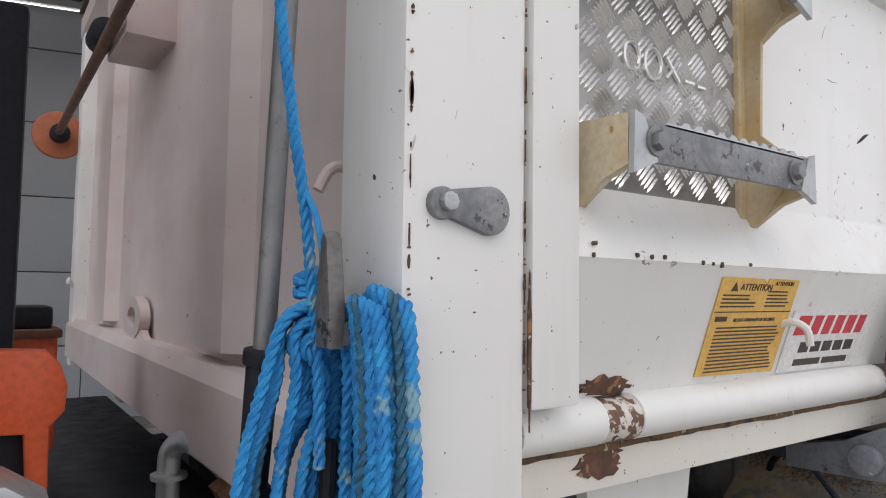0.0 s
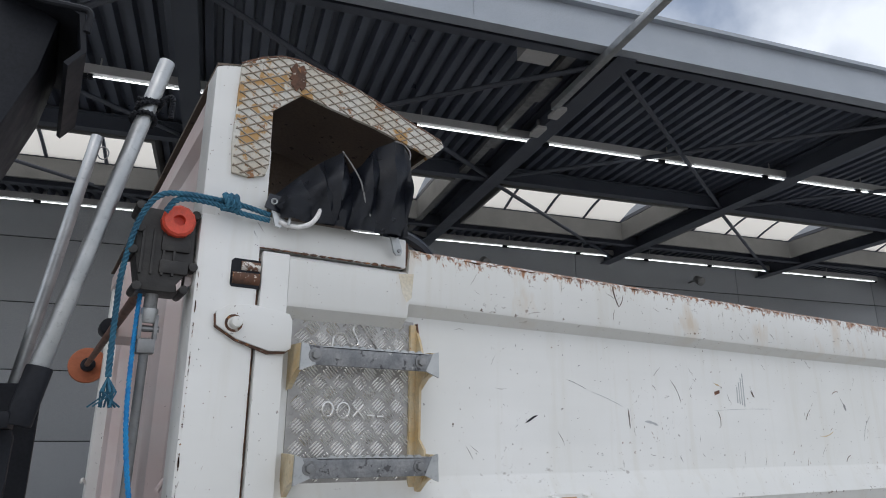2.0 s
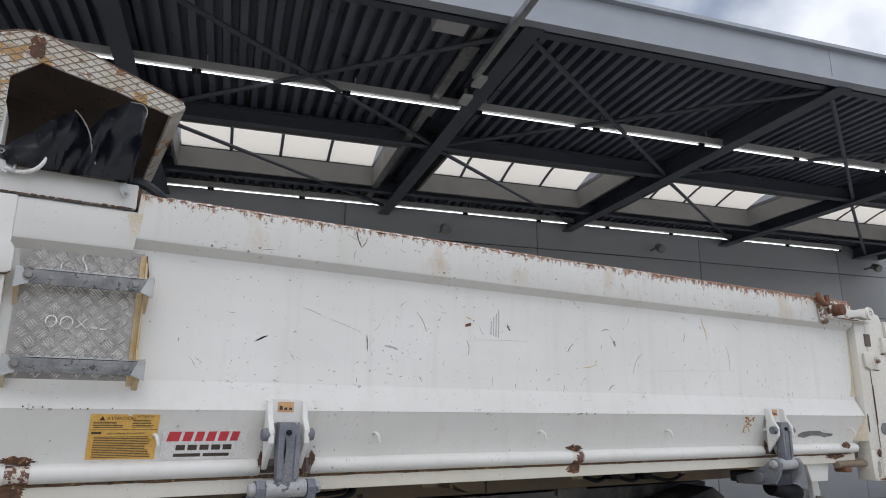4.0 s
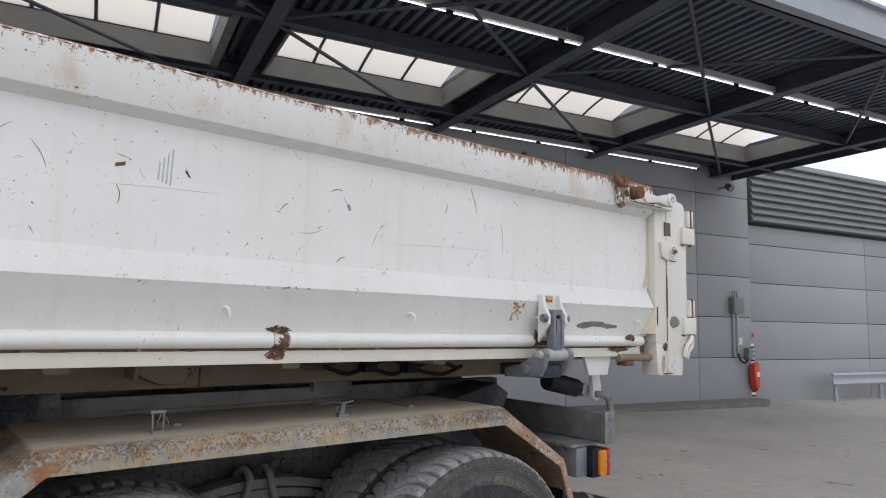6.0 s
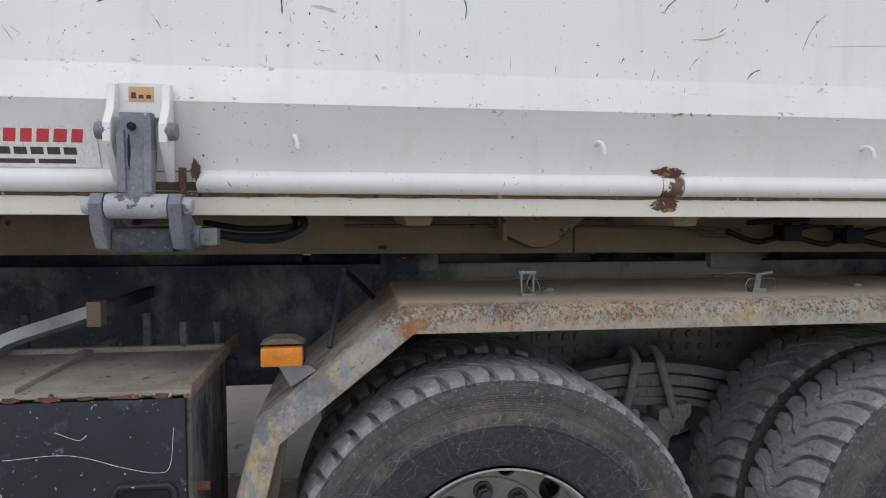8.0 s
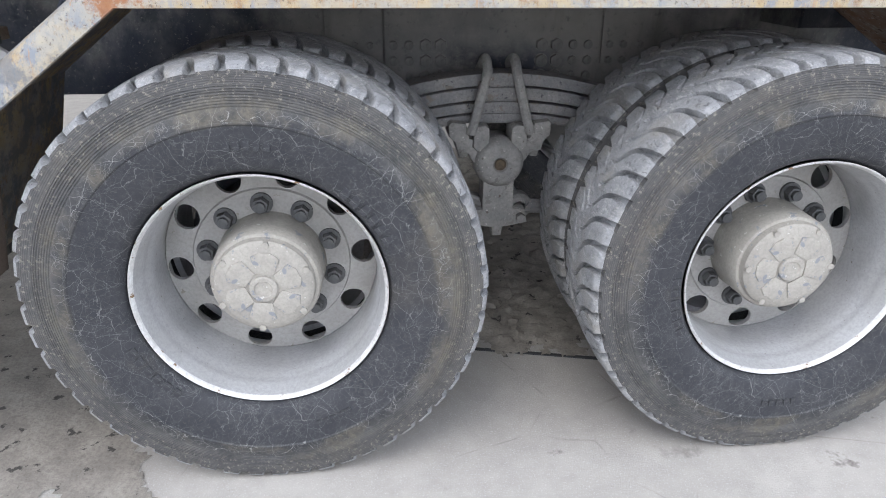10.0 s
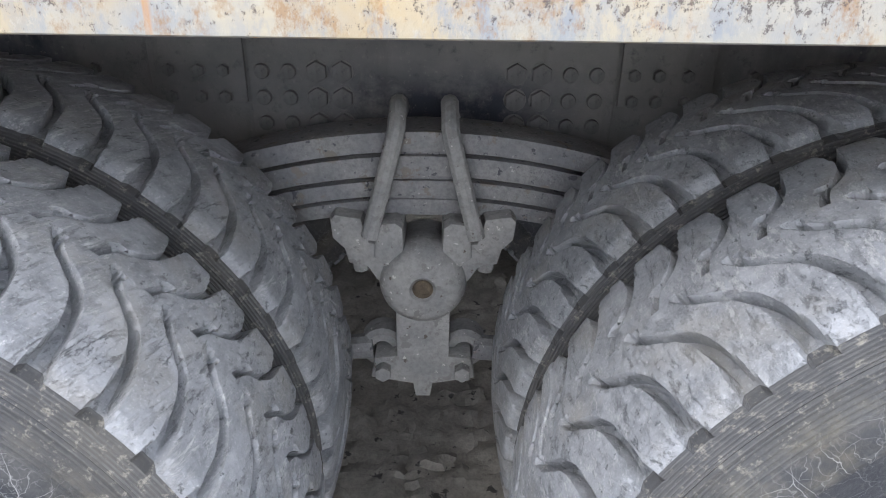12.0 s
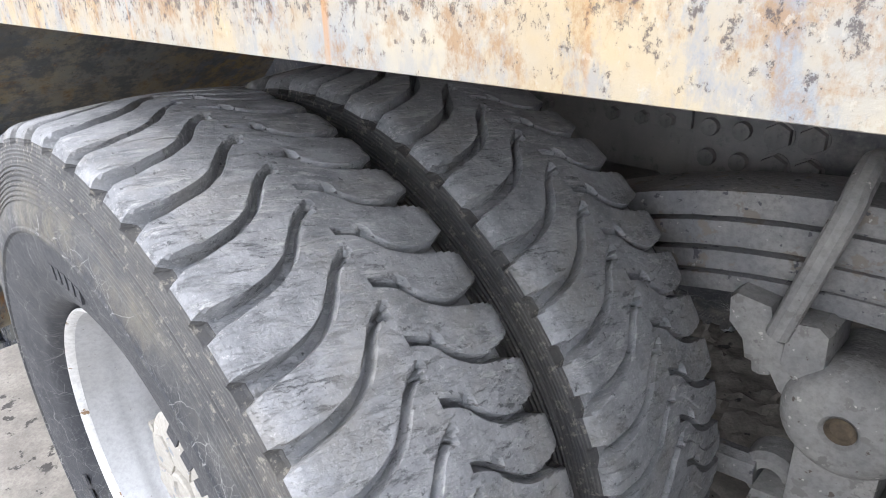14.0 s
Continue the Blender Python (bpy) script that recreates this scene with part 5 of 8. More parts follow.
# ---- fender, tool box, lamps ----
def build_fender():
    top = [(-0.7215, 0.563), (-0.7205, 0.567), (-0.7185, 0.575), (-0.712, 0.600), (-0.618, 0.978), (-0.250, 1.262), (1.548, 1.262)]
    flare = [-0.050, -0.050, -0.050, -0.050, -0.035, 0.0, 0.0]
    taper = [0.45, 0.66, 0.86, 1, 1, 1, 1]
    bm = B()
    # the sheet over the wheels with its rolled edge
    path = top
    sec = [(0.50, -0.004), (-0.040, -0.002), (-0.062, -0.005), (-0.078, -0.012), (-0.089, -0.024), (-0.094, -0.040), (-0.095, -0.074), (-0.088, -0.076), (-0.086, -0.044), (-0.072, -0.022), (-0.05, -0.014), (0.50, -0.014)]
    sec = [(y - 0.006 if y < 0.4 else y, off) for y, off in sec]
    rings = []
    for i, p in enumerate(path):
        a = (Vector(path[i]) - Vector(path[i - 1])).normalized() if i else None
        b = (Vector(path[i + 1]) - Vector(path[i])).normalized() if i + 1 < len(path) else a
        a = a or b
        d = (a + b).normalized()
        nrm = Vector((-d.y, d.x))
        k = taper[i] / max(0.5, nrm.dot(Vector((-b.y, b.x))))
        rings.append([bm.verts.new((p[0] + nrm.x * off * k, y + (flare[i] if y < 0.4 else 0), p[1] + nrm.y * off * k)) for y, off in sec])
    for r0, r1 in zip(rings, rings[1:]):
        for k in range(len(sec)):
            q = (k + 1) % len(sec)
            bm.faces.new((r0[k], r0[q], r1[q], r1[k]))
    bm.faces.new(rings[0])
    bm.faces.new(rings[-1][::-1])
    part("fender", bm, FENDER, truck, "bent steel fender with flaking cream, blue and rusty paint")
    bm = B()
    rings = []
    path = [(1.548, 1.262), (1.955, 1.000), (2.025, 0.815)]
    for i, p in enumerate(path):
        a = (Vector(path[i]) - Vector(path[i - 1])).normalized() if i else None
        b = (Vector(path[i + 1]) - Vector(path[i])).normalized() if i + 1 < len(path) else a
        a = a or b
        d = (a + b).normalized()
        nrm = Vector((-d.y, d.x))
        rings.append([bm.verts.new((p[0] + nrm.x * off, y + (0.01 if i else 0), p[1] + nrm.y * off)) for y, off in [(yy, oo * (0.8 if i else 1)) for yy, oo in sec]])
    for r0, r1 in zip(rings, rings[1:]):
        for k in range(len(sec)):
            q = (k + 1) % len(sec)
            bm.faces.new((r0[k], r0[q], r1[q], r1[k]))
    bm.faces.new(rings[0])
    bm.faces.new(rings[-1][::-1])
    part("rear_fender", bm, FENDER_RUST, truck, "rusty sloping rear end of the fender")
    part("mud_flap", slab(B(), [(1.96, 0.40), (2.005, 0.83), (2.02, 0.83), (1.985, 0.40)], "y", -0.02, 0.60), BLACK, truck)
    part("inner_flap", slab(B(), [(-0.628, 0.60), (-0.560, 0.95), (-0.535, 0.95), (-0.592, 0.60)], "y", -0.10, -0.05), HOODDARK, truck)
    bm = box(B(), 0.086, 0.124, 0.035, 0.065, 1.258, 1.268)
    for dx in (-0.017, 0.017):
        box(bm, 0.104 + dx - 0.0025, 0.104 + dx + 0.0025, 0.046, 0.054, 1.264, 1.322)
    box(bm, 0.080, 0.128, 0.044, 0.056, 1.320, 1.330, 0.002)
    clip = part("wire_clip", bm, STEEL_DARK, truck, "bent metal clip with loose wire on the fender")
    for a, m_, b in (((0.112, 1.320), (0.100, 1.292), (0.122, 1.268)), ((0.116, 1.318), (0.132, 1.295), (0.140, 1.266))):
        part("loose_wire", sweep(B(), smooth_line([(a[0], 0.042, a[1]), (m_[0], 0.036, m_[1]), (b[0], 0.040, b[1])], 6), 0.0014, 5), STEEL_DARK, clip)
    bm = box(B(), 0.770, 0.812, 0.035, 0.065, 1.258, 1.272)
    slab(bm, [(0.778, 1.266), (0.798, 1.266), (0.802, 1.312), (0.786, 1.308)], "y", 0.046, 0.054)
    sweep(bm, [(0.788, 0.05, 1.310), (0.835, 0.045, 1.318)], 0.005, 6)
    clip = part("wire_clip", bm, STEEL_DARK, truck, "bent metal clip with loose wire on the fender")
    for a, m_, b in (((0.80, 1.305), (0.75, 1.318), (0.688, 1.314)), ((0.80, 1.300), (0.835, 1.298), (0.842, 1.268)), ((0.79, 1.290), (0.76, 1.300), (0.748, 1.280))):
        part("loose_wire", sweep(B(), smooth_line([(a[0], 0.042, a[1]), (m_[0], 0.036, m_[1]), (b[0], 0.040, b[1])], 6), 0.0014, 5), STEEL_DARK, clip)
    for x in (0.2, 1.2):
        part("fender_stay", sweep(B(), smooth_line([(x, 0.15, 1.25), (x, 0.5, 1.24), (x, RAIL_Y, 1.20)]), 0.02, 8), CHASSIS, truck)
    part("fender_strut", sweep(B(), [(-0.44, 0.10, 1.12), (-0.40, 0.30, 1.32)], 0.008, 8), CHASSIS, truck)
    part("hose", sweep(B(), smooth_line([(-0.40, 0.30, 1.32), (-0.33, 0.40, 1.24), (-0.26, 0.45, 1.16)]), 0.009, 8), BLACK, truck)


build_fender()


def build_marker():
    lamp = part("marker_lamp", box(B(), -0.578, -0.472, -0.075, -0.03, 1.118, 1.178, 0.006), BLACK, truck, "amber side marker lamp")
    part("lens", box(B(), -0.576, -0.474, -0.112, -0.072, 1.122, 1.170, 0.007), AMBER, lamp, "amber ribbed lens")
    bm = B()
    for k in range(4):
        box(bm, -0.545 + 0.011 * k, -0.538 + 0.011 * k, -0.1145, -0.111, 1.142, 1.150)
    box(bm, -0.550, -0.500, -0.1135, -0.111, 1.135, 1.138)
    part("lens_marks", bm, AMBER, lamp)
    part("hood", slab(B(), [(-0.578, 1.176), (-0.55, 1.190), (-0.50, 1.190), (-0.472, 1.176)], "y", -0.10, -0.03), HOODDARK, lamp)
    for o in (lamp, *lamp.children):
        o.data.transform(Matrix.Translation((-0.024, 0.022, -0.010)))
    part("lamp_bracket", slab(B(), [(-0.560, 1.108), (-0.530, 1.055), (-0.465, 1.095), (-0.484, 1.108)], "y", -0.06, -0.045), STEEL_DARK, truck)


build_marker()


def build_toolbox():
    root = thing("tool_box", "scratched dark navy steel tool box under the truck", "tool box")
    x0, x1 = -1.52, -0.755
    front = -0.122
    bm = box(B(), x0, x1, front, 0.32, 0.505, 1.065, 0.006)
    part("body", bm, TOOLBOX_SIDE, root, "worn blue grey box side")
    door = part("door", box(B(), x0 + 0.01, x1 - 0.008, front - 0.022, front - 0.001, 0.510, 1.060, 0.008), TOOLBOX, root, "scratched black navy door")
    ring = [(-0.912, 0.718), (-0.800, 0.718), (-0.790, 0.730), (-0.790, 0.845), (-0.800, 0.857), (-0.912, 0.857), (-0.922, 0.845), (-0.922, 0.818), (-0.938, 0.806), (-0.938, 0.782), (-0.922, 0.770), (-0.922, 0.730)]
    part("handle_recess", slab(B(), [(-0.856 + (x + 0.856) * 0.84, 0.787 + (z - 0.787) * 0.84) for x, z in ring], "y", front - 0.0245, front - 0.021), BLACK, door)
    part("handle_frame", sweep(B(), [(x, front - 0.026, z) for x, z in ring + ring[:1]], 0.0075, 8), TOOLBOX, door)
    part("handle_bar", box(B(), -0.895, -0.815, front - 0.032, front - 0.022, 0.752, 0.778, 0.004), TOOLBOX, door)
    for line in ([(-1.16, 0.93), (-1.02, 0.935), (-0.90, 0.90), (-0.83, 0.885), (-0.80, 0.90), (-0.79, 0.99)], [(-1.30, 0.80), (-1.24, 0.86), (-1.20, 0.93)], [(-0.84, 0.56), (-0.82, 0.62), (-0.825, 0.70)], [(-1.05, 0.99), (-1.00, 0.97), (-0.98, 0.98)]):
        part("scratch", sweep(B(), smooth_line([(x, front - 0.0222, z) for x, z in line], 6), 0.0006, 4), PALE, door)
    part("lock", rod(B(), (-0.915, front - 0.022, 0.795), (-0.915, front - 0.036, 0.795), 0.013, 0.012, 16, 0.002), GALV, door, "small steel lock barrel")
    part("latch_knob", rod(B(), (-0.845, front - 0.022, 0.795), (-0.845, front - 0.034, 0.795), 0.009, seg=12), BLACK, door)
    lid = part("lid", box(B(), x0 - 0.01, x1 + 0.005, front - 0.026, 0.33, 1.068, 1.080, 0.003), LID, root, "dusty rust edged lid")
    rnd = random.Random(14)
    for k in range(9):
        x = x0 + 0.05 + 0.082 * k
        part("rust_flake", slab(B(), torn(x, 1.0675, rnd.uniform(0.02, 0.05), rnd.uniform(0.004, 0.009), 60 + k, 16), "y", front - 0.0275, front - 0.0245), RUST_TORN, lid)
    part("lid_rib", box(B(), x1 - 0.012, x1 + 0.008, front - 0.024, 0.53, 1.058, 1.092, 0.004), LID_EDGE, lid)
    part("lid_rib", box(B(), -1.16, -1.13, front - 0.02, 0.53, 1.076, 1.092, 0.004), LID, lid)
    part("lid_rear", box(B(), -1.50, x1, 0.31, 0.335, 1.066, 1.095, 0.004), LID, lid)
    part("bolt", rod(B(), (x1, front + 0.05, 0.82), (x1 + 0.03, front + 0.05, 0.82), 0.012, seg=6), RUST, root)
    for x in (-1.36, -1.01, -0.90, -0.80):
        part("hanger", rod(B(), (x, 0.42, 1.02), (x, 0.42, 1.15 + 0.03 * (x < -1.0)), 0.013, seg=10), CHASSIS, root)
    part("hanger_bar", box(B(), -1.46, -0.74, 0.405, 0.435, 1.00, 1.03, 0.004), CHASSIS, root)
    part("worn_edge", box(B(), x0 + 0.02, x1 - 0.01, front - 0.0245, front - 0.021, 0.510, 0.524, 0.002), GREYED, door, "pale rusty lower edge")
    part("bottom_flange", box(B(), x0, x1 - 0.005, front - 0.03, front + 0.03, 0.493, 0.505), TOOLBOX_SIDE, root)


build_toolbox()


def build_side_guard():
    root = thing("side_guard", "pale grey square side guard bar before the tool box", "guard rail")
    line = [(-1.115, 0.28, 1.204), (-1.20, 0.28, 1.176), (-1.32, 0.28, 1.137), (-1.365, 0.28, 1.112), (-1.388, 0.28, 1.065), (-1.392, 0.28, 1.0), (-1.392, 0.28, 0.93)]
    part("bar", sweep(B(), smooth_line(line, 6), 0.025, 4), GALV, root)
    part("bar_end", box(B(), -1.125, -1.085, 0.255, 0.305, 1.165, 1.238, 0.004), SUBFRAME, root)
    part("bar_stay", box(B(), -1.115, -1.090, 0.30, RAIL_Y, 1.185, 1.225, 0.004), CHASSIS, root)


build_side_guard()


def build_rear():
    # crossbar, lamps and lock parts behind the wheels
    bar = part("rear_crossbar", slab(B(), [(2.22, 1.048), (2.22, 1.185), (2.238, 1.195), (2.245, 1.060), (2.30, 1.056), (2.30, 1.048)], "y", -0.10, 2.32, 0.002), STEEL_DARK, truck, "dull grey folded steel crossbar")
    part("end_flange", box(B(), 2.205, 2.288, -0.122, -0.098, 1.040, 1.198, 0.003), WEATHERED, bar)
    part("flange_rib", box(B(), 2.200, 2.222, -0.128, -0.120, 1.040, 1.200, 0.002), STEEL_DARK, bar)
    part("lamp_board", box(B(), 2.02, 2.27, -0.06, 0.60, 1.030, 1.044, 0.003), WEATHERED, truck)
    part("lamp_housing", box(B(), 2.06, 2.15, -0.06, 0.60, 0.885, 1.026, 0.006), ARM_STEEL, truck, "grey blue lamp housing")
    lamp = part("tail_lamp", box(B(), 2.14, 2.215, -0.095, 0.20, 0.880, 1.025, 0.008), BLACK, truck, "tail lamp with amber and red lens")
    part("amber_lens", box(B(), 2.185, 2.245, -0.110, -0.080, 0.888, 1.012, 0.012), AMBER, lamp)
    part("red_lens", box(B(), 2.240, 2.262, -0.112, 0.195, 0.884, 1.018, 0.008), RED_LENS, lamp)
    part("exhaust", sweep(B(), smooth_line([(2.05, 0.24, 0.735), (2.40, 0.20, 0.665), (2.62, 0.18, 0.610), (2.90, 0.16, 0.520), (3.20, 0.14, 0.425)]), 0.052, 18), BLACK, truck, "black exhaust pipe")
    part("exhaust_clamp", lathe(B(), [(-0.02, 0.053), (-0.018, 0.060), (0.018, 0.060), (0.02, 0.053)], 24, (0, 0, 0)), SPRING, truck).matrix_local = Matrix.Translation((2.44, 0.197, 0.655)) @ Vector((0.97, -0.1, -0.22)).to_track_quat("Y", "Z").to_matrix().to_4x4()
    part("tow_arm", slab(B(), [(1.62, 1.20), (2.05, 1.30), (2.15, 1.24), (2.10, 1.14), (1.95, 1.08), (1.62, 1.08)], "y", 0.50, 0.75, 0.01), CHASSIS, truck)
    lock = part("lock_cylinder", rod(B(), (2.02, 0.10, 1.345), (2.26, 0.10, 1.295), 0.048, seg=20, bevel=0.012), BLACK, truck)
    part("cylinder_eye", rod(B(), (2.285, 0.06, 1.288), (2.285, 0.14, 1.288), 0.034, seg=16, bevel=0.004), STEEL_DARK, lock)
    part("lock_link", slab(B(), [(2.295, 1.48), (2.345, 1.48), (2.385, 1.30), (2.378, 1.245), (2.345, 1.228), (2.315, 1.250), (2.318, 1.30)], "y", 0.035, 0.060, 0.004), WHITE, truck, "white lock link")
    part("drop_pipe", sweep(B(), smooth_line([(2.33, 0.03, 1.268), (2.365, 0.00, 1.262), (2.392, -0.01, 1.235), (2.402, -0.01, 1.165)], 8), 0.018, 12), SPRING, truck)


build_rear()


# ---- the tipper body ----
# it leans back slightly on its frame
LEAN_BODY = Matrix.Translation((0, 0, 1.7)) @ Matrix.Rotation(0.004, 4, "Y") @ Matrix.Translation((0, 0, -1.7))
tipper = thing("tipper_body", "white scratched steel tipper body with rust along its top edge", "tipper body", at=LEAN_BODY)
FACE, SKIN, WIDE, LOWY = -0.142, -0.100, 2.22 + 0.142, -0.088


def band_y(z):
    """The lower band leans in towards its foot."""
    return FACE + 0.004 + (1.733 - z) / 0.148 * (LOWY - FACE - 0.004)


def onto_band(bm):
    """Lays marks made in the face's plane onto the leaning lower band."""
    for v in bm.verts:
        v.co.y += band_y(v.co.z) - FACE
    return bm


def build_side():
    def section(top):
        rail = 0.6 * (top - 2.407)
        return [(FACE + 0.012, top), (FACE, top - 0.010), (FACE, 2.268 + rail), (FACE + 0.004, 2.258 + rail), (SKIN, 2.232 + rail), (SKIN, 1.832), (SKIN - 0.002, 1.826), (FACE + 0.002, 1.748), (FACE, 1.740), (FACE + 0.004, 1.733), (LOWY, 1.585),
                (LOWY + 0.05, 1.585), (SKIN + 0.045, 1.75), (SKIN + 0.045, 2.30), (SKIN + 0.045, top)]
    bm = B()
    xs = [(-1.676, 2.345), (-1.356, 2.345), (-1.352, 2.409), (0.4, 2.406), (2.62, 2.418)]
    rings = [[bm.verts.new((x, y, z)) for y, z in section(top)] for x, top in xs]
    for a, b in zip(rings, rings[1:]):
        for k in range(len(a)):
            q = (k + 1) % len(a)
            bm.faces.new((a[k], a[q], b[q], b[k]))
    bm.faces.new(rings[0])
    bm.faces.new(rings[-1][::-1])
    side = part("side_panel", bm, WHITE_SIDE, tipper, "white scratched drop side with a rusty top edge")
    part("end_strip", box(B(), -1.742, -1.676, FACE - 0.002, FACE + 0.06, 1.590, 2.345, 0.005), WHITE, tipper)
    # the hinge tube along the bottom and the floor's lip under it
    for x0, x1 in ((-1.73, -1.605), (-1.545, -0.905), (-0.735, 0.415), (0.475, 1.700), (1.846, 2.56)):
        part("hinge_tube", rod(B(), (x0, -0.094, 1.560), (x1, -0.094, 1.560), 0.027, seg=20, bevel=0.002), WHITE, side)
    for x0, x1 in ((-1.605, -1.545), (0.418, 0.472)):
        part("rusty_hinge", rod(B(), (x0, -0.094, 1.558), (x1, -0.094, 1.558), 0.0248, seg=24), CHIPPED, side, "chipped rusty hinge knuckle")
        part("rust_patch", onto_band(slab(B(), torn(x0 + 0.022, 1.597, 0.050, 0.014, 3), "y", FACE - 0.0012, FACE + 0.002)), RUST_TORN, side)
        part("rust_patch", slab(B(), torn(x0 + 0.018, 1.512, 0.046, 0.020, 8), "y", -0.0915, -0.089), RUST_TORN, side)
    for x in (-0.905, -0.735, 1.700, 1.846):
        part("rust_patch", slab(B(), torn(x, 1.585, 0.012, 0.030, 5), "y", -0.1225, -0.119), RUST_TORN, side)
    part("floor_lip", box(B(), -1.86, 2.56, -0.090, -0.02, 1.480, 1.538, 0.004), WHITE_LIP, tipper, "yellowed white lip of the floor")
    low = [(-1.72 + 0.02 * k, 1.5245 + 0.0035 * noise.noise((k * 0.21, 3.0, 0.0)) + 0.002 * noise.noise((k * 1.3, 1.0, 0.0))) for k in range(213)]
    part("rust_line", slab(B(), low + [(2.52, 1.5365), (-1.72, 1.5365)], "y", -0.0925, -0.085), RUST_LINE, tipper, "dark rust along the joint under the hinge tube")
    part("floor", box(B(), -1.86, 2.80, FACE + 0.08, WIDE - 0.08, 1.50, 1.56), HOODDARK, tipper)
    far = B()
    box(far, -1.74, 2.66, WIDE - 0.06, WIDE, 1.50, 2.36)
    part("far_side", far, WHITE, tipper)
    # floor bearers: long beams and cross bearers
    for y in (0.52, 1.62):
        part("long_beam", box(B(), -1.80, 2.66, y, y + 0.10, 1.350, 1.50, 0.006), SUBFRAME, tipper, "brown dusty long beam")
    for x in (-1.5, -0.95, -0.2, 0.55, 1.25, 1.95, 2.4):
        part("cross_bearer", slab(B(), [(x - 0.05, 1.50), (x + 0.05, 1.50), (x + 0.03, 1.455), (x - 0.03, 1.455)], "y", FACE + 0.16, 0.52), SUBFRAME, tipper)
    gusset = part("floor_gusset", slab(B(), [(0.124, 1.500), (0.428, 1.500), (0.395, 1.470), (0.300, 1.390), (0.262, 1.374), (0.215, 1.374), (0.124, 1.415)], "y", 0.40, 0.515, 0.018), SUBFRAME, tipper, "brown tapered gusset under the floor")
    part("weld_plate", box(B(), 0.112, 0.128, 0.385, 0.52, 1.40, 1.50, 0.003), SUBFRAME, gusset)
    part("beam_joint", box(B(), 0.395, 0.402, 0.516, 0.53, 1.352, 1.455), RUST_DIRT, tipper)
    for k, z in enumerate((1.446, 1.468)):
        part("hydraulic_pipe", sweep(B(), smooth_line([(-0.40, 0.46, z), (0.2, 0.47, z), (0.72, 0.46, z - 0.006), (0.86, 0.45, z - 0.03), (0.98, 0.44, z - 0.034)]), 0.0055, 6), HOODDARK, tipper)
    for k, (x, z) in enumerate(((1.12, 1.425), (1.36, 1.415))):
        valve = part("valve_block", box(B(), x, x + 0.07, 0.40, 0.47, z - 0.028, z + 0.028, 0.008), BLACK, tipper, "oily black valve block")
        part("valve_cap", rod(B(), (x + 0.035, 0.435, z + 0.026), (x + 0.035, 0.435, z + 0.052), 0.014, seg=10, bevel=0.003), BLACK, valve)
    for a, m_, b in (((0.92, 1.43), (1.02, 1.395), (1.13, 1.41)), ((1.18, 1.44), (1.27, 1.455), (1.36, 1.43)), ((1.18, 1.41), (1.28, 1.385), (1.37, 1.40)), ((1.43, 1.42), (1.55, 1.44), (1.72, 1.40)), ((1.43, 1.40), (1.58, 1.375), (1.74, 1.41)), ((1.00, 1.46), (1.25, 1.475), (1.60, 1.455))):
        part("hydraulic_hose", sweep(B(), smooth_line([(a[0], 0.43, a[1]), (m_[0], 0.41, m_[1]), (b[0], 0.44, b[1])], 8), 0.010, 8), BLACK, tipper)
    part("cable_loop", sweep(B(), smooth_line([(-0.78, 0.06, 1.445), (-0.66, 0.05, 1.425), (-0.55, 0.05, 1.43), (-0.50, 0.06, 1.455), (-0.52, 0.08, 1.50)]), 0.010, 8), BLACK, tipper)
    for k, dz in enumerate((0.016, -0.014)):
        part("cable_loop", sweep(B(), smooth_line([(-0.76 + 0.02 * k, 0.08, 1.445 + dz), (-0.66, 0.07, 1.430 + dz), (-0.56, 0.07, 1.432 + dz), (-0.525 + 0.02 * k, 0.08, 1.458), (-0.54, 0.10, 1.50)]), 0.008, 8), BLACK, tipper)
    # leg plates under the floor's edge
    part("leg_plate", slab(B(), [(-1.52, 1.485), (-1.28, 1.485), (-1.33, 1.20), (-1.46, 1.20)], "y", 0.0, 0.02), WHITE, tipper)
    part("leg_plate", slab(B(), [(2.125, 1.485), (2.345, 1.485), (2.315, 1.385), (2.165, 1.385)], "y", -0.06, -0.04, 0.003), WHITE, tipper)
    # small hooks on the lower band
    bm = sweep(B(), smooth_line([(0.0, 0.0, 0.012), (0.0, -0.020, 0.016), (0.006, -0.034, 0.006), (0.010, -0.036, -0.016)], 6), 0.0055, 8)
    hook = finish(bm, "side_hook", WHITE)
    for x in (-1.235, -0.508, 0.236, 0.975, 1.700, 2.475):
        ob = new("side_hook", hook)
        ob.parent, ob.location = side, (x, band_y(1.660), 1.650)
    # bare dark streak of missing paint near the tail
    part("bare_patch", onto_band(slab(B(), [(2.01, 1.640), (2.05, 1.652), (2.11, 1.657), (2.20, 1.658), (2.235, 1.648), (2.335, 1.640), (2.335, 1.629), (2.25, 1.622), (2.21, 1.630), (2.14, 1.632), (2.10, 1.627), (2.07, 1.620), (2.01, 1.628)], "y", FACE - 0.0008, FACE + 0.001)), STEEL_DARK, side)
    bm = B()
    rnd = random.Random(4)
    for k in range(46):
        x, z = 1.56 + rnd.gauss(0, 0.020), min(1.726, 1.705 + rnd.gauss(0, 0.022))
        s = rnd.uniform(0.002, 0.0075)
        slab(bm, [(x + s * math.cos(a * 1.05) * rnd.uniform(0.5, 1.2), z + s * math.sin(a * 1.05) * rnd.uniform(0.5, 1.2)) for a in range(6)], "y", FACE - 0.0006, FACE + 0.0008)
    tagged(part("rust_stain", onto_band(bm), STAIN, side), kind="stuff")
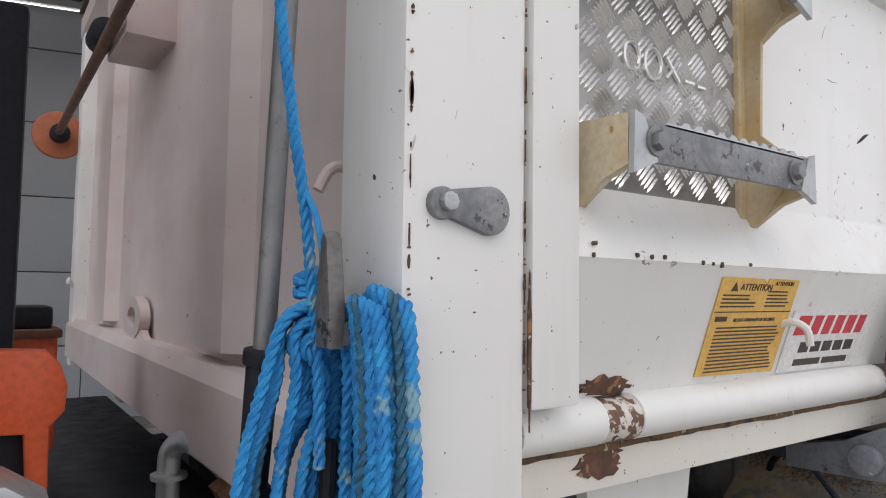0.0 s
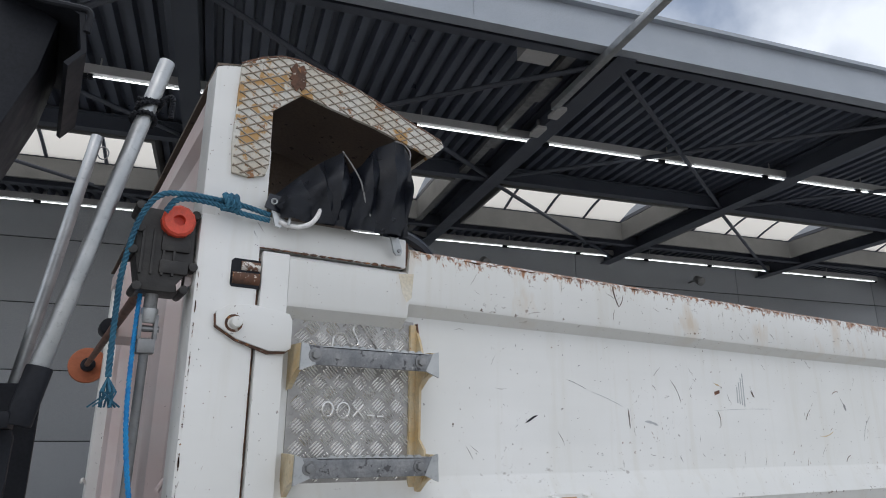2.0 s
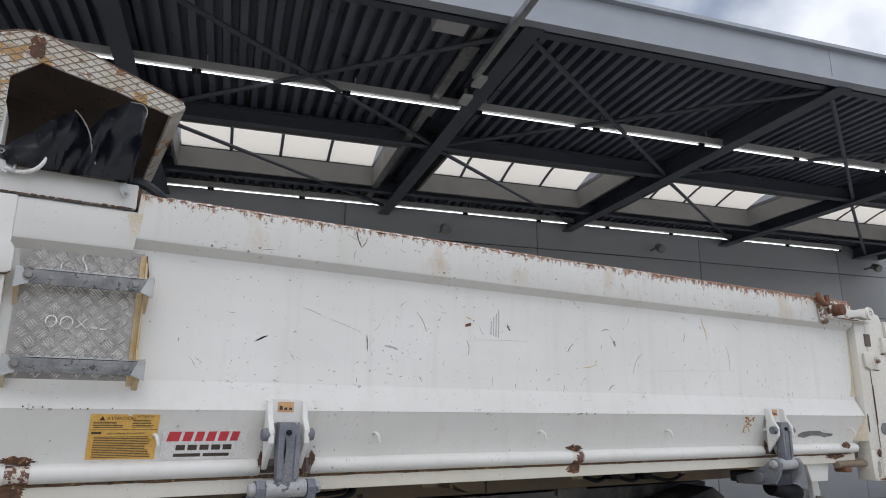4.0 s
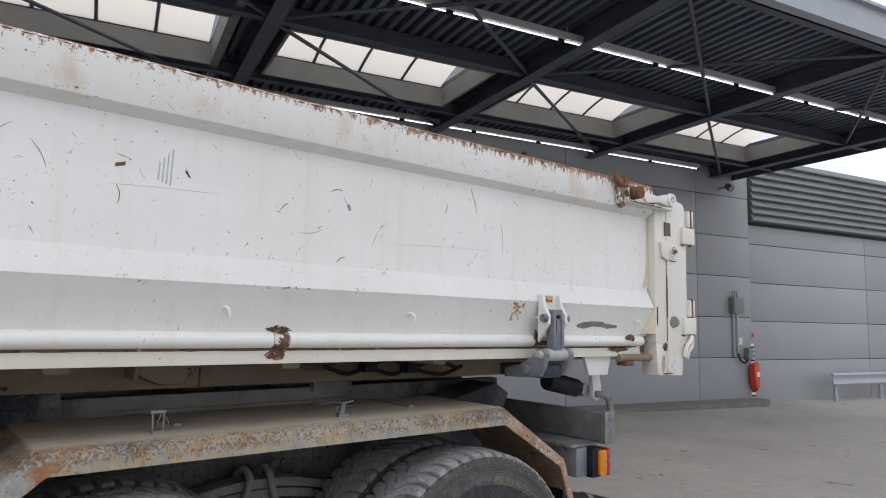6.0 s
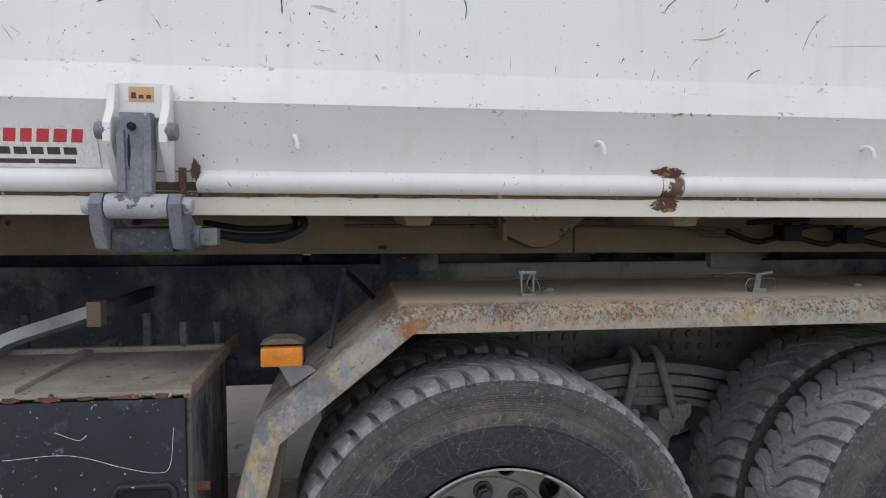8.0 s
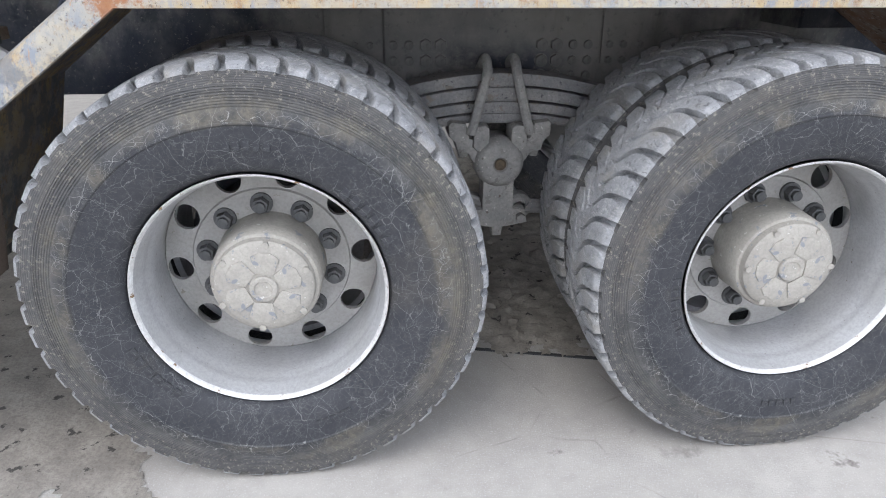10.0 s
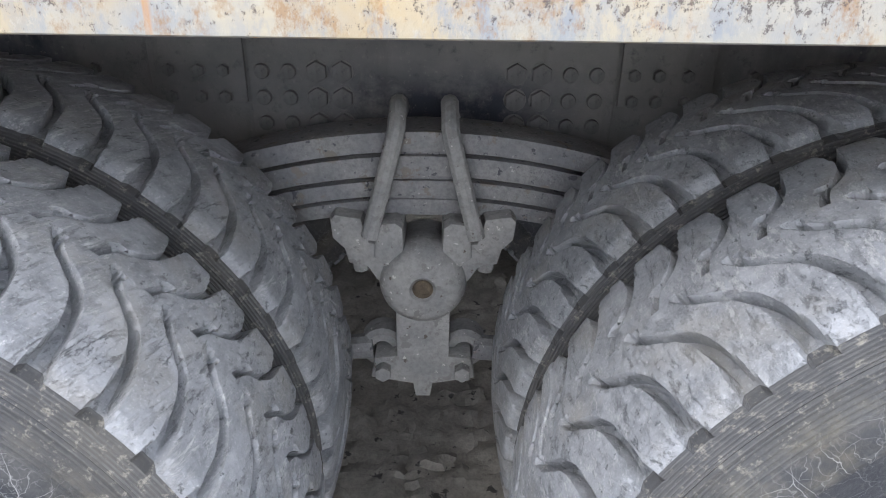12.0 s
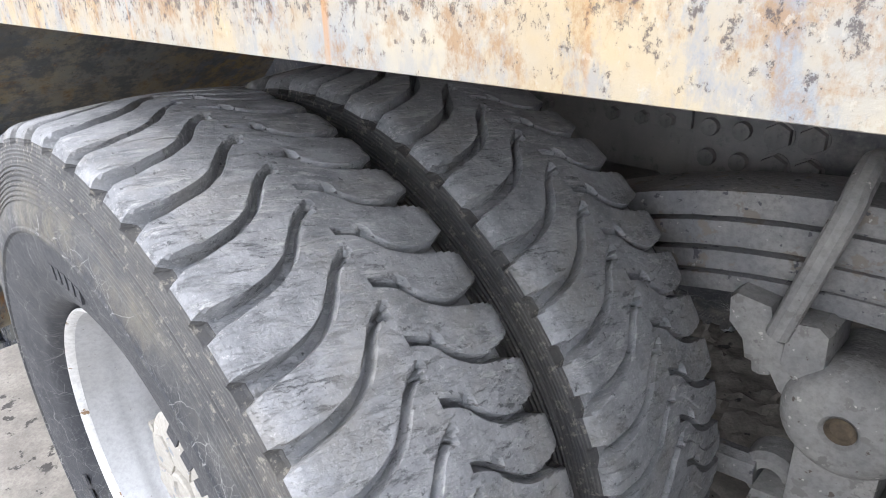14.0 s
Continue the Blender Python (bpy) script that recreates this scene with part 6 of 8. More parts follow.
    for x, z, s in ((-1.655, 1.742, 0.004), (-1.652, 1.755, 0.003), (-1.585, 1.745, 0.0045), (-1.560, 1.744, 0.0035), (-1.537, 1.744, 0.004), (-1.463, 1.741, 0.004), (-1.443, 1.740, 0.003), (-1.424, 1.740, 0.0045), (-1.36, 1.742, 0.003)):
        part("paint_chip", slab(B(), [(x + s * math.cos(a * 1.05) * rnd.uniform(0.4, 0.7), z + s * math.sin(a * 1.05) * rnd.uniform(0.5, 1.0)) for a in range(6)], "y", FACE - 0.002, FACE + 0.004), RUST_DARK, side)
    # scuffs that stand out: four grey strokes, a tan scratch, a black arc
    for k in range(4):
        x = 0.008 + 0.0125 * k
        part("grey_stroke", slab(B(), [(x, 2.05 - 0.004 * k), (x + 0.006, 2.05 - 0.004 * k), (x + 0.008, 2.105 + 0.016 * k), (x + 0.004, 2.108 + 0.016 * k)], "y", SKIN - 0.0006, SKIN + 0.001), GALV, side)
    part("tan_scratch", slab(B(), [(-0.113, 2.116), (-0.09, 2.110), (-0.076, 2.104), (-0.10, 2.107)], "y", SKIN - 0.0006, SKIN + 0.001), CREAM, side)
    part("tan_scratch", slab(B(), [(-0.113, 2.072), (-0.085, 2.080), (-0.085, 2.092), (-0.113, 2.084)], "y", SKIN - 0.0006, SKIN + 0.001), RUST, side)

    def scratch(name, x0, z0, x1, z1, wide, bow, material, y=SKIN):
        """A thin bowed mark between two places on the side."""
        d = Vector((x1 - x0, z1 - z0))
        nrm = Vector((-d.y, d.x)).normalized()
        line = [Vector((x0, z0)) + d * u + nrm * bow * math.sin(math.pi * u) for u in (0, 0.2, 0.4, 0.6, 0.8, 1)]
        half = [wide * v for v in (0.2, 0.8, 1.0, 0.6, 0.9, 0.15)]
        out = [p + nrm * h for p, h in zip(line, half)] + [p - nrm * h for p, h in reversed(list(zip(line, half)))]
        part(name, slab(B(), [tuple(p) for p in out], "y", y - 0.0007, y + 0.001), material, side)

    scratch("grey_scratch", -0.790, 2.095, -0.715, 2.070, 0.0008, 0.002, STEEL_DARK)
    scratch("dark_scratch", -0.690, 2.062, -0.565, 2.022, 0.0006, 0.002, GALV)
    scratch("dark_scratch", -0.333, 2.114, -0.290, 2.041, 0.0010, 0.006, RUST_DARK)
    scratch("dark_scratch", -0.107, 2.021, -0.099, 1.961, 0.0014, 0.008, RUST_DARK)
    scratch("grey_scratch", -0.133, 2.019, 0.21, 2.033, 0.0007, 0.003, GALV)
    scratch("dark_spot", 0.692, 2.066, 0.703, 2.040, 0.0075, 0.0, STEEL_DARK)
    scratch("tan_scratch", 0.495, 1.938, 0.590, 1.957, 0.0022, -0.008, CREAM)
    scratch("tan_scratch", 1.306, 2.215, 1.330, 2.150, 0.0035, 0.0, CREAM)
    scratch("tan_scratch", 1.330, 2.170, 1.340, 2.105, 0.0030, 0.0, CREAM)
    scratch("tan_scratch", 0.619, 2.102, 0.668, 2.112, 0.0018, 0.006, RUST)
    scratch("grey_scratch", 0.806, 1.919, 0.876, 2.02, 0.0008, 0.012, STEEL_DARK)
    scratch("dark_scratch", 0.651, 1.840, 0.689, 1.866, 0.0016, 0.006, RUST_DARK)
    scratch("grey_smudge", -0.470, 1.978, -0.410, 1.966, 0.0045, 0.003, GALV)
    scratch("dark_scratch", -0.541, 2.015, -0.537, 1.955, 0.0022, 0.001, RUST_DARK)
    scratch("dark_scratch", 1.172, 2.134, 1.164, 2.088, 0.0016, 0.004, RUST_DARK)
    scratch("dark_scratch", 0.092, 2.095, 0.107, 2.072, 0.0042, 0.0, RUST_DARK)
    scratch("grey_scratch", 1.485, 2.086, 1.500, 1.953, 0.0008, 0.008, STEEL_DARK)
    scratch("grey_scratch", 0.877, 1.933, 1.470, 1.955, 0.0005, 0.003, GALV)
    scratch("dark_scratch", 0.418, 2.002, 0.453, 2.038, 0.0015, 0.004, RUST_DARK)
    scratch("dark_scratch", -0.616, 2.396, -0.593, 2.329, 0.0028, -0.004, RUST_DARK, FACE)
    scratch("dark_scratch", -0.593, 2.329, -0.571, 2.369, 0.0016, -0.004, RUST_DARK, FACE)
    arc = [(-0.950 + 0.045 * i / 8, 1.966 + 0.022 * math.sin(math.pi * 0.5 * i / 8)) for i in range(9)]
    part("black_scuff", slab(B(), arc + [(x, z - 0.006 * math.sin(math.pi * i / 8) - 0.001) for i, (x, z) in reversed(list(enumerate(arc)))], "y", SKIN - 0.0006, SKIN + 0.001), BLACK, side)
    bm = B()
    rnd = random.Random(9)
    for k in range(430):
        x, z = rnd.uniform(-1.25, 2.58), rnd.uniform(1.60, 2.36)
        if 1.735 < z < 1.84 or 2.23 < z < 2.27:
            continue
        if z < 1.735:
            z = rnd.uniform(2.27, 2.38)
        y = SKIN if 1.84 < z < 2.23 else FACE
        long = rnd.random() ** 5 * 0.050 + 0.003
        ang = rnd.choice([rnd.gauss(-0.5, 0.3), rnd.gauss(1.3, 0.5), rnd.uniform(0, 3.1)])
        w = rnd.uniform(0.0003, 0.0009) if long > 0.010 else rnd.uniform(0.0007, 0.0026)
        dx, dz = math.cos(ang) * long / 2, math.sin(ang) * long / 2
        px, pz = -math.sin(ang) * w, math.cos(ang) * w
        bow = rnd.uniform(-0.12, 0.12) * long
        slab(bm, [(x - dx, z - dz), (x + px + bow * px / w, z + pz + bow * pz / w), (x + dx, z + dz), (x - px + bow * px / w, z - pz + bow * pz / w)], "y", y - 0.0004, y + 0.001)
    tagged(part("paint_chip", bm, RUST_DARK, side, "dark chips and scratches in the white paint"), kind="stuff")
    # rust along the top edge
    bm = B()
    for k in range(130):
        x = rnd.uniform(-1.34, 2.56)
        top = 2.408 + (0.0054 * (x - 0.4) if x > 0.4 else 0.0017 * (0.4 - x)) - 0.003
        w, h = rnd.uniform(0.004, 0.045), rnd.uniform(0.001, 0.006)
        top -= 0.009
        slab(bm, [(x, top), (x + w, top), (x + w * 0.8, top - h * 0.7), (x + w * 0.5, top - h), (x + w * 0.15, top - h * 0.5)], "y", FACE - 0.0005, FACE + 0.004)
    tagged(part("edge_rust", bm, RUST, side, "rust along the top edge"), kind="stuff")


RUST_DARK = plain("dark_chip", (0.075, 0.055, 0.045), (0.14, 0.085, 0.055), 9, 0.8)
build_side()


def build_headboard():
    post = part("corner_post", box(B(), -1.888, -1.748, FACE, FACE + 0.12, 1.40, 2.415, 0.010), WHITE, tipper, "white corner post with rust in its edge seam")
    rnd = random.Random(21)
    for k in range(64):
        z, s = rnd.uniform(1.56, 2.33), rnd.random() ** 4 * 0.020 + 0.0015
        part("seam_rust", slab(B(), torn(-1.8805, z, rnd.random() ** 3 * 0.0016 + 0.0005, s * 0.7, k, 14), "y", FACE - 0.0008, FACE + 0.001), RUST_TORN, post)
        part("seam_rust", slab(B(), torn(-1.7500, z + 0.03, rnd.random() ** 3 * 0.0014 + 0.0004, s * 0.7, k + 40, 12), "y", FACE - 0.0008, FACE + 0.001), RUST_TORN, post)
    part("gap_rust", box(B(), -1.747, -1.743, FACE + 0.016, FACE + 0.03, 1.56, 2.33), RUST_TORN, tipper)
    part("seam_rust", slab(B(), torn(-1.7440, 1.645, 0.0024, 0.075, 91, 26), "y", FACE - 0.0012, FACE + 0.001), RUST_TORN, post, "rust run in the post's seam")
    for k in range(16):
        x = -1.735 + 0.0235 * k
        part("beam_rust", slab(B(), torn(x, 2.3515, rnd.uniform(0.008, 0.020), rnd.uniform(0.0012, 0.0040), 120 + k, 14), "y", FACE - 0.0006, FACE + 0.004), RUST_TORN, tipper)
    part("rust_run", slab(B(), [(-1.385, 2.335), (-1.340, 2.340), (-1.345, 2.275), (-1.360, 2.262), (-1.372, 2.285)], "y", FACE - 0.0006, FACE + 0.002), RUNOFF, tipper, "yellow rust run below the beam's end")
    part("upper_beam", box(B(), -1.86, -1.362, FACE + 0.002, FACE + 0.10, 2.352, 2.432, 0.006), WHITE, tipper)
    part("beam_end", box(B(), -1.362, -1.352, FACE + 0.012, FACE + 0.09, 2.362, 2.425), RUST, tipper)
    part("post_top", slab(B(), [(-1.888, 2.41), (-1.888, 2.79), (-1.85, 2.81), (-1.80, 2.81), (-1.74, 2.60), (-1.74, 2.41)], "y", FACE + 0.004, FACE + 0.11, 0.004), WHITE, tipper)
    # front wall of the body, its shade put into the paint's colour
    part("front_sheet", box(B(), -1.822, -1.812, FACE + 0.1, WIDE - 0.1, 1.56, 2.74), WHITE_SHADED, tipper, "white ribbed front wall with pinkish shade in its colour")
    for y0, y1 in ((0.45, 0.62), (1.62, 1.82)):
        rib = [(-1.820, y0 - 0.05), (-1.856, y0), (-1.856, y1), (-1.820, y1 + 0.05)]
        part("front_rib", slab(B(), rib, "z", 1.60, 2.70), WHITE_SHADED, tipper)
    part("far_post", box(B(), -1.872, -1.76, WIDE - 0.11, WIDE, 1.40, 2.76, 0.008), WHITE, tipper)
    part("front_sill", slab(B(), [(-1.880, 1.435), (-1.880, 1.555), (-1.862, 1.580), (-1.80, 1.580), (-1.80, 1.435)], "y", FACE + 0.12, WIDE, 0.006), WHITE_SHADED, tipper, "white front sill with pinkish shade in its colour")
    part("top_beam", slab(B(), [(-1.878, 2.70), (-1.878, 2.77), (-1.80, 2.78), (-1.80, 2.66), (-1.822, 2.64)], "y", FACE + 0.11, WIDE, 0.004), WHITE_SHADED, tipper)
    part("inner_gusset", slab(B(), [(FACE + 0.11, 2.66), (FACE + 0.11, 2.42), (0.55, 2.66)], "x", -1.860, -1.825), WHITE_SHADED, tipper)
    part("lifting_eye", lathe(B(), [(-0.012, 0.030), (-0.012, 0.062), (0.012, 0.062), (0.012, 0.030)], 24, (0, 0, 0), True), WHITE_SHADED, tipper).matrix_local = pose(-1.842, 1.20, 1.628, 0, 0, 90) @ Matrix.Diagonal((1.7, 1, 0.85, 1))
    part("eye_foot", slab(B(), [(1.05, 1.575), (1.34, 1.575), (1.30, 1.600), (1.10, 1.600)], "x", -1.850, -1.834), WHITE_SHADED, tipper)
    # overhead guard: bent sheet, cheek with diamond tread
    ridge = [(-1.832, 2.812), (-1.784, 2.842), (-1.735, 2.862), (-1.687, 2.866), (-1.534, 2.832), (-1.261, 2.742)]
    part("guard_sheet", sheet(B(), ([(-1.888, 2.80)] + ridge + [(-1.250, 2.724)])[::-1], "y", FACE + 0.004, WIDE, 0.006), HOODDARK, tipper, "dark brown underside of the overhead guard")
    low = [(-1.252, 2.724), (-1.292, 2.684), (-1.467, 2.730), (-1.591, 2.752), (-1.674, 2.770), (-1.747, 2.705), (-1.746, 2.561), (-1.754, 2.530), (-1.79, 2.518), (-1.832, 2.522), (-1.838, 2.60)]
    cheek_line = ridge + low
    cheek = part("guard_cheek", slab(B(), cheek_line, "y", FACE - 0.006, FACE + 0.004), MESHPLATE, tipper, "worn diamond tread strip round the guard's edge")
    part("rust_patch", slab(B(), torn(-1.690, 2.815, 0.026, 0.046, 41), "y", FACE - 0.0100, FACE - 0.0055), RUST_TORN, cheek)
    part("edge_rust", sweep(B(), [(x, FACE - 0.003, z - 0.001) for x, z in ridge], 0.0045, 6), RUST_TORN, cheek, "rust along the guard's upper edge")
    bm = B()

    def inside(x, z):
        poly = cheek_line
        hit = False
        for (x0, z0), (x1, z1) in zip(poly, poly[1:] + poly[:1]):
            if (z0 > z) != (z1 > z) and x < x0 + (z - z0) / (z1 - z0) * (x1 - x0):
                hit = not hit
        return hit

    for slope in (0.55, -0.55):
        for k in range(-30, 60):
            c = 2.0 + k * 0.024 - slope * (-1.5)
            x, run = -1.85, None
            while x < -1.22:
                z = c + slope * (x + 1.5) + slope * (-1.5)
                if inside(x, z) and inside(x + 0.006, z + slope * 0.006):
                    run = run or (x, z)
                elif run:
                    sweep(bm, [(run[0], FACE - 0.007, run[1]), (x, FACE - 0.007, z)], 0.0018, 4)
                    run = None
                x += 0.006
    part("tread_ridge", bm, RIDGE, cheek)
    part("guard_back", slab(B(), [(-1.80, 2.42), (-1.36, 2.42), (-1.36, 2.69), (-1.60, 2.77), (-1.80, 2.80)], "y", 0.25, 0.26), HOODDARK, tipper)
    part("guard_rear_lip", sheet(B(), [(-1.292, 2.686), (-1.250, 2.724)], "y", FACE + 0.005, WIDE, 0.008), MESHPLATE, tipper)
    # pivot plate with its pin, the small oval plate and the square hole
    pp = [(x, z - 0.006) for x, z in [(-1.835, 2.165), (-1.838, 2.195), (-1.812, 2.214), (-1.755, 2.218), (-1.672, 2.205), (-1.664, 2.19), (-1.664, 2.125), (-1.675, 2.118), (-1.715, 2.116), (-1.79, 2.138)]]
    pivot = part("pivot_plate", slab(B(), pp, "y", FACE - 0.014, FACE + 0.002, 0.003), WHITE, tipper)
    part("plate_rust", slab(B(), [(x - 0.0022, z - 0.0030 - 0.0018 * (k % 3)) for k, (x, z) in enumerate(pp)], "y", FACE - 0.009, FACE + 0.001), RUST_TORN, pivot)
    part("pivot_pin", rod(B(), (-1.795, FACE - 0.014, 2.167), (-1.795, FACE - 0.036, 2.167), 0.014, 0.012, 16, 0.003), WHITE, pivot)
    part("pin_rust", lathe(B(), [(0, 0.014), (-0.001, 0.0175), (0, 0.0200)], 20, (-1.798, FACE - 0.0145, 2.166)), RUST_TORN, pivot)
    oval = []
    for k in range(14):
        a = math.radians(60 + 240 * k / 13)
        oval.append((-1.850 + 0.0145 * math.cos(a), 1.779 + 0.0145 * math.sin(a)))
    for k in range(16):
        a = math.radians(-105 + 210 * k / 15)
        oval.append((-1.797 + 0.0215 * math.cos(a), 1.776 + 0.0225 * math.sin(a)))
    ov = part("cover_plate", slab(B(), oval, "y", FACE - 0.008, FACE + 0.002, 0.002), WEATHERED, tipper, "grey oval cover plate")
    part("cover_bolt", rod(B(), (-1.848, FACE - 0.008, 1.780), (-1.848, FACE - 0.016, 1.780), 0.0085, seg=8, bevel=0.001), GALV, ov)
    # no real hole: a black plate on the post paints the recess's shade
    hole = part("latch_pocket", slab(B(), [(-1.812, 2.256), (-1.808, 2.251), (-1.745, 2.251), (-1.745, 2.318), (-1.806, 2.318), (-1.812, 2.312)], "y", FACE - 0.0012, FACE + 0.006), BLACK, tipper, "flat black plate for the shade in a rusty latch pocket")
    part("latch_bolt", rod(B(), (-1.808, FACE + 0.004, 2.272), (-1.746, FACE + 0.004, 2.273), 0.015, seg=16), RUST_TORN, hole, "rusty latch bolt")
    part("latch_bolt", rod(B(), (-1.790, FACE + 0.004, 2.302), (-1.746, FACE + 0.004, 2.302), 0.012, seg=16), CHIPPED, hole)
    part("chip_rust", slab(B(), torn(-1.732, 2.280, 0.0055, 0.024, 77, 18), "y", FACE - 0.0012, FACE + 0.001), RUST_TORN, tipper)
    part("drop_hook", sweep(B(), smooth_line([(-1.812, 0.004, 1.768), (-1.838, 0.008, 1.786), (-1.846, 0.014, 1.812), (-1.862, 0.018, 1.832), (-1.878, 0.022, 1.828), (-1.890, 0.024, 1.806)], 8), 0.0062, 10), WHITE_SHADED, tipper)
    part("far_hook", sweep(B(), smooth_line([(-1.87, 2.28, 1.70), (-1.89, 2.22, 1.73), (-1.90, 2.17, 1.715)], 6), 0.006, 8), WHITE, tipper)
    part("front_bracket", box(B(), -1.93, -1.815, 0.98, 1.23, 2.27, 2.56, 0.006), WHITE_SHADED, tipper)
    part("bracket_bearing", rod(B(), (-1.945, 1.16, 2.33), (-1.945, 1.27, 2.33), 0.034, seg=16, bevel=0.008), BLACK, tipper)


build_headboard()


def build_step_bay():
    """The checker plate bay with its two rungs."""
    x0, x1, z0, z1 = -1.648, -1.318, 1.818, 2.236
    bay = part("checker_plate", slab(B(), [(x0, z0), (x1, z0), (x1, z1 - 0.018), (x0, z1)], "y", SKIN - 0.004, SKIN + 0.003), PLATE, tipper, "bright aluminium checker plate")
    bm = B()
    size = 0.052
    rows_n = int((z1 - z0) / (size * 0.5)) + 1
    for i in range(-1, 14):
        for j in range(-1, rows_n + 2):
            cx, cz = x0 + (i + (j % 2) * 0.5) * size * 1.0, z0 + j * size * 0.5
            turn = radians(45 if (j % 2) else -45)
            for k in range(-2, 3):
                d = k * 0.0066
                mx, mz = cx - math.sin(turn) * d, cz + math.cos(turn) * d
                l = 0.0175 - 0.0015 * abs(k)
                ax, az = math.cos(turn) * l, math.sin(turn) * l
                if not (x0 + 0.004 < mx - abs(ax) and mx + abs(ax) < x1 - 0.004 and z0 + 0.004 < mz - abs(az) and mz + abs(az) < z1 - 0.022):
                    continue
                px, pz = -math.sin(turn) * 0.0025, math.cos(turn) * 0.0025
                foot = [bm.verts.new((mx + u * ax + v * px, SKIN - 0.0040, mz + u * az + v * pz)) for u, v in ((-1, -0.3), (-1, 0.3), (-0.6, 1), (0.6, 1), (1, 0.3), (1, -0.3), (0.6, -1), (-0.6, -1))]
                ridge = [bm.verts.new((mx + u * ax, SKIN - 0.0066, mz + u * az)) for u in (-0.7, 0.7)]
                for p, q in ((1, 2), (3, 4)):
                    bm.faces.new((foot[p], foot[q], ridge[p // 2]))
                bm.faces.new((foot[2], foot[3], ridge[1], ridge[0]))
                for p, q in ((5, 6), (7, 0)):
                    bm.faces.new((foot[p], foot[q], ridge[1 - (p > 5)]))
                bm.faces.new((foot[6], foot[7], ridge[0], ridge[1]))
                bm.faces.new((foot[0], foot[1], ridge[0]))
                bm.faces.new((foot[4], foot[5], ridge[1]))
    tagged(part("tread_bar", bm, PLATE_GLINT, bay, "raised short bars of the checker plate"), kind="stuff")
    # embossed maker's marks stay plain shapes
    bm = B()
    for x, z, w, h in ((-1.548, 1.988, 0.014, 0.017), (-1.508, 1.986, 0.016, 0.019)):
        sweep(bm, [(x + w * math.cos(math.tau * k / 14), SKIN - 0.005, z + h * math.sin(math.tau * k / 14)) for k in range(15)], 0.0032, 6)
    for a, b in (((-1.482, 1.972), (-1.456, 2.000)), ((-1.482, 2.000), (-1.456, 1.972)), ((-1.445, 1.976), (-1.425, 1.976)), ((-1.418, 1.974), (-1.400, 1.974))):
        sweep(bm, [(a[0], SKIN - 0.005, a[1]), (b[0], SKIN - 0.005, b[1])], 0.0032, 6)
    crest = [(-1.545, 2.125), (-1.540, 2.165), (-1.515, 2.172), (-1.495, 2.145), (-1.475, 2.150), (-1.490, 2.185), (-1.470, 2.200), (-1.440, 2.165), (-1.405, 2.120)]
    sweep(bm, smooth_line([(x, SKIN - 0.005, z) for x, z in crest], 5), 0.0030, 6)
    part("embossed_mark", bm, PLATE_GLINT, bay)
    # yellowed flanges beside the plate
    fl = [(SKIN, 2.215), (SKIN - 0.028, 2.17), (SKIN - 0.060, 2.10), (SKIN - 0.066, 2.08), (SKIN - 0.035, 2.05), (SKIN - 0.032, 1.92), (SKIN - 0.060, 1.895), (SKIN - 0.068, 1.85), (SKIN - 0.030, 1.80), (SKIN, 1.792)]
    part("bay_flange", slab(B(), fl, "x", -1.314, -1.308), CREAM, tipper, "yellowed bent flange beside the plate")
    part("bay_edge", box(B(), -1.330, -1.312, SKIN - 0.012, SKIN, 1.805, 2.21, 0.003), CREAM, tipper)
    part("flange_rust", slab(B(), [(-1.3115, 2.214), (-1.300, 2.150), (-1.304, 2.060), (-1.312, 2.045)], "y", SKIN - 0.016, SKIN - 0.001), RUST, tipper)
    for zc in (2.104, 1.858):
        rung = part("step_rung", box(B(), -1.645, -1.290, -0.192, -0.185, zc - 0.022, zc + 0.022, 0.002), WEATHERED, tipper, "weathered galvanised step rung with a toothed top")
        bm = B()
        for k in range(11):
            x = -1.575 + 0.022 * k
            slab(bm, [(x, zc + 0.022), (x + 0.006, zc + 0.0265), (x + 0.013, zc + 0.0265), (x + 0.019, zc + 0.022)], "y", -0.192, -0.176)
        box(bm, -1.60, -1.32, -0.192, -0.165, zc + 0.018, zc + 0.022)
        part("teeth", bm, GALV, rung)
        for x, s in ((-1.645, -1), (-1.298, 1)):
            part("flared_end", slab(B(), [(x + 0.010 * -s, zc + 0.022), (x + 0.006 * s, zc + 0.028), (x + 0.008 * s, zc - 0.036), (x + 0.03 * -s, zc - 0.021)], "y", -0.193, -0.186), GALV, rung)
        for x in (-1.618, -1.343):
            part("rung_bolt", rod(B(), (x, -0.192, zc), (x, -0.203, zc), 0.0115, 0.010, 6, 0.002), STEEL_DARK, rung)
            part("rung_washer", rod(B(), (x, -0.192, zc), (x, -0.195, zc), 0.016, seg=16), STEEL_DARK, rung)
        for x in (-1.652, -1.31):
            arm = [(SKIN, zc + 0.03), (-0.185, zc + 0.026), (-0.185, zc - 0.026), (-0.155, zc - 0.036), (SKIN, zc - 0.075)]
            part("rung_arm", slab(B(), arm, "x", x, x + 0.012), CREAM, tipper, "yellowed rung bracket")


build_step_bay()


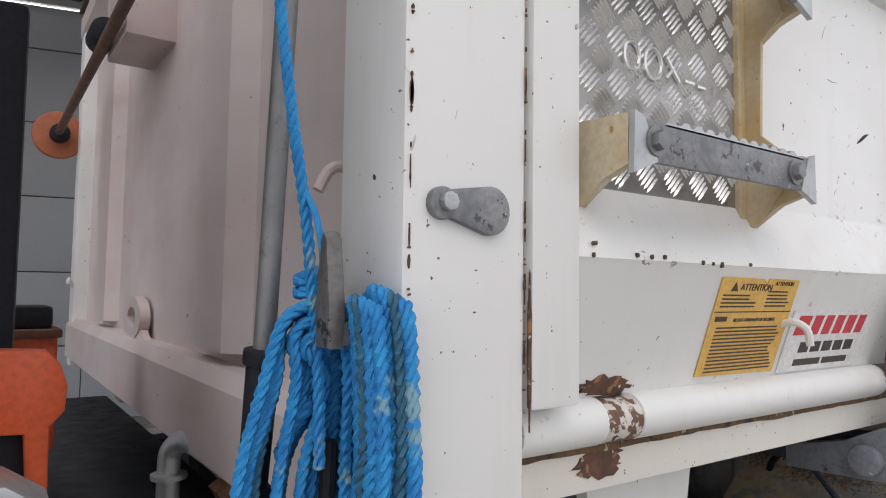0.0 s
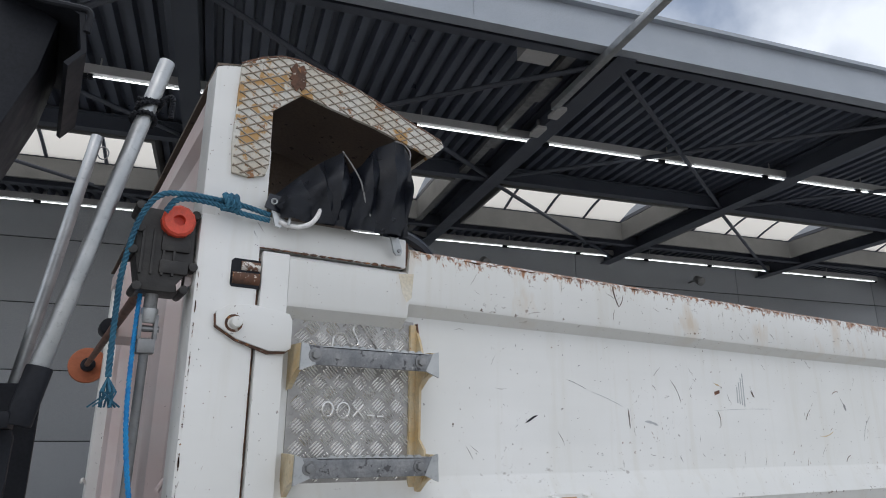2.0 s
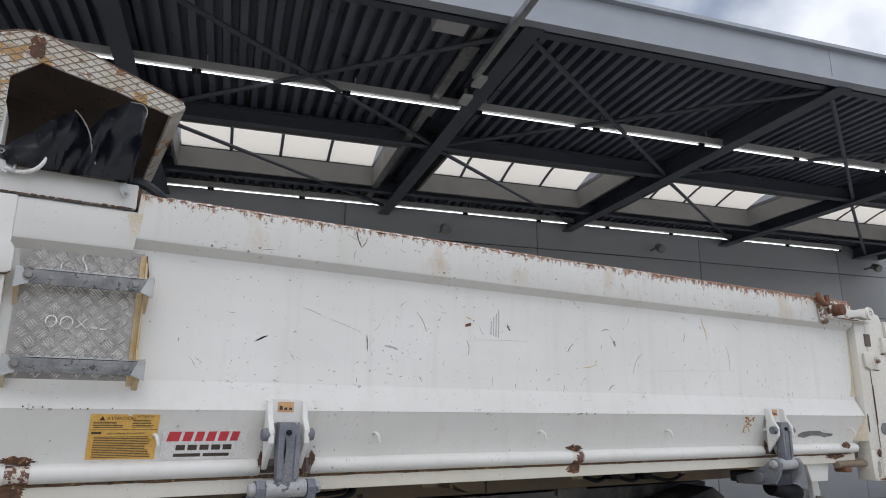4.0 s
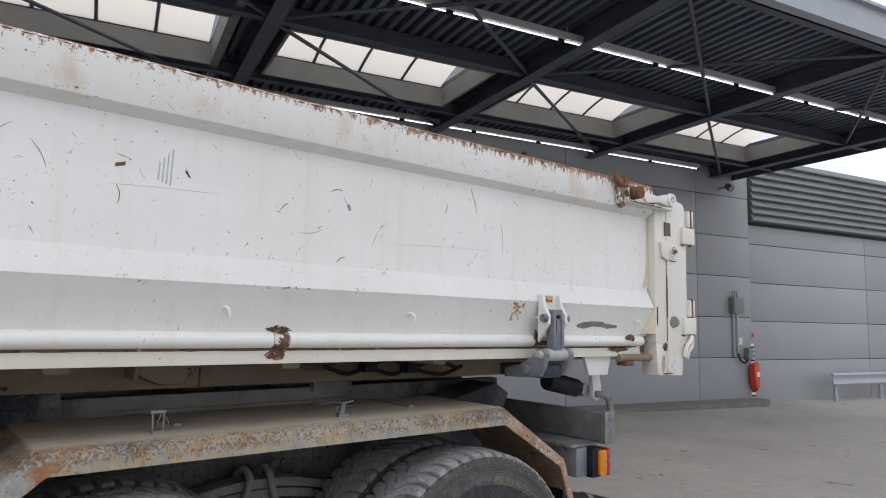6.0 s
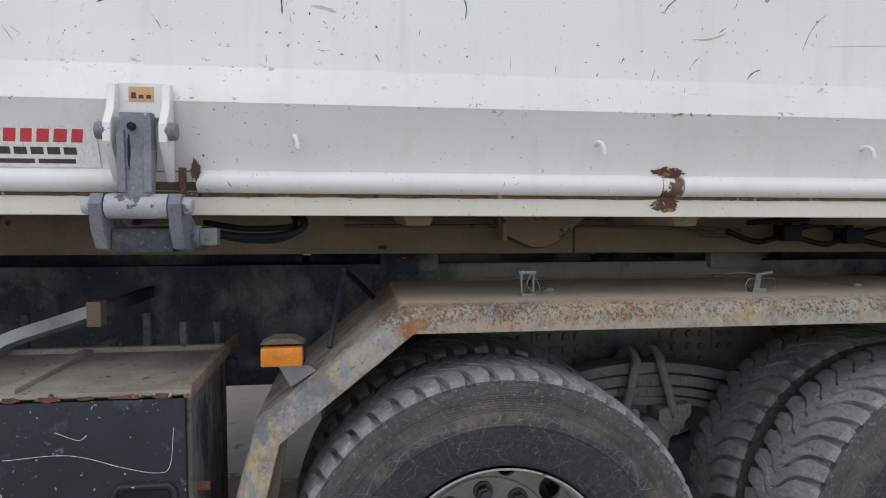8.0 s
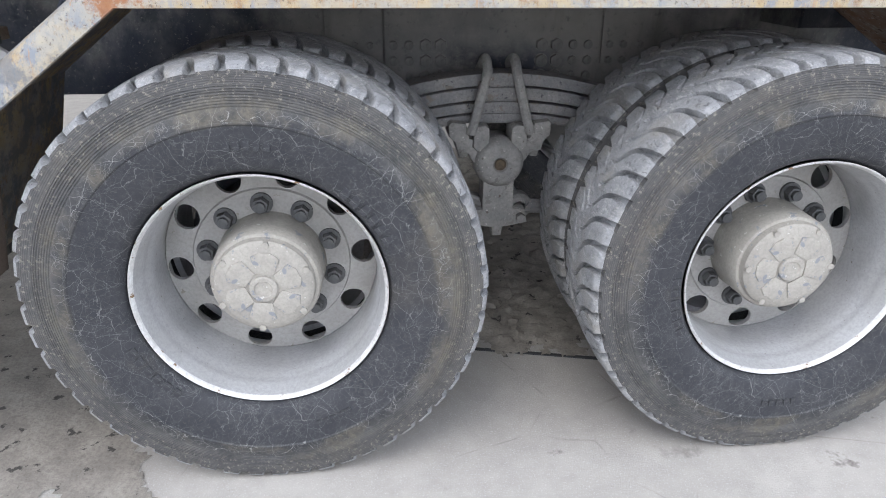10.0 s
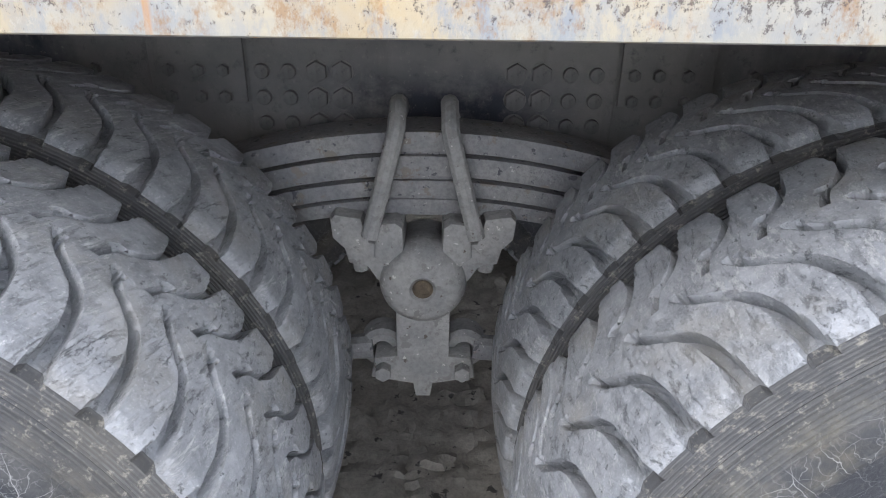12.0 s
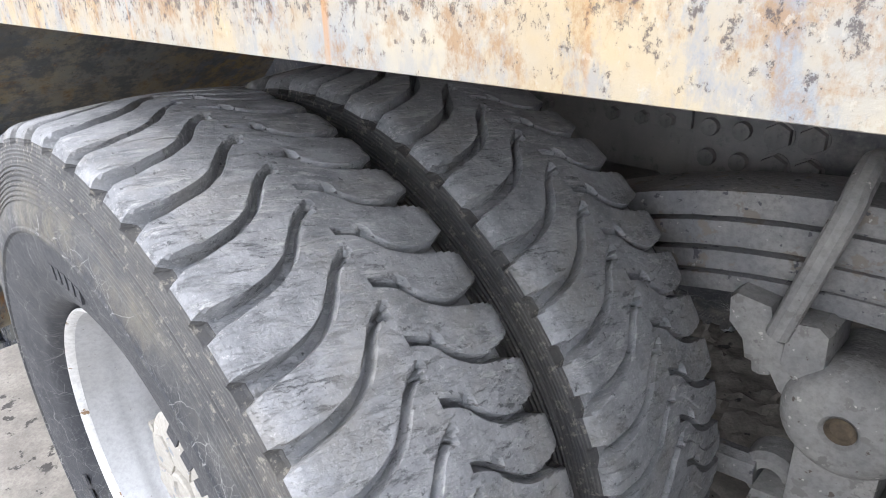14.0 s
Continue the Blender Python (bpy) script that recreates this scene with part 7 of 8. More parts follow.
def build_stickers():
    y = FACE - 0.0008
    st = part("warning_sticker", slab(B(), [(-1.425, 1.619), (-1.238, 1.616), (-1.238, 1.756), (-1.315, 1.757), (-1.318, 1.750), (-1.330, 1.756), (-1.425, 1.757)], "y", y, FACE + 0.001), YELLOW, tipper, "yellow warning sticker with dark print")
    part("print_line", box(B(), -1.425, -1.240, y - 0.0005, y, 1.7085, 1.7100), INK, st)
    part("warning_triangle", slab(B(), [(-1.402, 1.738), (-1.386, 1.738), (-1.394, 1.751)], "y", y - 0.0005, y), INK, st)
    writing("attention_text", "ATTENTION", 0.0135, (-1.381, y - 0.0004, 1.7395), INK, st)
    writing("attention_text", "ATTENTION", 0.0085, (-1.300, y - 0.0004, 1.7475), INK, st)
    writing("rules_text", "REGLES GENERALES DE SECURITE", 0.0068, (-1.376, y - 0.0004, 1.6955), INK, st)
    part("maker_mark", box(B(), -1.418, -1.392, y - 0.0005, y, 1.696, 1.703), INK, st)
    rnd = random.Random(2)
    bm = B()
    for a, b, z, n in ((-1.416, -1.335, 1.7335, 4), (-1.312, -1.246, 1.7395, 5), (-1.410, -1.25, 1.688, 13)):
        for k in range(n):
            box(bm, a, b - rnd.uniform(0, 0.02), y - 0.0005, y, z - k * 0.0052 - 0.0022, z - k * 0.0052)
    part("small_print", bm, INK, st, "rows of small dark print")
    sg = part("name_sign", box(B(), -1.205, -0.945, y, FACE + 0.001, 1.600, 1.692), PALE, tipper, "pale sign film with red and black print")
    bm = B()
    x = -1.192
    for w in (0.036, 0.026, 0.024, 0.026, 0.028, 0.024):
        slab(bm, [(x, 1.655), (x + w, 1.655), (x + w + 0.006, 1.684), (x + 0.006, 1.684)], "y", y - 0.0005, y)
        x += w + 0.010
    part("red_print", bm, RED_INK, sg)
    bm = B()
    for z, h, a, b, n in ((1.628, 0.016, -1.162, -0.985, 5), (1.608, 0.010, -1.166, -0.990, 2)):
        x = a
        for k in range(n):
            w = (b - a) / n - 0.008
            box(bm, x, x + w, y - 0.0005, y, z, z + h)
            x += w + 0.008
    part("black_print", bm, INK, sg)
    # lay them on the leaning band
    for ob in [st, *st.children]:
        for v in ob.data.vertices:
            v.co.z = 1.595 + (v.co.z - 1.6175) * 0.935
            v.co.x += 0.012
    for ob in [sg, *sg.children]:
        for v in ob.data.vertices:
            v.co.z -= 0.010
            v.co.x -= 0.006
    lean_in = (LOWY - FACE - 0.004) / 0.148
    for ob in [st, sg, *st.children, *sg.children]:
        for v in ob.data.vertices:
            v.co.y += (min(1.733, 1.733) - v.co.z) * lean_in + 0.004 - 0.002


build_stickers()


def build_arm(x, name):
    """A drop side's swing arm: white lugs on the side, grey bar, hinge below."""
    root = part("swing_arm", slab(B(), [(x - 0.033, 1.704), (x + 0.033, 1.704), (x + 0.037, 1.62), (x + 0.030, 1.50), (x - 0.030, 1.50), (x - 0.037, 1.62)], "y", -0.205, -0.165, 0.006), ARM_STEEL, tipper, "grey steel swing arm")
    for s in (-1, 1):
        lug = [(-0.142, 1.775), (-0.170, 1.770), (-0.178, 1.72), (-0.205, 1.68), (-0.205, 1.64), (-0.175, 1.60), (-0.142, 1.555)]
        part("lug", slab(B(), lug, "x", x + s * 0.058 - 0.009, x + s * 0.058 + 0.009, 0.003), WHITE, tipper, "white lug of the swing arm")
        part("lug_pin", rod(B(), (x + s * 0.062, -0.186, 1.665), (x + s * 0.085, -0.186, 1.665), 0.021, 0.019, 12, 0.003), ARM_STEEL, root)
    part("back_plate", box(B(), x - 0.05, x + 0.05, FACE - 0.006, FACE, 1.70, 1.776), WHITE, tipper)
    part("tan_label", box(B(), x - 0.028, x + 0.026, FACE - 0.0075, FACE - 0.006, 1.735, 1.768), TAN, tipper, "tan warning label")
    for s in (-1, 1):
        part("bar_rib", slab(B(), [(x + s * 0.036, 1.660), (x + s * 0.020, 1.664), (x + s * 0.018, 1.53), (x + s * 0.036, 1.53)], "y", -0.212, -0.204, 0.003), ARM_STEEL, root)
    part("oil_streak", slab(B(), torn(x - 0.012, 1.620, 0.004, 0.040, 12, 18), "y", -0.2062, -0.204), BLACK, root)
    part("bar_bolt", rod(B(), (x - 0.004, -0.205, 1.672), (x - 0.004, -0.218, 1.672), 0.009, seg=10, bevel=0.002), BLACK, root)
    part("foot_tube", rod(B(), (x - 0.066, -0.186, 1.500), (x + 0.066, -0.186, 1.500), 0.028, seg=20, bevel=0.004), ARM_PALE, root, "rubbed pale grey tube")
    foot = [(-0.218, 1.505), (-0.20, 1.528), (-0.17, 1.526), (-0.13, 1.49), (-0.06, 1.455), (0.04, 1.43), (0.04, 1.39), (-0.10, 1.395), (-0.175, 1.405), (-0.205, 1.45)]
    for s in (-1, 1):
        part("foot_plate", slab(B(), foot, "x", x + s * 0.082 - 0.014, x + s * 0.082 + 0.014, 0.004), ARM_STEEL, tipper)
        part("tube_bolt", rod(B(), (x + s * 0.094, -0.186, 1.500), (x + s * 0.116, -0.186, 1.500), 0.022, 0.017, 12, 0.004), ARM_PALE, tipper)
        part("foot_bolt", rod(B(), (x + s * 0.094, -0.10, 1.430), (x + s * 0.115, -0.10, 1.430), 0.026, seg=12, bevel=0.004), ARM_STEEL, tipper)
    part("foot_block", box(B(), x - 0.067, x + 0.067, -0.165, 0.1, 1.395, 1.45, 0.006), CHASSIS, tipper)
    part("end_plate", box(B(), x + 0.116, x + 0.155, -0.125, -0.085, 1.410, 1.450, 0.003), WEATHERED, tipper)
    for q in range(3):
        part("label_mark", box(B(), x - 0.022 + 0.016 * q, x - 0.012 + 0.016 * q, FACE - 0.0085, FACE - 0.0074, 1.742, 1.750 + 0.005 * (q == 0)), INK, tipper)
    part("torn_edge", box(B(), x + 0.072, x + 0.085, FACE + 0.012, FACE + 0.03, 1.535, 1.59), RUST_TORN, tipper)


build_arm(-0.842, "front")
build_arm(1.757, "rear")


def build_tail():
    """The tail post of two plates, the gate's hinges and the lock on top of the side."""
    inner = [(2.632, 1.555), (2.742, 1.545), (2.742, 2.300), (2.632, 2.300)]
    part("inner_post", slab(B(), inner, "y", FACE - 0.002, FACE + 0.10, 0.004), WHITE_TAIL, tipper)
    outer = [(2.742, 1.375), (2.885, 1.370), (2.900, 1.50), (2.945, 1.51), (2.945, 2.300), (2.915, 2.352), (2.80, 2.372), (2.742, 2.330)]
    post = part("tail_post", slab(B(), outer, "y", FACE - 0.006, FACE + 0.12, 0.006), WHITE_TAIL, tipper, "white tail post with rusty joints")
    part("post_seam", box(B(), 2.738, 2.7425, FACE - 0.0045, FACE + 0.01, 1.56, 2.06), RUST_TORN, tipper)
    part("foot_corner", slab(B(), [(2.640, 1.560), (2.742, 1.545), (2.742, 1.375), (2.655, 1.378), (2.648, 1.44)], "y", FACE + 0.002, FACE + 0.10, 0.004), WHITE_TAIL, tipper, "chipped white foot of the tail post")
    part("foot_rust", slab(B(), torn(2.708, 1.44, 0.022, 0.055, 51, 26), "y", FACE + 0.0005, FACE + 0.003), GREYED, tipper, "greyed bare patch")
    for x, z, rx, rz, k in ((2.745, 1.385, 0.045, 0.006, 52), (2.72, 1.530, 0.016, 0.022, 53), (2.62, 2.300, 0.05, 0.006, 54), (2.90, 2.110, 0.03, 0.005, 55), (2.90, 1.592, 0.03, 0.005, 56), (2.80, 2.010, 0.05, 0.004, 57), (2.742, 1.80, 0.003, 0.12, 58), (2.683, 2.07, 0.004, 0.035, 59), (2.645, 1.70, 0.004, 0.05, 60)):
        part("rust_patch", slab(B(), torn(x, z, rx, rz, k, 22), "y", FACE - 0.0076, FACE + 0.002), RUST_TORN, post)
    part("tail_gate", box(B(), 2.945, 2.975, FACE + 0.02, WIDE - 0.02, 1.50, 2.33, 0.004), WHITE_TAIL, tipper)
    for z0, z1 in ((2.119, 2.316), (1.600, 1.795)):
        zm = (z0 + z1) / 2
        part("gate_hinge", box(B(), 2.885, 3.010, FACE - 0.024, FACE + 0.03, z0, zm - 0.003, 0.004), WHITE_TAIL, tipper)
        part("gate_hinge", box(B(), 2.947, 3.005, FACE - 0.020, FACE + 0.03, zm + 0.003, z1, 0.004), WHITE_TAIL, tipper)
        part("hinge_pin", rod(B(), (2.976, FACE - 0.012, z0 - 0.012), (2.976, FACE - 0.012, z1 + 0.006), 0.012, seg=10), RUST, tipper)
        part("hinge_rust", box(B(), 2.947, 3.000, FACE - 0.014, FACE + 0.02, zm - 0.003, zm + 0.003), RUST_TORN, tipper)
    part("gate_catch", sweep(B(), smooth_line([(2.885, FACE - 0.020, 1.475), (2.895, FACE - 0.026, 1.525), (2.935, FACE - 0.026, 1.560), (2.962, FACE - 0.022, 1.585), (2.962, FACE - 0.020, 1.535), (2.925, FACE - 0.018, 1.500), (2.920, FACE - 0.014, 1.465)], 6), 0.012, 8), WHITE_TAIL, tipper, "white bent catch with rust")
    part("catch_rust", slab(B(), torn(2.915, 1.525, 0.014, 0.030, 17, 14), "y", FACE - 0.0075, FACE - 0.005), RUST_TORN, post)
    # the pocket's depth is only a dark plate laid on the post as shade
    part("pocket", box(B(), 2.722, 2.782, FACE - 0.0075, FACE, 2.150, 2.225), HOODDARK, post, "flat dark rusty plate for the shade in a pocket")
    plate = part("pocket_plate", slab(B(), [(2.672, 2.105), (2.700, 2.118), (2.785, 2.112), (2.812, 2.090), (2.812, 2.045), (2.780, 2.020), (2.725, 2.012), (2.680, 2.030)], "y", FACE - 0.018, FACE - 0.003, 0.003), WHITE_TAIL, post)
    part("plate_ring", lathe(B(), [(-0.018, 0.022), (-0.024, 0.024), (-0.024, 0.034), (-0.018, 0.036)], 18, (2.785, FACE, 2.066)), WHITE_TAIL, plate)
    part("pocket_bolt", rod(B(), (2.785, FACE - 0.016, 2.066), (2.785, FACE - 0.042, 2.066), 0.015, seg=8, bevel=0.002), CHIPPED, plate)
    part("oval_plate", slab(B(), [(2.765, 1.672), (2.785, 1.698), (2.815, 1.700), (2.845, 1.680), (2.852, 1.664), (2.835, 1.645), (2.795, 1.634), (2.770, 1.645)], "y", FACE - 0.014, FACE - 0.004, 0.002), STEEL_DARK, post, "grey oval cover plate")
    # lock on top of the rail
    part("lock_base", slab(B(), [(2.335, 2.295), (2.345, 2.350), (2.42, 2.345), (2.50, 2.335), (2.52, 2.296)], "y", FACE - 0.036, FACE - 0.010, 0.004), WHITE_TAIL, tipper)
    part("lock_arm", slab(B(), [(2.44, 2.345), (2.50, 2.356), (2.60, 2.352), (2.68, 2.372), (2.735, 2.374), (2.765, 2.350), (2.760, 2.320), (2.71, 2.306), (2.62, 2.318), (2.50, 2.300)], "y", FACE - 0.050, FACE - 0.010, 0.008), WHITE_TAIL, tipper, "white lock arm over the rail")
    part("lock_ring", lathe(B(), [(0, 0.016), (-0.012, 0.018), (-0.012, 0.036), (0.004, 0.040)], 22, (2.722, FACE - 0.050, 2.344)), WHITE_TAIL, tipper)
    part("ring_bolt", rod(B(), (2.722, FACE - 0.048, 2.344), (2.722, FACE - 0.060, 2.344), 0.013, seg=6), CHIPPED, tipper)
    part("lock_roller", rod(B(), (2.385, FACE - 0.010, 2.338), (2.385, FACE - 0.088, 2.338), 0.033, seg=20, bevel=0.005), RUST, tipper, "rusty roller of the lock")
    part("roller_ring", lathe(B(), [(0, 0.034), (-0.008, 0.044), (-0.022, 0.044), (-0.028, 0.034)], 20, (2.375, FACE - 0.014, 2.338)), CHIPPED, tipper)
    part("lock_claw", slab(B(), [(2.262, 2.405), (2.290, 2.412), (2.300, 2.36), (2.296, 2.31), (2.330, 2.262), (2.300, 2.252), (2.278, 2.275), (2.268, 2.33)], "y", FACE - 0.030, FACE - 0.004, 0.004), CHIPPED, tipper)
    part("claw_tip", sweep(B(), smooth_line([(2.262, FACE - 0.020, 2.43), (2.256, FACE - 0.030, 2.395), (2.285, FACE - 0.040, 2.368), (2.318, FACE - 0.040, 2.375), (2.322, FACE - 0.034, 2.42)], 6), 0.013, 10), RUST, tipper)
    part("lock_plate", box(B(), 2.33, 2.74, FACE - 0.050, FACE, 2.288, 2.297), WHITE_TAIL, tipper)
    part("plate_rust", slab(B(), torn(2.50, 2.2905, 0.17, 0.005, 23, 26), "y", FACE - 0.0515, FACE - 0.0495), RUST_TORN, tipper)
    part("pin_rust", rod(B(), (2.575, FACE - 0.025, 2.292), (2.575, FACE - 0.025, 2.345), 0.014, seg=10), RUST, tipper)
    part("rust_run", slab(B(), [(2.618, 2.24), (2.631, 2.24), (2.631, 1.845), (2.566, 1.850), (2.596, 1.90), (2.610, 1.99), (2.614, 2.12)], "y", SKIN - 0.0006, SKIN + 0.001), RUNOFF, tipper, "pale yellow rust run beside the tail post")
    part("band_end", slab(B(), [(2.555, 1.600), (2.632, 1.600), (2.632, 1.735)], "y", FACE - 0.001, FACE + 0.05), RUNOFF, tipper)
    part("rear_pipe", rod(B(), (2.36, FACE + 0.05, 1.472), (2.66, FACE + 0.05, 1.472), 0.020, seg=12), SUBFRAME, tipper)
    part("pipe_clamp", box(B(), 2.40, 2.46, FACE + 0.02, FACE + 0.09, 1.430, 1.456, 0.006), RUST, tipper)
    part("knuckle_rust", slab(B(), torn(2.43, 1.578, 0.045, 0.020, 31), "y", -0.1235, -0.119), RUST_TORN, tipper)
    part("lip_rust", slab(B(), torn(2.36, 1.515, 0.10, 0.016, 33), "y", -0.0925, -0.089), RUST_TORN, tipper)


build_tail()


def build_crank():
    root = thing("tarp_winder", "black gearbox with a red cap and a grey crank shaft", "winder")
    cx, cy, cz = -1.951, -0.100, 2.366
    body = [(cx - 0.062, cz + 0.052), (cx + 0.058, cz + 0.048), (cx + 0.062, cz - 0.07), (cx + 0.03, cz - 0.115), (cx + 0.034, cz - 0.135), (cx - 0.045, cz - 0.135), (cx - 0.05, cz - 0.11), (cx - 0.062, cz - 0.05)]
    part("gearbox", slab(B(), body, "y", cy - 0.035, cy + 0.05, 0.008), GEARBLACK, root)
    bm = B()
    for dx, dz in ((-0.06, 0.05), (0.055, 0.045), (-0.066, -0.05), (0.06, -0.075), (-0.056, 0.0), (-0.05, -0.128), (0.045, -0.128)):
        rod(bm, (cx + dx, cy - 0.045, cz + dz), (cx + dx, cy + 0.05, cz + dz), 0.010, seg=10, bevel=0.002)
    for k in range(4):
        box(bm, cx - 0.05 + k * 0.022, cx - 0.045 + k * 0.022, cy - 0.042, cy - 0.03, cz - 0.10, cz + 0.0)
    box(bm, cx - 0.01, cx + 0.05, cy - 0.043, cy - 0.03, cz - 0.045, cz - 0.01, 0.004)
    box(bm, cx - 0.01, cx + 0.05, cy - 0.043, cy - 0.03, cz - 0.095, cz - 0.065, 0.004)
    part("ribs", bm, GEARBLACK, root)
    part("red_cap", lathe(B(), [(0, 0.036), (-0.022, 0.036), (-0.027, 0.031), (-0.027, 0.013), (-0.012, 0.012), (-0.012, 0.0)], 12, (cx + 0.018, cy - 0.035, cz + 0.022)), RED, root, "red plastic cap")
    top = Vector((cx - 0.012, cy + 0.005, cz - 0.13))
    low = Vector((-1.962, -0.028, 1.648))
    def at(t):
        return top.lerp(low, t)
    part("stub", rod(B(), at(0), at(0.07), 0.014, seg=14), STEEL_DARK, root)
    part("joint_yoke", rod(B(), at(0.06), at(0.115), 0.0185, 0.016, 14, 0.003), GALV, root)
    bm = B()
    p = at(0.135)
    for s in (-1, 1):
        box(bm, p.x + s * 0.016 - 0.004, p.x + s * 0.016 + 0.004, p.y - 0.012, p.y + 0.012, p.z - 0.026, p.z + 0.030, 0.002)
    rod(bm, (p.x - 0.024, p.y, p.z), (p.x + 0.024, p.y, p.z), 0.007, seg=10)
    box(bm, p.x - 0.018, p.x + 0.018, p.y - 0.018, p.y + 0.018, p.z - 0.055, p.z - 0.024, 0.004)
    part("universal_joint", bm, STEEL_DARK, root)
    part("shaft", rod(B(), at(0.17), at(1.0), 0.0098, seg=16), STEEL_DARK, root, "grey steel crank shaft")
    bm = rod(B(), at(1.0), at(1.0) + Vector((-0.004, 0.010, -0.12)), 0.0150, 0.0135, 16, 0.003)
    rod(bm, at(0.985), at(1.01), 0.0185, seg=18, bevel=0.003)
    rod(bm, at(1.0) + Vector((-0.004, 0.010, -0.115)), at(1.0) + Vector((-0.004, 0.011, -0.132)), 0.0175, seg=18, bevel=0.003)
    part("grip", bm, BLACK, root, "black rubber grip")
    part("cross_rod", rod(B(), (cx, cy + 0.05, cz - 0.06), (-1.94, 2.34, 2.298), 0.014, seg=12), WOODBROWN, root, "brown rusty winding rod")
    part("end_disc", rod(B(), (-1.935, 2.33, 2.298), (-1.935, 2.365, 2.298), 0.092, seg=32, bevel=0.01), BROWN_DISC, root, "orange brown plastic disc")
    part("disc_boss", rod(B(), (-1.935, 2.28, 2.298), (-1.935, 2.34, 2.298), 0.035, seg=16, bevel=0.005), BLACK, root)
    part("mount", slab(B(), [(cx + 0.05, cz - 0.12), (cx + 0.075, cz - 0.10), (cx + 0.09, cz - 0.05), (cx + 0.07, cz - 0.05), (cx + 0.05, cz - 0.08)], "y", cy - 0.01, cy + 0.03), WHITE_SHADED, root)


build_crank()


def build_rope():
    root = thing("rope", "blue twisted rope coiled on a cleat, hanging from the body", "rope")
    L, T = 0.0066, 0.034
    part("top_strand", sweep(B(), smooth_line([(-1.735, -0.160, 2.435), (-1.80, -0.165, 2.445), (-1.86, -0.170, 2.447), (-1.93, -0.185, 2.442), (-1.985, -0.19, 2.425), (-2.015, -0.16, 2.37), (-2.030, -0.125, 2.27), (-2.030, -0.105, 2.20), (-2.028, -0.092, 2.11), (-2.026, -0.086, 2.05)], 14), L, 6, 3, T), ROPE_OLD, root, "faded dark blue rope")
    part("second_strand", sweep(B(), smooth_line([(-1.735, -0.158, 2.422), (-1.80, -0.167, 2.425), (-1.87, -0.172, 2.436), (-1.94, -0.18, 2.43), (-1.965, -0.17, 2.40)], 14), L, 6, 3, T), ROPE_OLD, root)
    knot = B()
    for k in range(3):
        c = Vector((-1.842 + 0.012 * k, -0.172, 2.445))
        sweep(knot, [c + Vector((0.004 * math.sin(2 * a), 0.013 * math.cos(a), 0.016 * math.sin(a))) for a in [math.tau * i / 16 for i in range(17)]], 0.007, 6, 3, T)
    part("knot", knot, ROPE_OLD, root)
    tuft = B()
    rnd = random.Random(3)
    for k in range(14):
        a = Vector((-2.026, -0.086, 2.05))
        sweep(tuft, [a, a + Vector((rnd.uniform(-0.02, 0.02), rnd.uniform(-0.02, 0.02), -0.03)), a + Vector((rnd.uniform(-0.03, 0.03), rnd.uniform(-0.01, 0.04), -0.06))], 0.002, 4)
    tagged(part("frayed_end", tuft, ROPE_OLD, root), kind="stuff")
    part("hanging_strand", sweep(B(), smooth_line([(-1.982, -0.085, 2.32), (-1.987, -0.090, 2.15), (-1.984, -0.097, 1.98), (-1.969, -0.097, 1.86), (-1.950, -0.088, 1.77), (-1.940, -0.082, 1.70), (-1.936, -0.088, 1.64), (-1.935, -0.092, 1.56)], 20), L * 0.82, 6, 3, T), ROPE, root)
    part("thin_strand", sweep(B(), smooth_line([(-1.956, -0.090, 1.80), (-1.946, -0.100, 1.77), (-1.940, -0.100, 1.735), (-1.938, -0.085, 1.715)], 10), 0.003, 5), ROPE, root)
    # the coil: loops over the cleat, hanging in front of the wall
    def hung(p):
        dx, dy, dz = p[0] + 1.978, p[1] + 0.229, p[2] - 1.70
        return (-1.918 + 1.0 * dy, -0.088 - 1.0 * dx, 1.690 + 1.10 * dz)

    rnd = random.Random(7)
    for k in range(13):
        u = (k % 7) / 6
        x = -1.962 + 0.055 * u
        dep = -0.206 - 0.017 * (k // 7) - 0.010 * math.sin(math.pi * u)
        low = 1.42 + rnd.uniform(-0.05, 0.03)
        topz = 1.705 + 0.010 * math.sin(math.pi * u) - 0.008 * (k // 7)
        pts = [(x - 0.016, dep + 0.012, topz - 0.045), (x - 0.004, dep, topz), (x + 0.012, dep - 0.003, topz - 0.012), (x + 0.018, dep, topz - 0.10), (x + 0.012 + 0.006 * rnd.random(), dep, (topz + low) / 2), (x + 0.010, dep + 0.004, low), (x - 0.012, dep + 0.012, low + 0.004), (x - 0.020, dep + 0.014, low + 0.09)]
        part("coil_loop", sweep(B(), smooth_line([hung(p) for p in pts], 9), L, 6, 3, T), ROPE if k % 5 else ROPE_OLD, root)
    for k in range(9):
        x = -2.040 + 0.0085 * k
        z1 = 1.690 - 0.010 * abs(k - 6) + rnd.uniform(-0.01, 0.01)
        dep = -0.200 - 0.010 * (k % 3)
        pts = [(-1.985, dep, z1 + 0.01), (x + 0.006, dep - 0.004, z1 - 0.02), (x - 0.006, dep, z1 - 0.10), (x + 0.004, dep, 1.50 + rnd.uniform(-0.02, 0.02)), (x + 0.016, dep + 0.005, 1.43), (x + 0.034, dep + 0.008, 1.46)]
        part("coil_loop", sweep(B(), smooth_line([hung(p) for p in pts], 9), L, 6, 3, T), ROPE if k % 3 else ROPE_OLD, root)
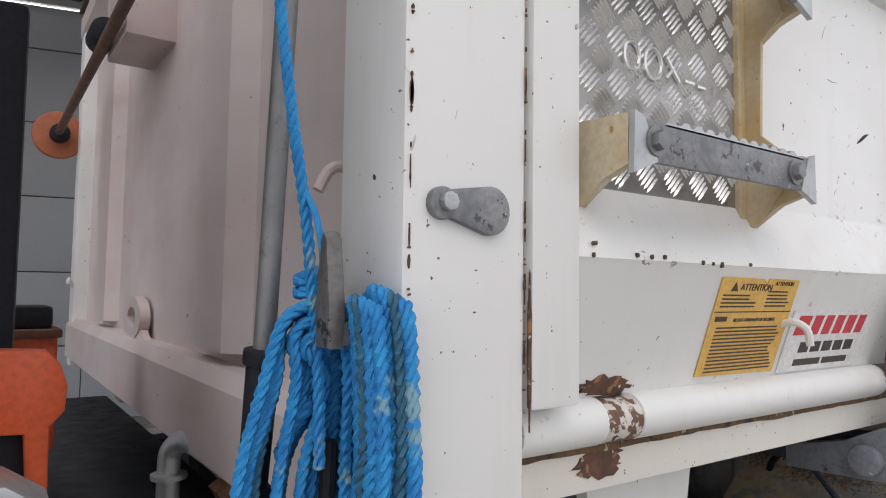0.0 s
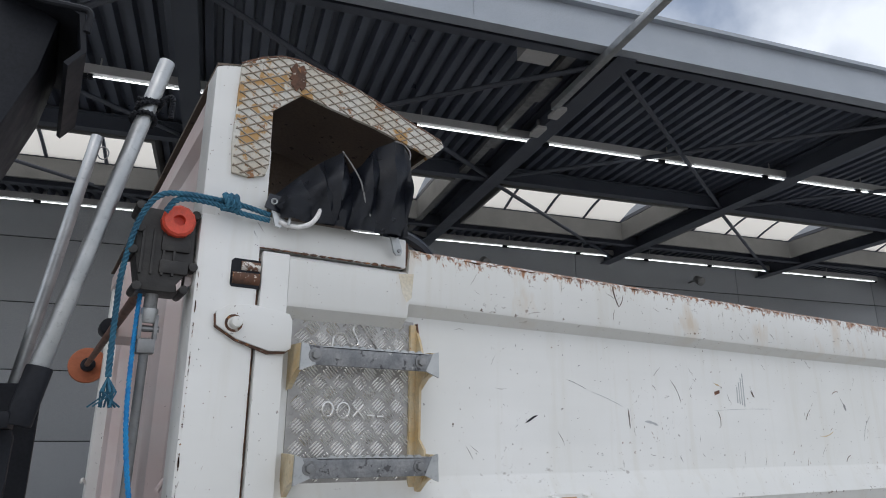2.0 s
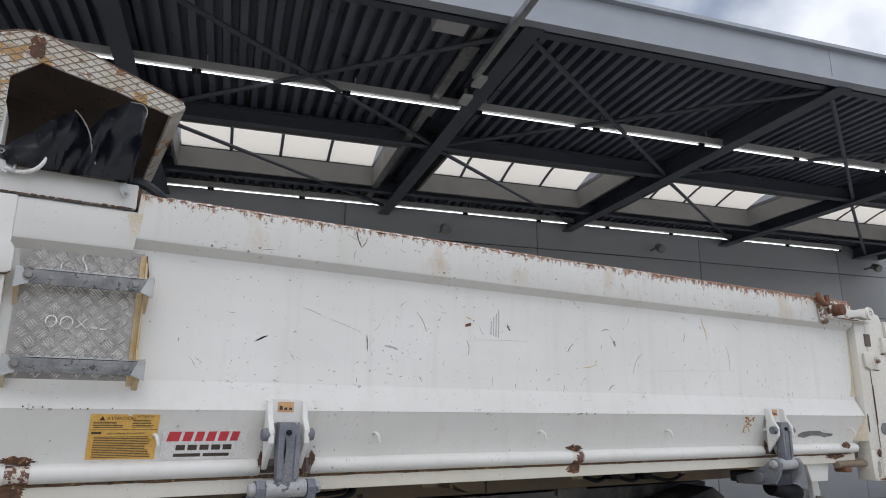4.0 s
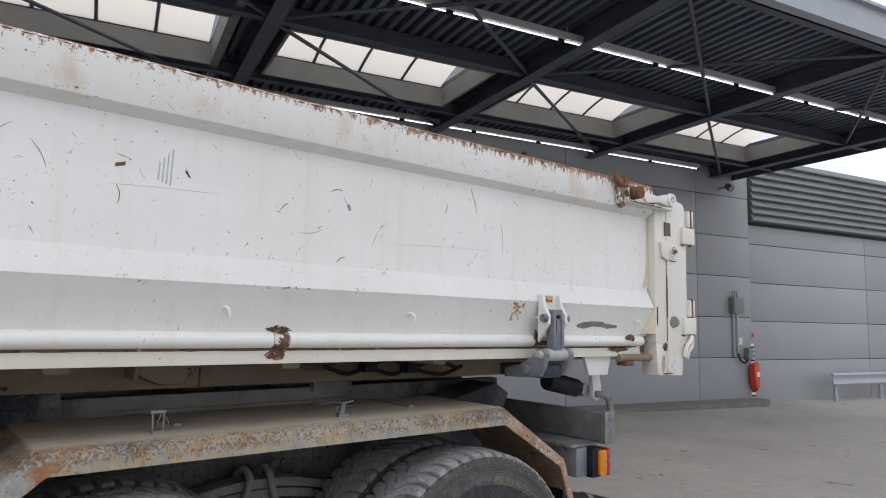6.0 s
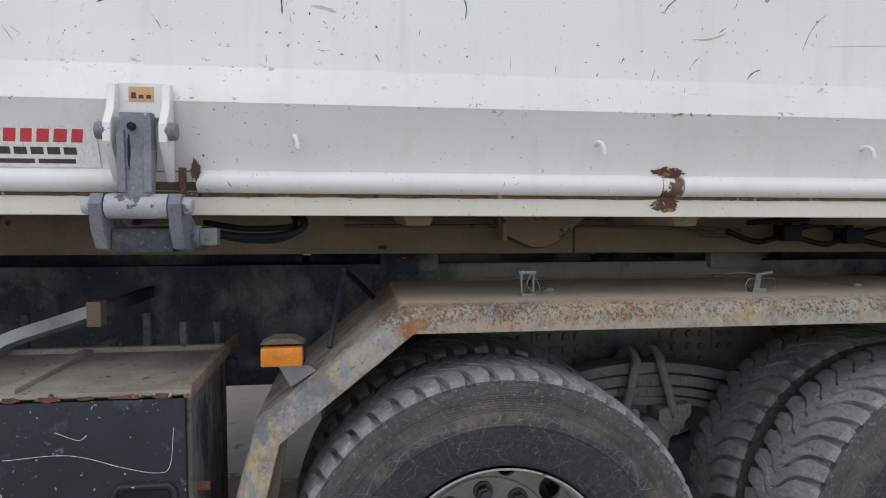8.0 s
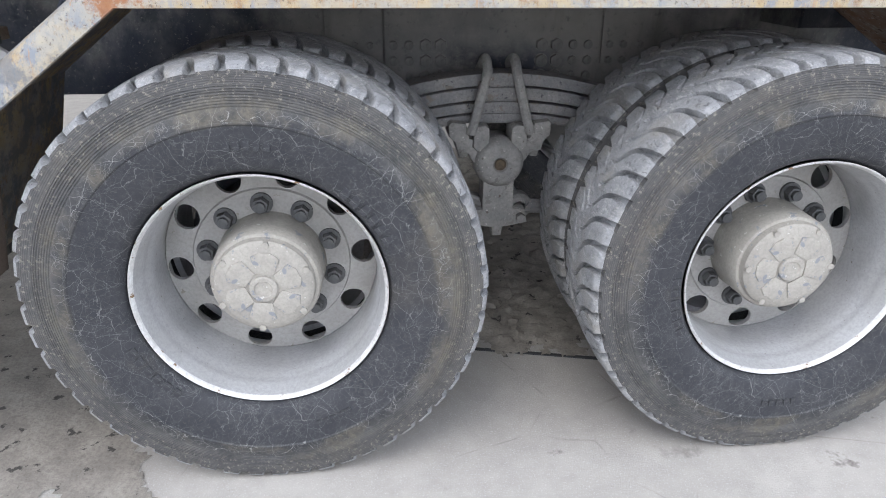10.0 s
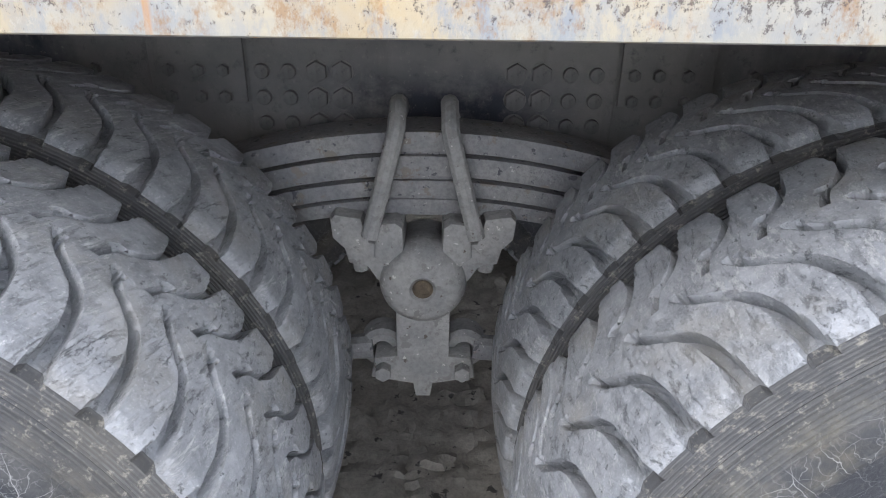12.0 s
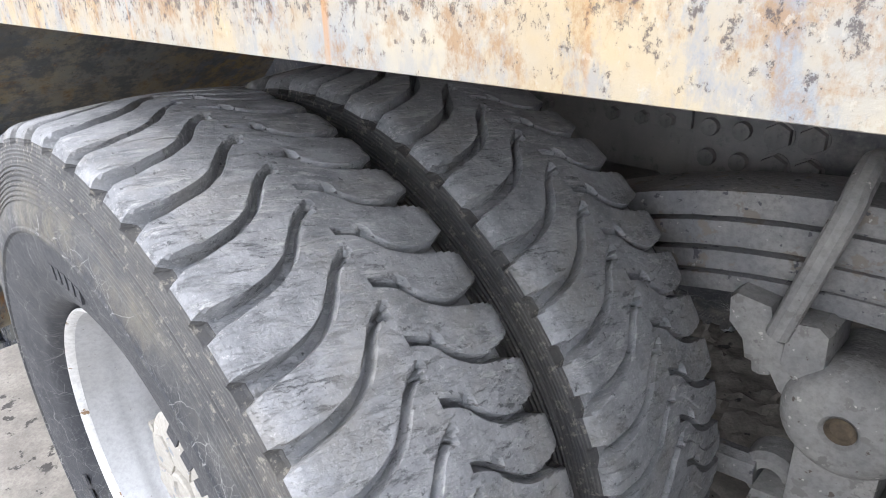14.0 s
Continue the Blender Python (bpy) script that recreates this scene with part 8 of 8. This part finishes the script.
    # strands that fan out below the cleat
    for k in range(8):
        u = k / 7
        y = -0.080 + 0.011 * (k % 3)
        foot = -1.996 + 0.066 * u + rnd.uniform(-0.004, 0.004)
        bulge = foot + 0.006 + rnd.uniform(-0.006, 0.006)
        line = [(-1.934, y, 1.700 - 0.004 * k), (-1.944 - 0.022 * (1 - u), y - 0.004, 1.683 - 0.004 * k), (bulge + 0.010, y, 1.63), (foot, y + 0.004, 1.555), (foot - 0.004, y + 0.004, 1.47), (foot + 0.010, y + 0.012, 1.43), (foot + 0.022, y + 0.014, 1.47)]
        part("coil_loop", sweep(B(), smooth_line(line, 9), L * 0.85, 6, 3, T), ROPE if k != 2 and k != 5 else ROPE_OLD, root)
    part("tail_strand", sweep(B(), smooth_line([hung(p) for p in [(-1.975, -0.235, 1.69), (-2.000, -0.243, 1.645), (-2.022, -0.245, 1.61), (-2.045, -0.25, 1.57), (-2.062, -0.25, 1.50), (-2.07, -0.25, 1.42)]], 12), L * 1.15, 6, 3, T), ROPE, root)
    knot = B()
    for k in range(4):
        c = Vector(hung((-2.030 + 0.007 * k, -0.248, 1.596 + 0.007 * k)))
        sweep(knot, [c + Vector((0.010 * math.cos(a), 0.011 * math.sin(a), 0.014 * math.cos(a + 0.6))) for a in [math.tau * i / 14 for i in range(15)]], 0.0065, 6, 3, T)
    part("knot", knot, ROPE, root)
    knot = B()
    for k in range(2):
        c = Vector((-1.936, -0.069, 1.722 - 0.011 * k))
        sweep(knot, [c + Vector((0.011 * math.cos(a), 0.011 * math.sin(a), 0.004 * math.cos(a))) for a in [math.tau * i / 14 for i in range(15)]], 0.006, 6, 3, T)
    part("knot", knot, ROPE, root)
    part("black_tie", rod(B(), hung((-1.985, -0.232, 1.60)), hung((-1.988, -0.234, 1.47)), 0.0075, seg=8), BLACK, root)
    cleat = thing("cleat", "bare steel rope cleat on the body's corner", "cleat")
    part("horn", slab(B(), [(-0.121, 1.662), (-0.097, 1.662), (-0.095, 1.695), (-0.103, 1.752), (-0.109, 1.759), (-0.115, 1.752), (-0.123, 1.695)], "x", -1.944, -1.928, 0.004), CLEAT, cleat)
    part("foot", box(B(), -1.930, -1.86, -0.121, -0.097, 1.664, 1.684, 0.003), CLEAT, cleat)


build_rope()


def build_tarp():
    root = thing("tarpaulin", "bundled black tarpaulin with a strap hanging over the side", "tarpaulin")
    bm = B()
    nv = 14
    crest = [(-1.74, 2.475), (-1.715, 2.500), (-1.66, 2.560), (-1.622, 2.590), (-1.600, 2.612), (-1.562, 2.632), (-1.545, 2.622), (-1.520, 2.600), (-1.500, 2.618), (-1.478, 2.655), (-1.452, 2.684), (-1.415, 2.698), (-1.374, 2.704), (-1.364, 2.664), (-1.385, 2.600), (-1.428, 2.530)]
    # pleats: how far each fold stands out at the crest's corners
    pleat = [0.0, 0.016, -0.010, 0.020, -0.004, 0.030, 0.008, -0.022, 0.006, 0.026, -0.006, 0.030, 0.004, 0.024, -0.014, 0.006]
    line = []
    for k in range(len(crest) - 1):
        for q in range(3):
            f = q / 3
            line.append((crest[k][0] * (1 - f) + crest[k + 1][0] * f, crest[k][1] * (1 - f) + crest[k + 1][1] * f, pleat[k] * (1 - f) + pleat[k + 1] * f))
    rows_ = []
    for i, (px, pz, fold) in enumerate(line):
        row = []
        for j in range(nv):
            v = j / (nv - 1)
            z = pz + (2.428 - pz) * v
            crease = abs((v * 3.2 + 0.37 * i) % 2.0 - 1.0) - 0.5
            y = -0.140 - 0.040 * min(1.0, v * 2.5) - fold * (1.0 - 0.5 * v) - 0.012 * crease * min(1.0, v * 4)
            row.append(bm.verts.new((px + (0.03 * v if px < -1.6 else -0.02 * v) + 0.006 * crease * v, y, z)))
        rows_.append(row)
    for a, b in zip(rows_, rows_[1:]):
        for j in range(nv - 1):
            bm.faces.new((a[j], a[j + 1], b[j + 1], b[j]))
    bmesh.ops.solidify(bm, geom=bm.faces[:], thickness=0.004)
    part("cloth", bm, TARP, root)
    for seam in ([(-1.564, -0.171, 2.634), (-1.540, -0.165, 2.612), (-1.515, -0.180, 2.560), (-1.502, -0.188, 2.50), (-1.490, -0.192, 2.465)], [(-1.415, -0.170, 2.698), (-1.374, -0.148, 2.705), (-1.364, -0.164, 2.664), (-1.398, -0.158, 2.580), (-1.428, -0.150, 2.530)]):
        part("seam", sweep(B(), smooth_line([(x, y, z) for x, y, z in seam], 5), 0.0022, 5), SEAM, root, "pale worn seam")
    part("cloth_tail", sweep(B(), smooth_line([(-1.42, -0.11, 2.45), (-1.36, -0.12, 2.452), (-1.31, -0.125, 2.43), (-1.275, -0.12, 2.405)], 8), 0.016, 8), TARP, root)
    part("tab", slab(B(), [(-1.752, 2.450), (-1.742, 2.485), (-1.700, 2.480), (-1.690, 2.455), (-1.715, 2.44)], "y", -0.172, -0.166), TARP, root)
    part("eyelet", lathe(B(), [(0, 0.004), (-0.002, 0.007), (0, 0.009)], 16, (-1.730, -0.173, 2.466)), GALV, root, "steel eyelet")
    part("buckle", slab(B(), [(-1.735, 2.448), (-1.705, 2.44), (-1.700, 2.415), (-1.712, 2.405), (-1.724, 2.408)], "y", -0.170, -0.164), GALV, root)
    part("strap_hook", sweep(B(), smooth_line([(-1.715, -0.168, 2.418), (-1.67, -0.175, 2.412), (-1.635, -0.18, 2.43), (-1.615, -0.175, 2.47), (-1.612, -0.165, 2.51)], 8), 0.006, 10), PALE, root, "pale steel hook")
    part("clamp", sweep(B(), [(-1.695, -0.178, 2.412), (-1.688, -0.178, 2.455)], 0.004, 6), GALV, root)
    lt = [(-1.432, 2.480), (-1.412, 2.475), (-1.385, 2.395), (-1.388, 2.385), (-1.402, 2.382), (-1.410, 2.390)]
    part("lever", slab(B(), lt, "y", -0.168, -0.160, 0.002), GALV, root, "bright steel lever")
    part("lever_pin", rod(B(), (-1.396, -0.15, 2.394), (-1.396, -0.172, 2.394), 0.005, seg=8), STEEL_DARK, root)


build_tarp()


# ---- the loader crane and poles ahead of the body ----
def build_crane():
    root = thing("loader_crane", "orange and black loader crane behind the cab", "crane")
    part("column", box(B(), -2.62, -2.30, 0.30, 0.60, 0.9, 2.25, 0.03), BLACK, root, "black crane column")
    part("leg_plate", slab(B(), [(-2.20, 1.645), (-2.11, 1.640), (-2.096, 1.625), (-2.088, 1.600), (-2.090, 1.572), (-2.104, 1.556), (-2.102, 1.38), (-2.116, 1.38), (-2.128, 1.550), (-2.20, 1.555)], "y", 0.235, 0.265, 0.005), ORANGE, root, "orange steel bracket")
    part("mast", box(B(), -2.32, -2.136, 0.34, 0.42, 1.30, 2.06, 0.010), BLACK, root, "black upright mast")
    part("leg", box(B(), -2.22, -2.12, 0.27, 0.33, 0.9, 1.56, 0.006), BLACK, root)
    part("base", box(B(), -2.9, -2.0, 0.2, 2.0, 0.9, 1.22, 0.02), BLACK, root)
    part("side_box", box(B(), -2.13, -2.042, 0.86, 1.0, 1.40, 1.622, 0.008), ORANGE, root)
    part("box_rim", box(B(), -2.14, -2.036, 0.85, 1.0, 1.612, 1.628, 0.003), RUST, root)
    part("black_block", box(B(), -2.13, -2.050, 0.88, 1.0, 1.628, 1.672, 0.010), BLACK, root)
    part("grey_guard", slab(B(), [(-2.19, 1.545), (-2.15, 1.545), (-2.115, 1.52), (-2.19, 1.51)], "y", 0.05, 0.13, 0.004), GALV, root)
    part("boom", slab(B(), [(-2.60, 2.15), (-2.34, 2.30), (-2.235, 2.62), (-2.215, 2.74), (-2.34, 2.80), (-2.60, 2.80)], "y", -0.25, 0.05, 0.012), BLACK, root, "black folded boom")
    part("boom_cap", sheet(B(), [(-2.32, 2.76), (-2.205, 2.745), (-2.182, 2.735), (-2.170, 2.66), (-2.195, 2.625)], "y", -0.30, 0.08, 0.010), BLACK, root)
    part("boom_link", slab(B(), [(-2.31, 2.70), (-2.265, 2.72), (-2.25, 2.98), (-2.30, 2.98)], "y", -0.17, -0.13, 0.004), ORANGE, root, "orange boom link")
    part("hose", sweep(B(), smooth_line([(-2.34, -0.27, 2.80), (-2.26, -0.29, 2.752), (-2.20, -0.30, 2.748), (-2.165, -0.30, 2.745), (-2.165, -0.30, 2.70)], 8), 0.007, 8), BLACK, root)
    part("hook_pipe", sweep(B(), smooth_line([(-1.893, 0.60, 1.30), (-1.893, 0.60, 1.40), (-1.889, 0.594, 1.435), (-1.872, 0.560, 1.452), (-1.85, 0.47, 1.437), (-1.832, 0.38, 1.410)], 10), 0.019, 12), GALV, root, "grey bent pipe")
    part("pipe_flange", rod(B(), (-1.893, 0.596, 1.386), (-1.893, 0.596, 1.394), 0.030, seg=18), GALV, root)
    part("pipe_bracket", slab(B(), [(-1.875, 1.41), (-1.845, 1.43), (-1.82, 1.425), (-1.83, 1.395), (-1.86, 1.385)], "y", 0.38, 0.43), RUST, root)
    part("deck_plate", box(B(), -2.3, -1.75, 0.3, 2.2, 1.20, 1.30, 0.01), BLACK, root)


build_crane()


def build_poles():
    for name, top, foot, r in (("first", (-1.997, -0.151, 2.765), (-2.158, -0.141, 2.03), 0.0175), ("second", (-2.10, 0.453, 2.80), (-2.205, 0.45, 2.03), 0.0165)):
        root = thing("steel_pole", "leaning galvanised steel pole ahead of the body", "pole", "leaning poles")
        part("tube", rod(B(), foot, top, r, seg=24, bevel=0.002), GALV, root)
        if name == "first":
            bm = B()
            for k, f in enumerate((0.855, 0.845, 0.835, 0.79)):
                c = Vector(foot).lerp(Vector(top), f)
                sweep(bm, [c + Vector((0.024 * math.cos(a), 0.024 * math.sin(a), 0.009 * math.sin(a + k))) for a in [math.tau * i / 18 for i in range(19)]], 0.007, 6, 3, 0.02)
            c = Vector(foot).lerp(Vector(top), 0.85)
            sweep(bm, smooth_line([c + Vector((0.02, -0.02, 0)), c + Vector((0.042, -0.02, 0.014)), c + Vector((0.044, -0.02, -0.035))], 8), 0.007, 6, 3, 0.02)
            part("black_rope", bm, BLACK, root, "dark rope tied round the pole")
        else:
            part("ring", sweep(B(), [Vector(top) + Vector((0.022 + 0.015 * math.cos(a), 0, -0.05 + 0.02 * math.sin(a))) for a in [math.tau * i / 16 for i in range(17)]], 0.002, 6), STEEL_DARK, root)
    holder = thing("pole_holder", "black steel sockets that hold the leaning poles", "bracket")
    part("socket", rod(B(), (-2.150, -0.141, 2.06), (-2.172, -0.141, 1.95), 0.024, seg=20, bevel=0.004), BLACK, holder)
    part("socket", rod(B(), (-2.200, 0.45, 2.06), (-2.212, 0.45, 1.95), 0.024, seg=20, bevel=0.004), BLACK, holder)
    part("bar", slab(B(), [(-2.24, 1.95), (-2.182, 1.945), (-2.176, 1.93), (-2.182, 1.5), (-2.24, 1.5)], "y", 0.0, 0.05, 0.008), BLACK, holder)
    part("bar", box(B(), -2.225, -2.185, -0.16, 0.46, 1.945, 1.975, 0.006), BLACK, holder)
    part("foot", box(B(), -2.24, -2.18, 0.0, 0.35, 1.20, 1.50, 0.01), BLACK, holder)


build_poles()
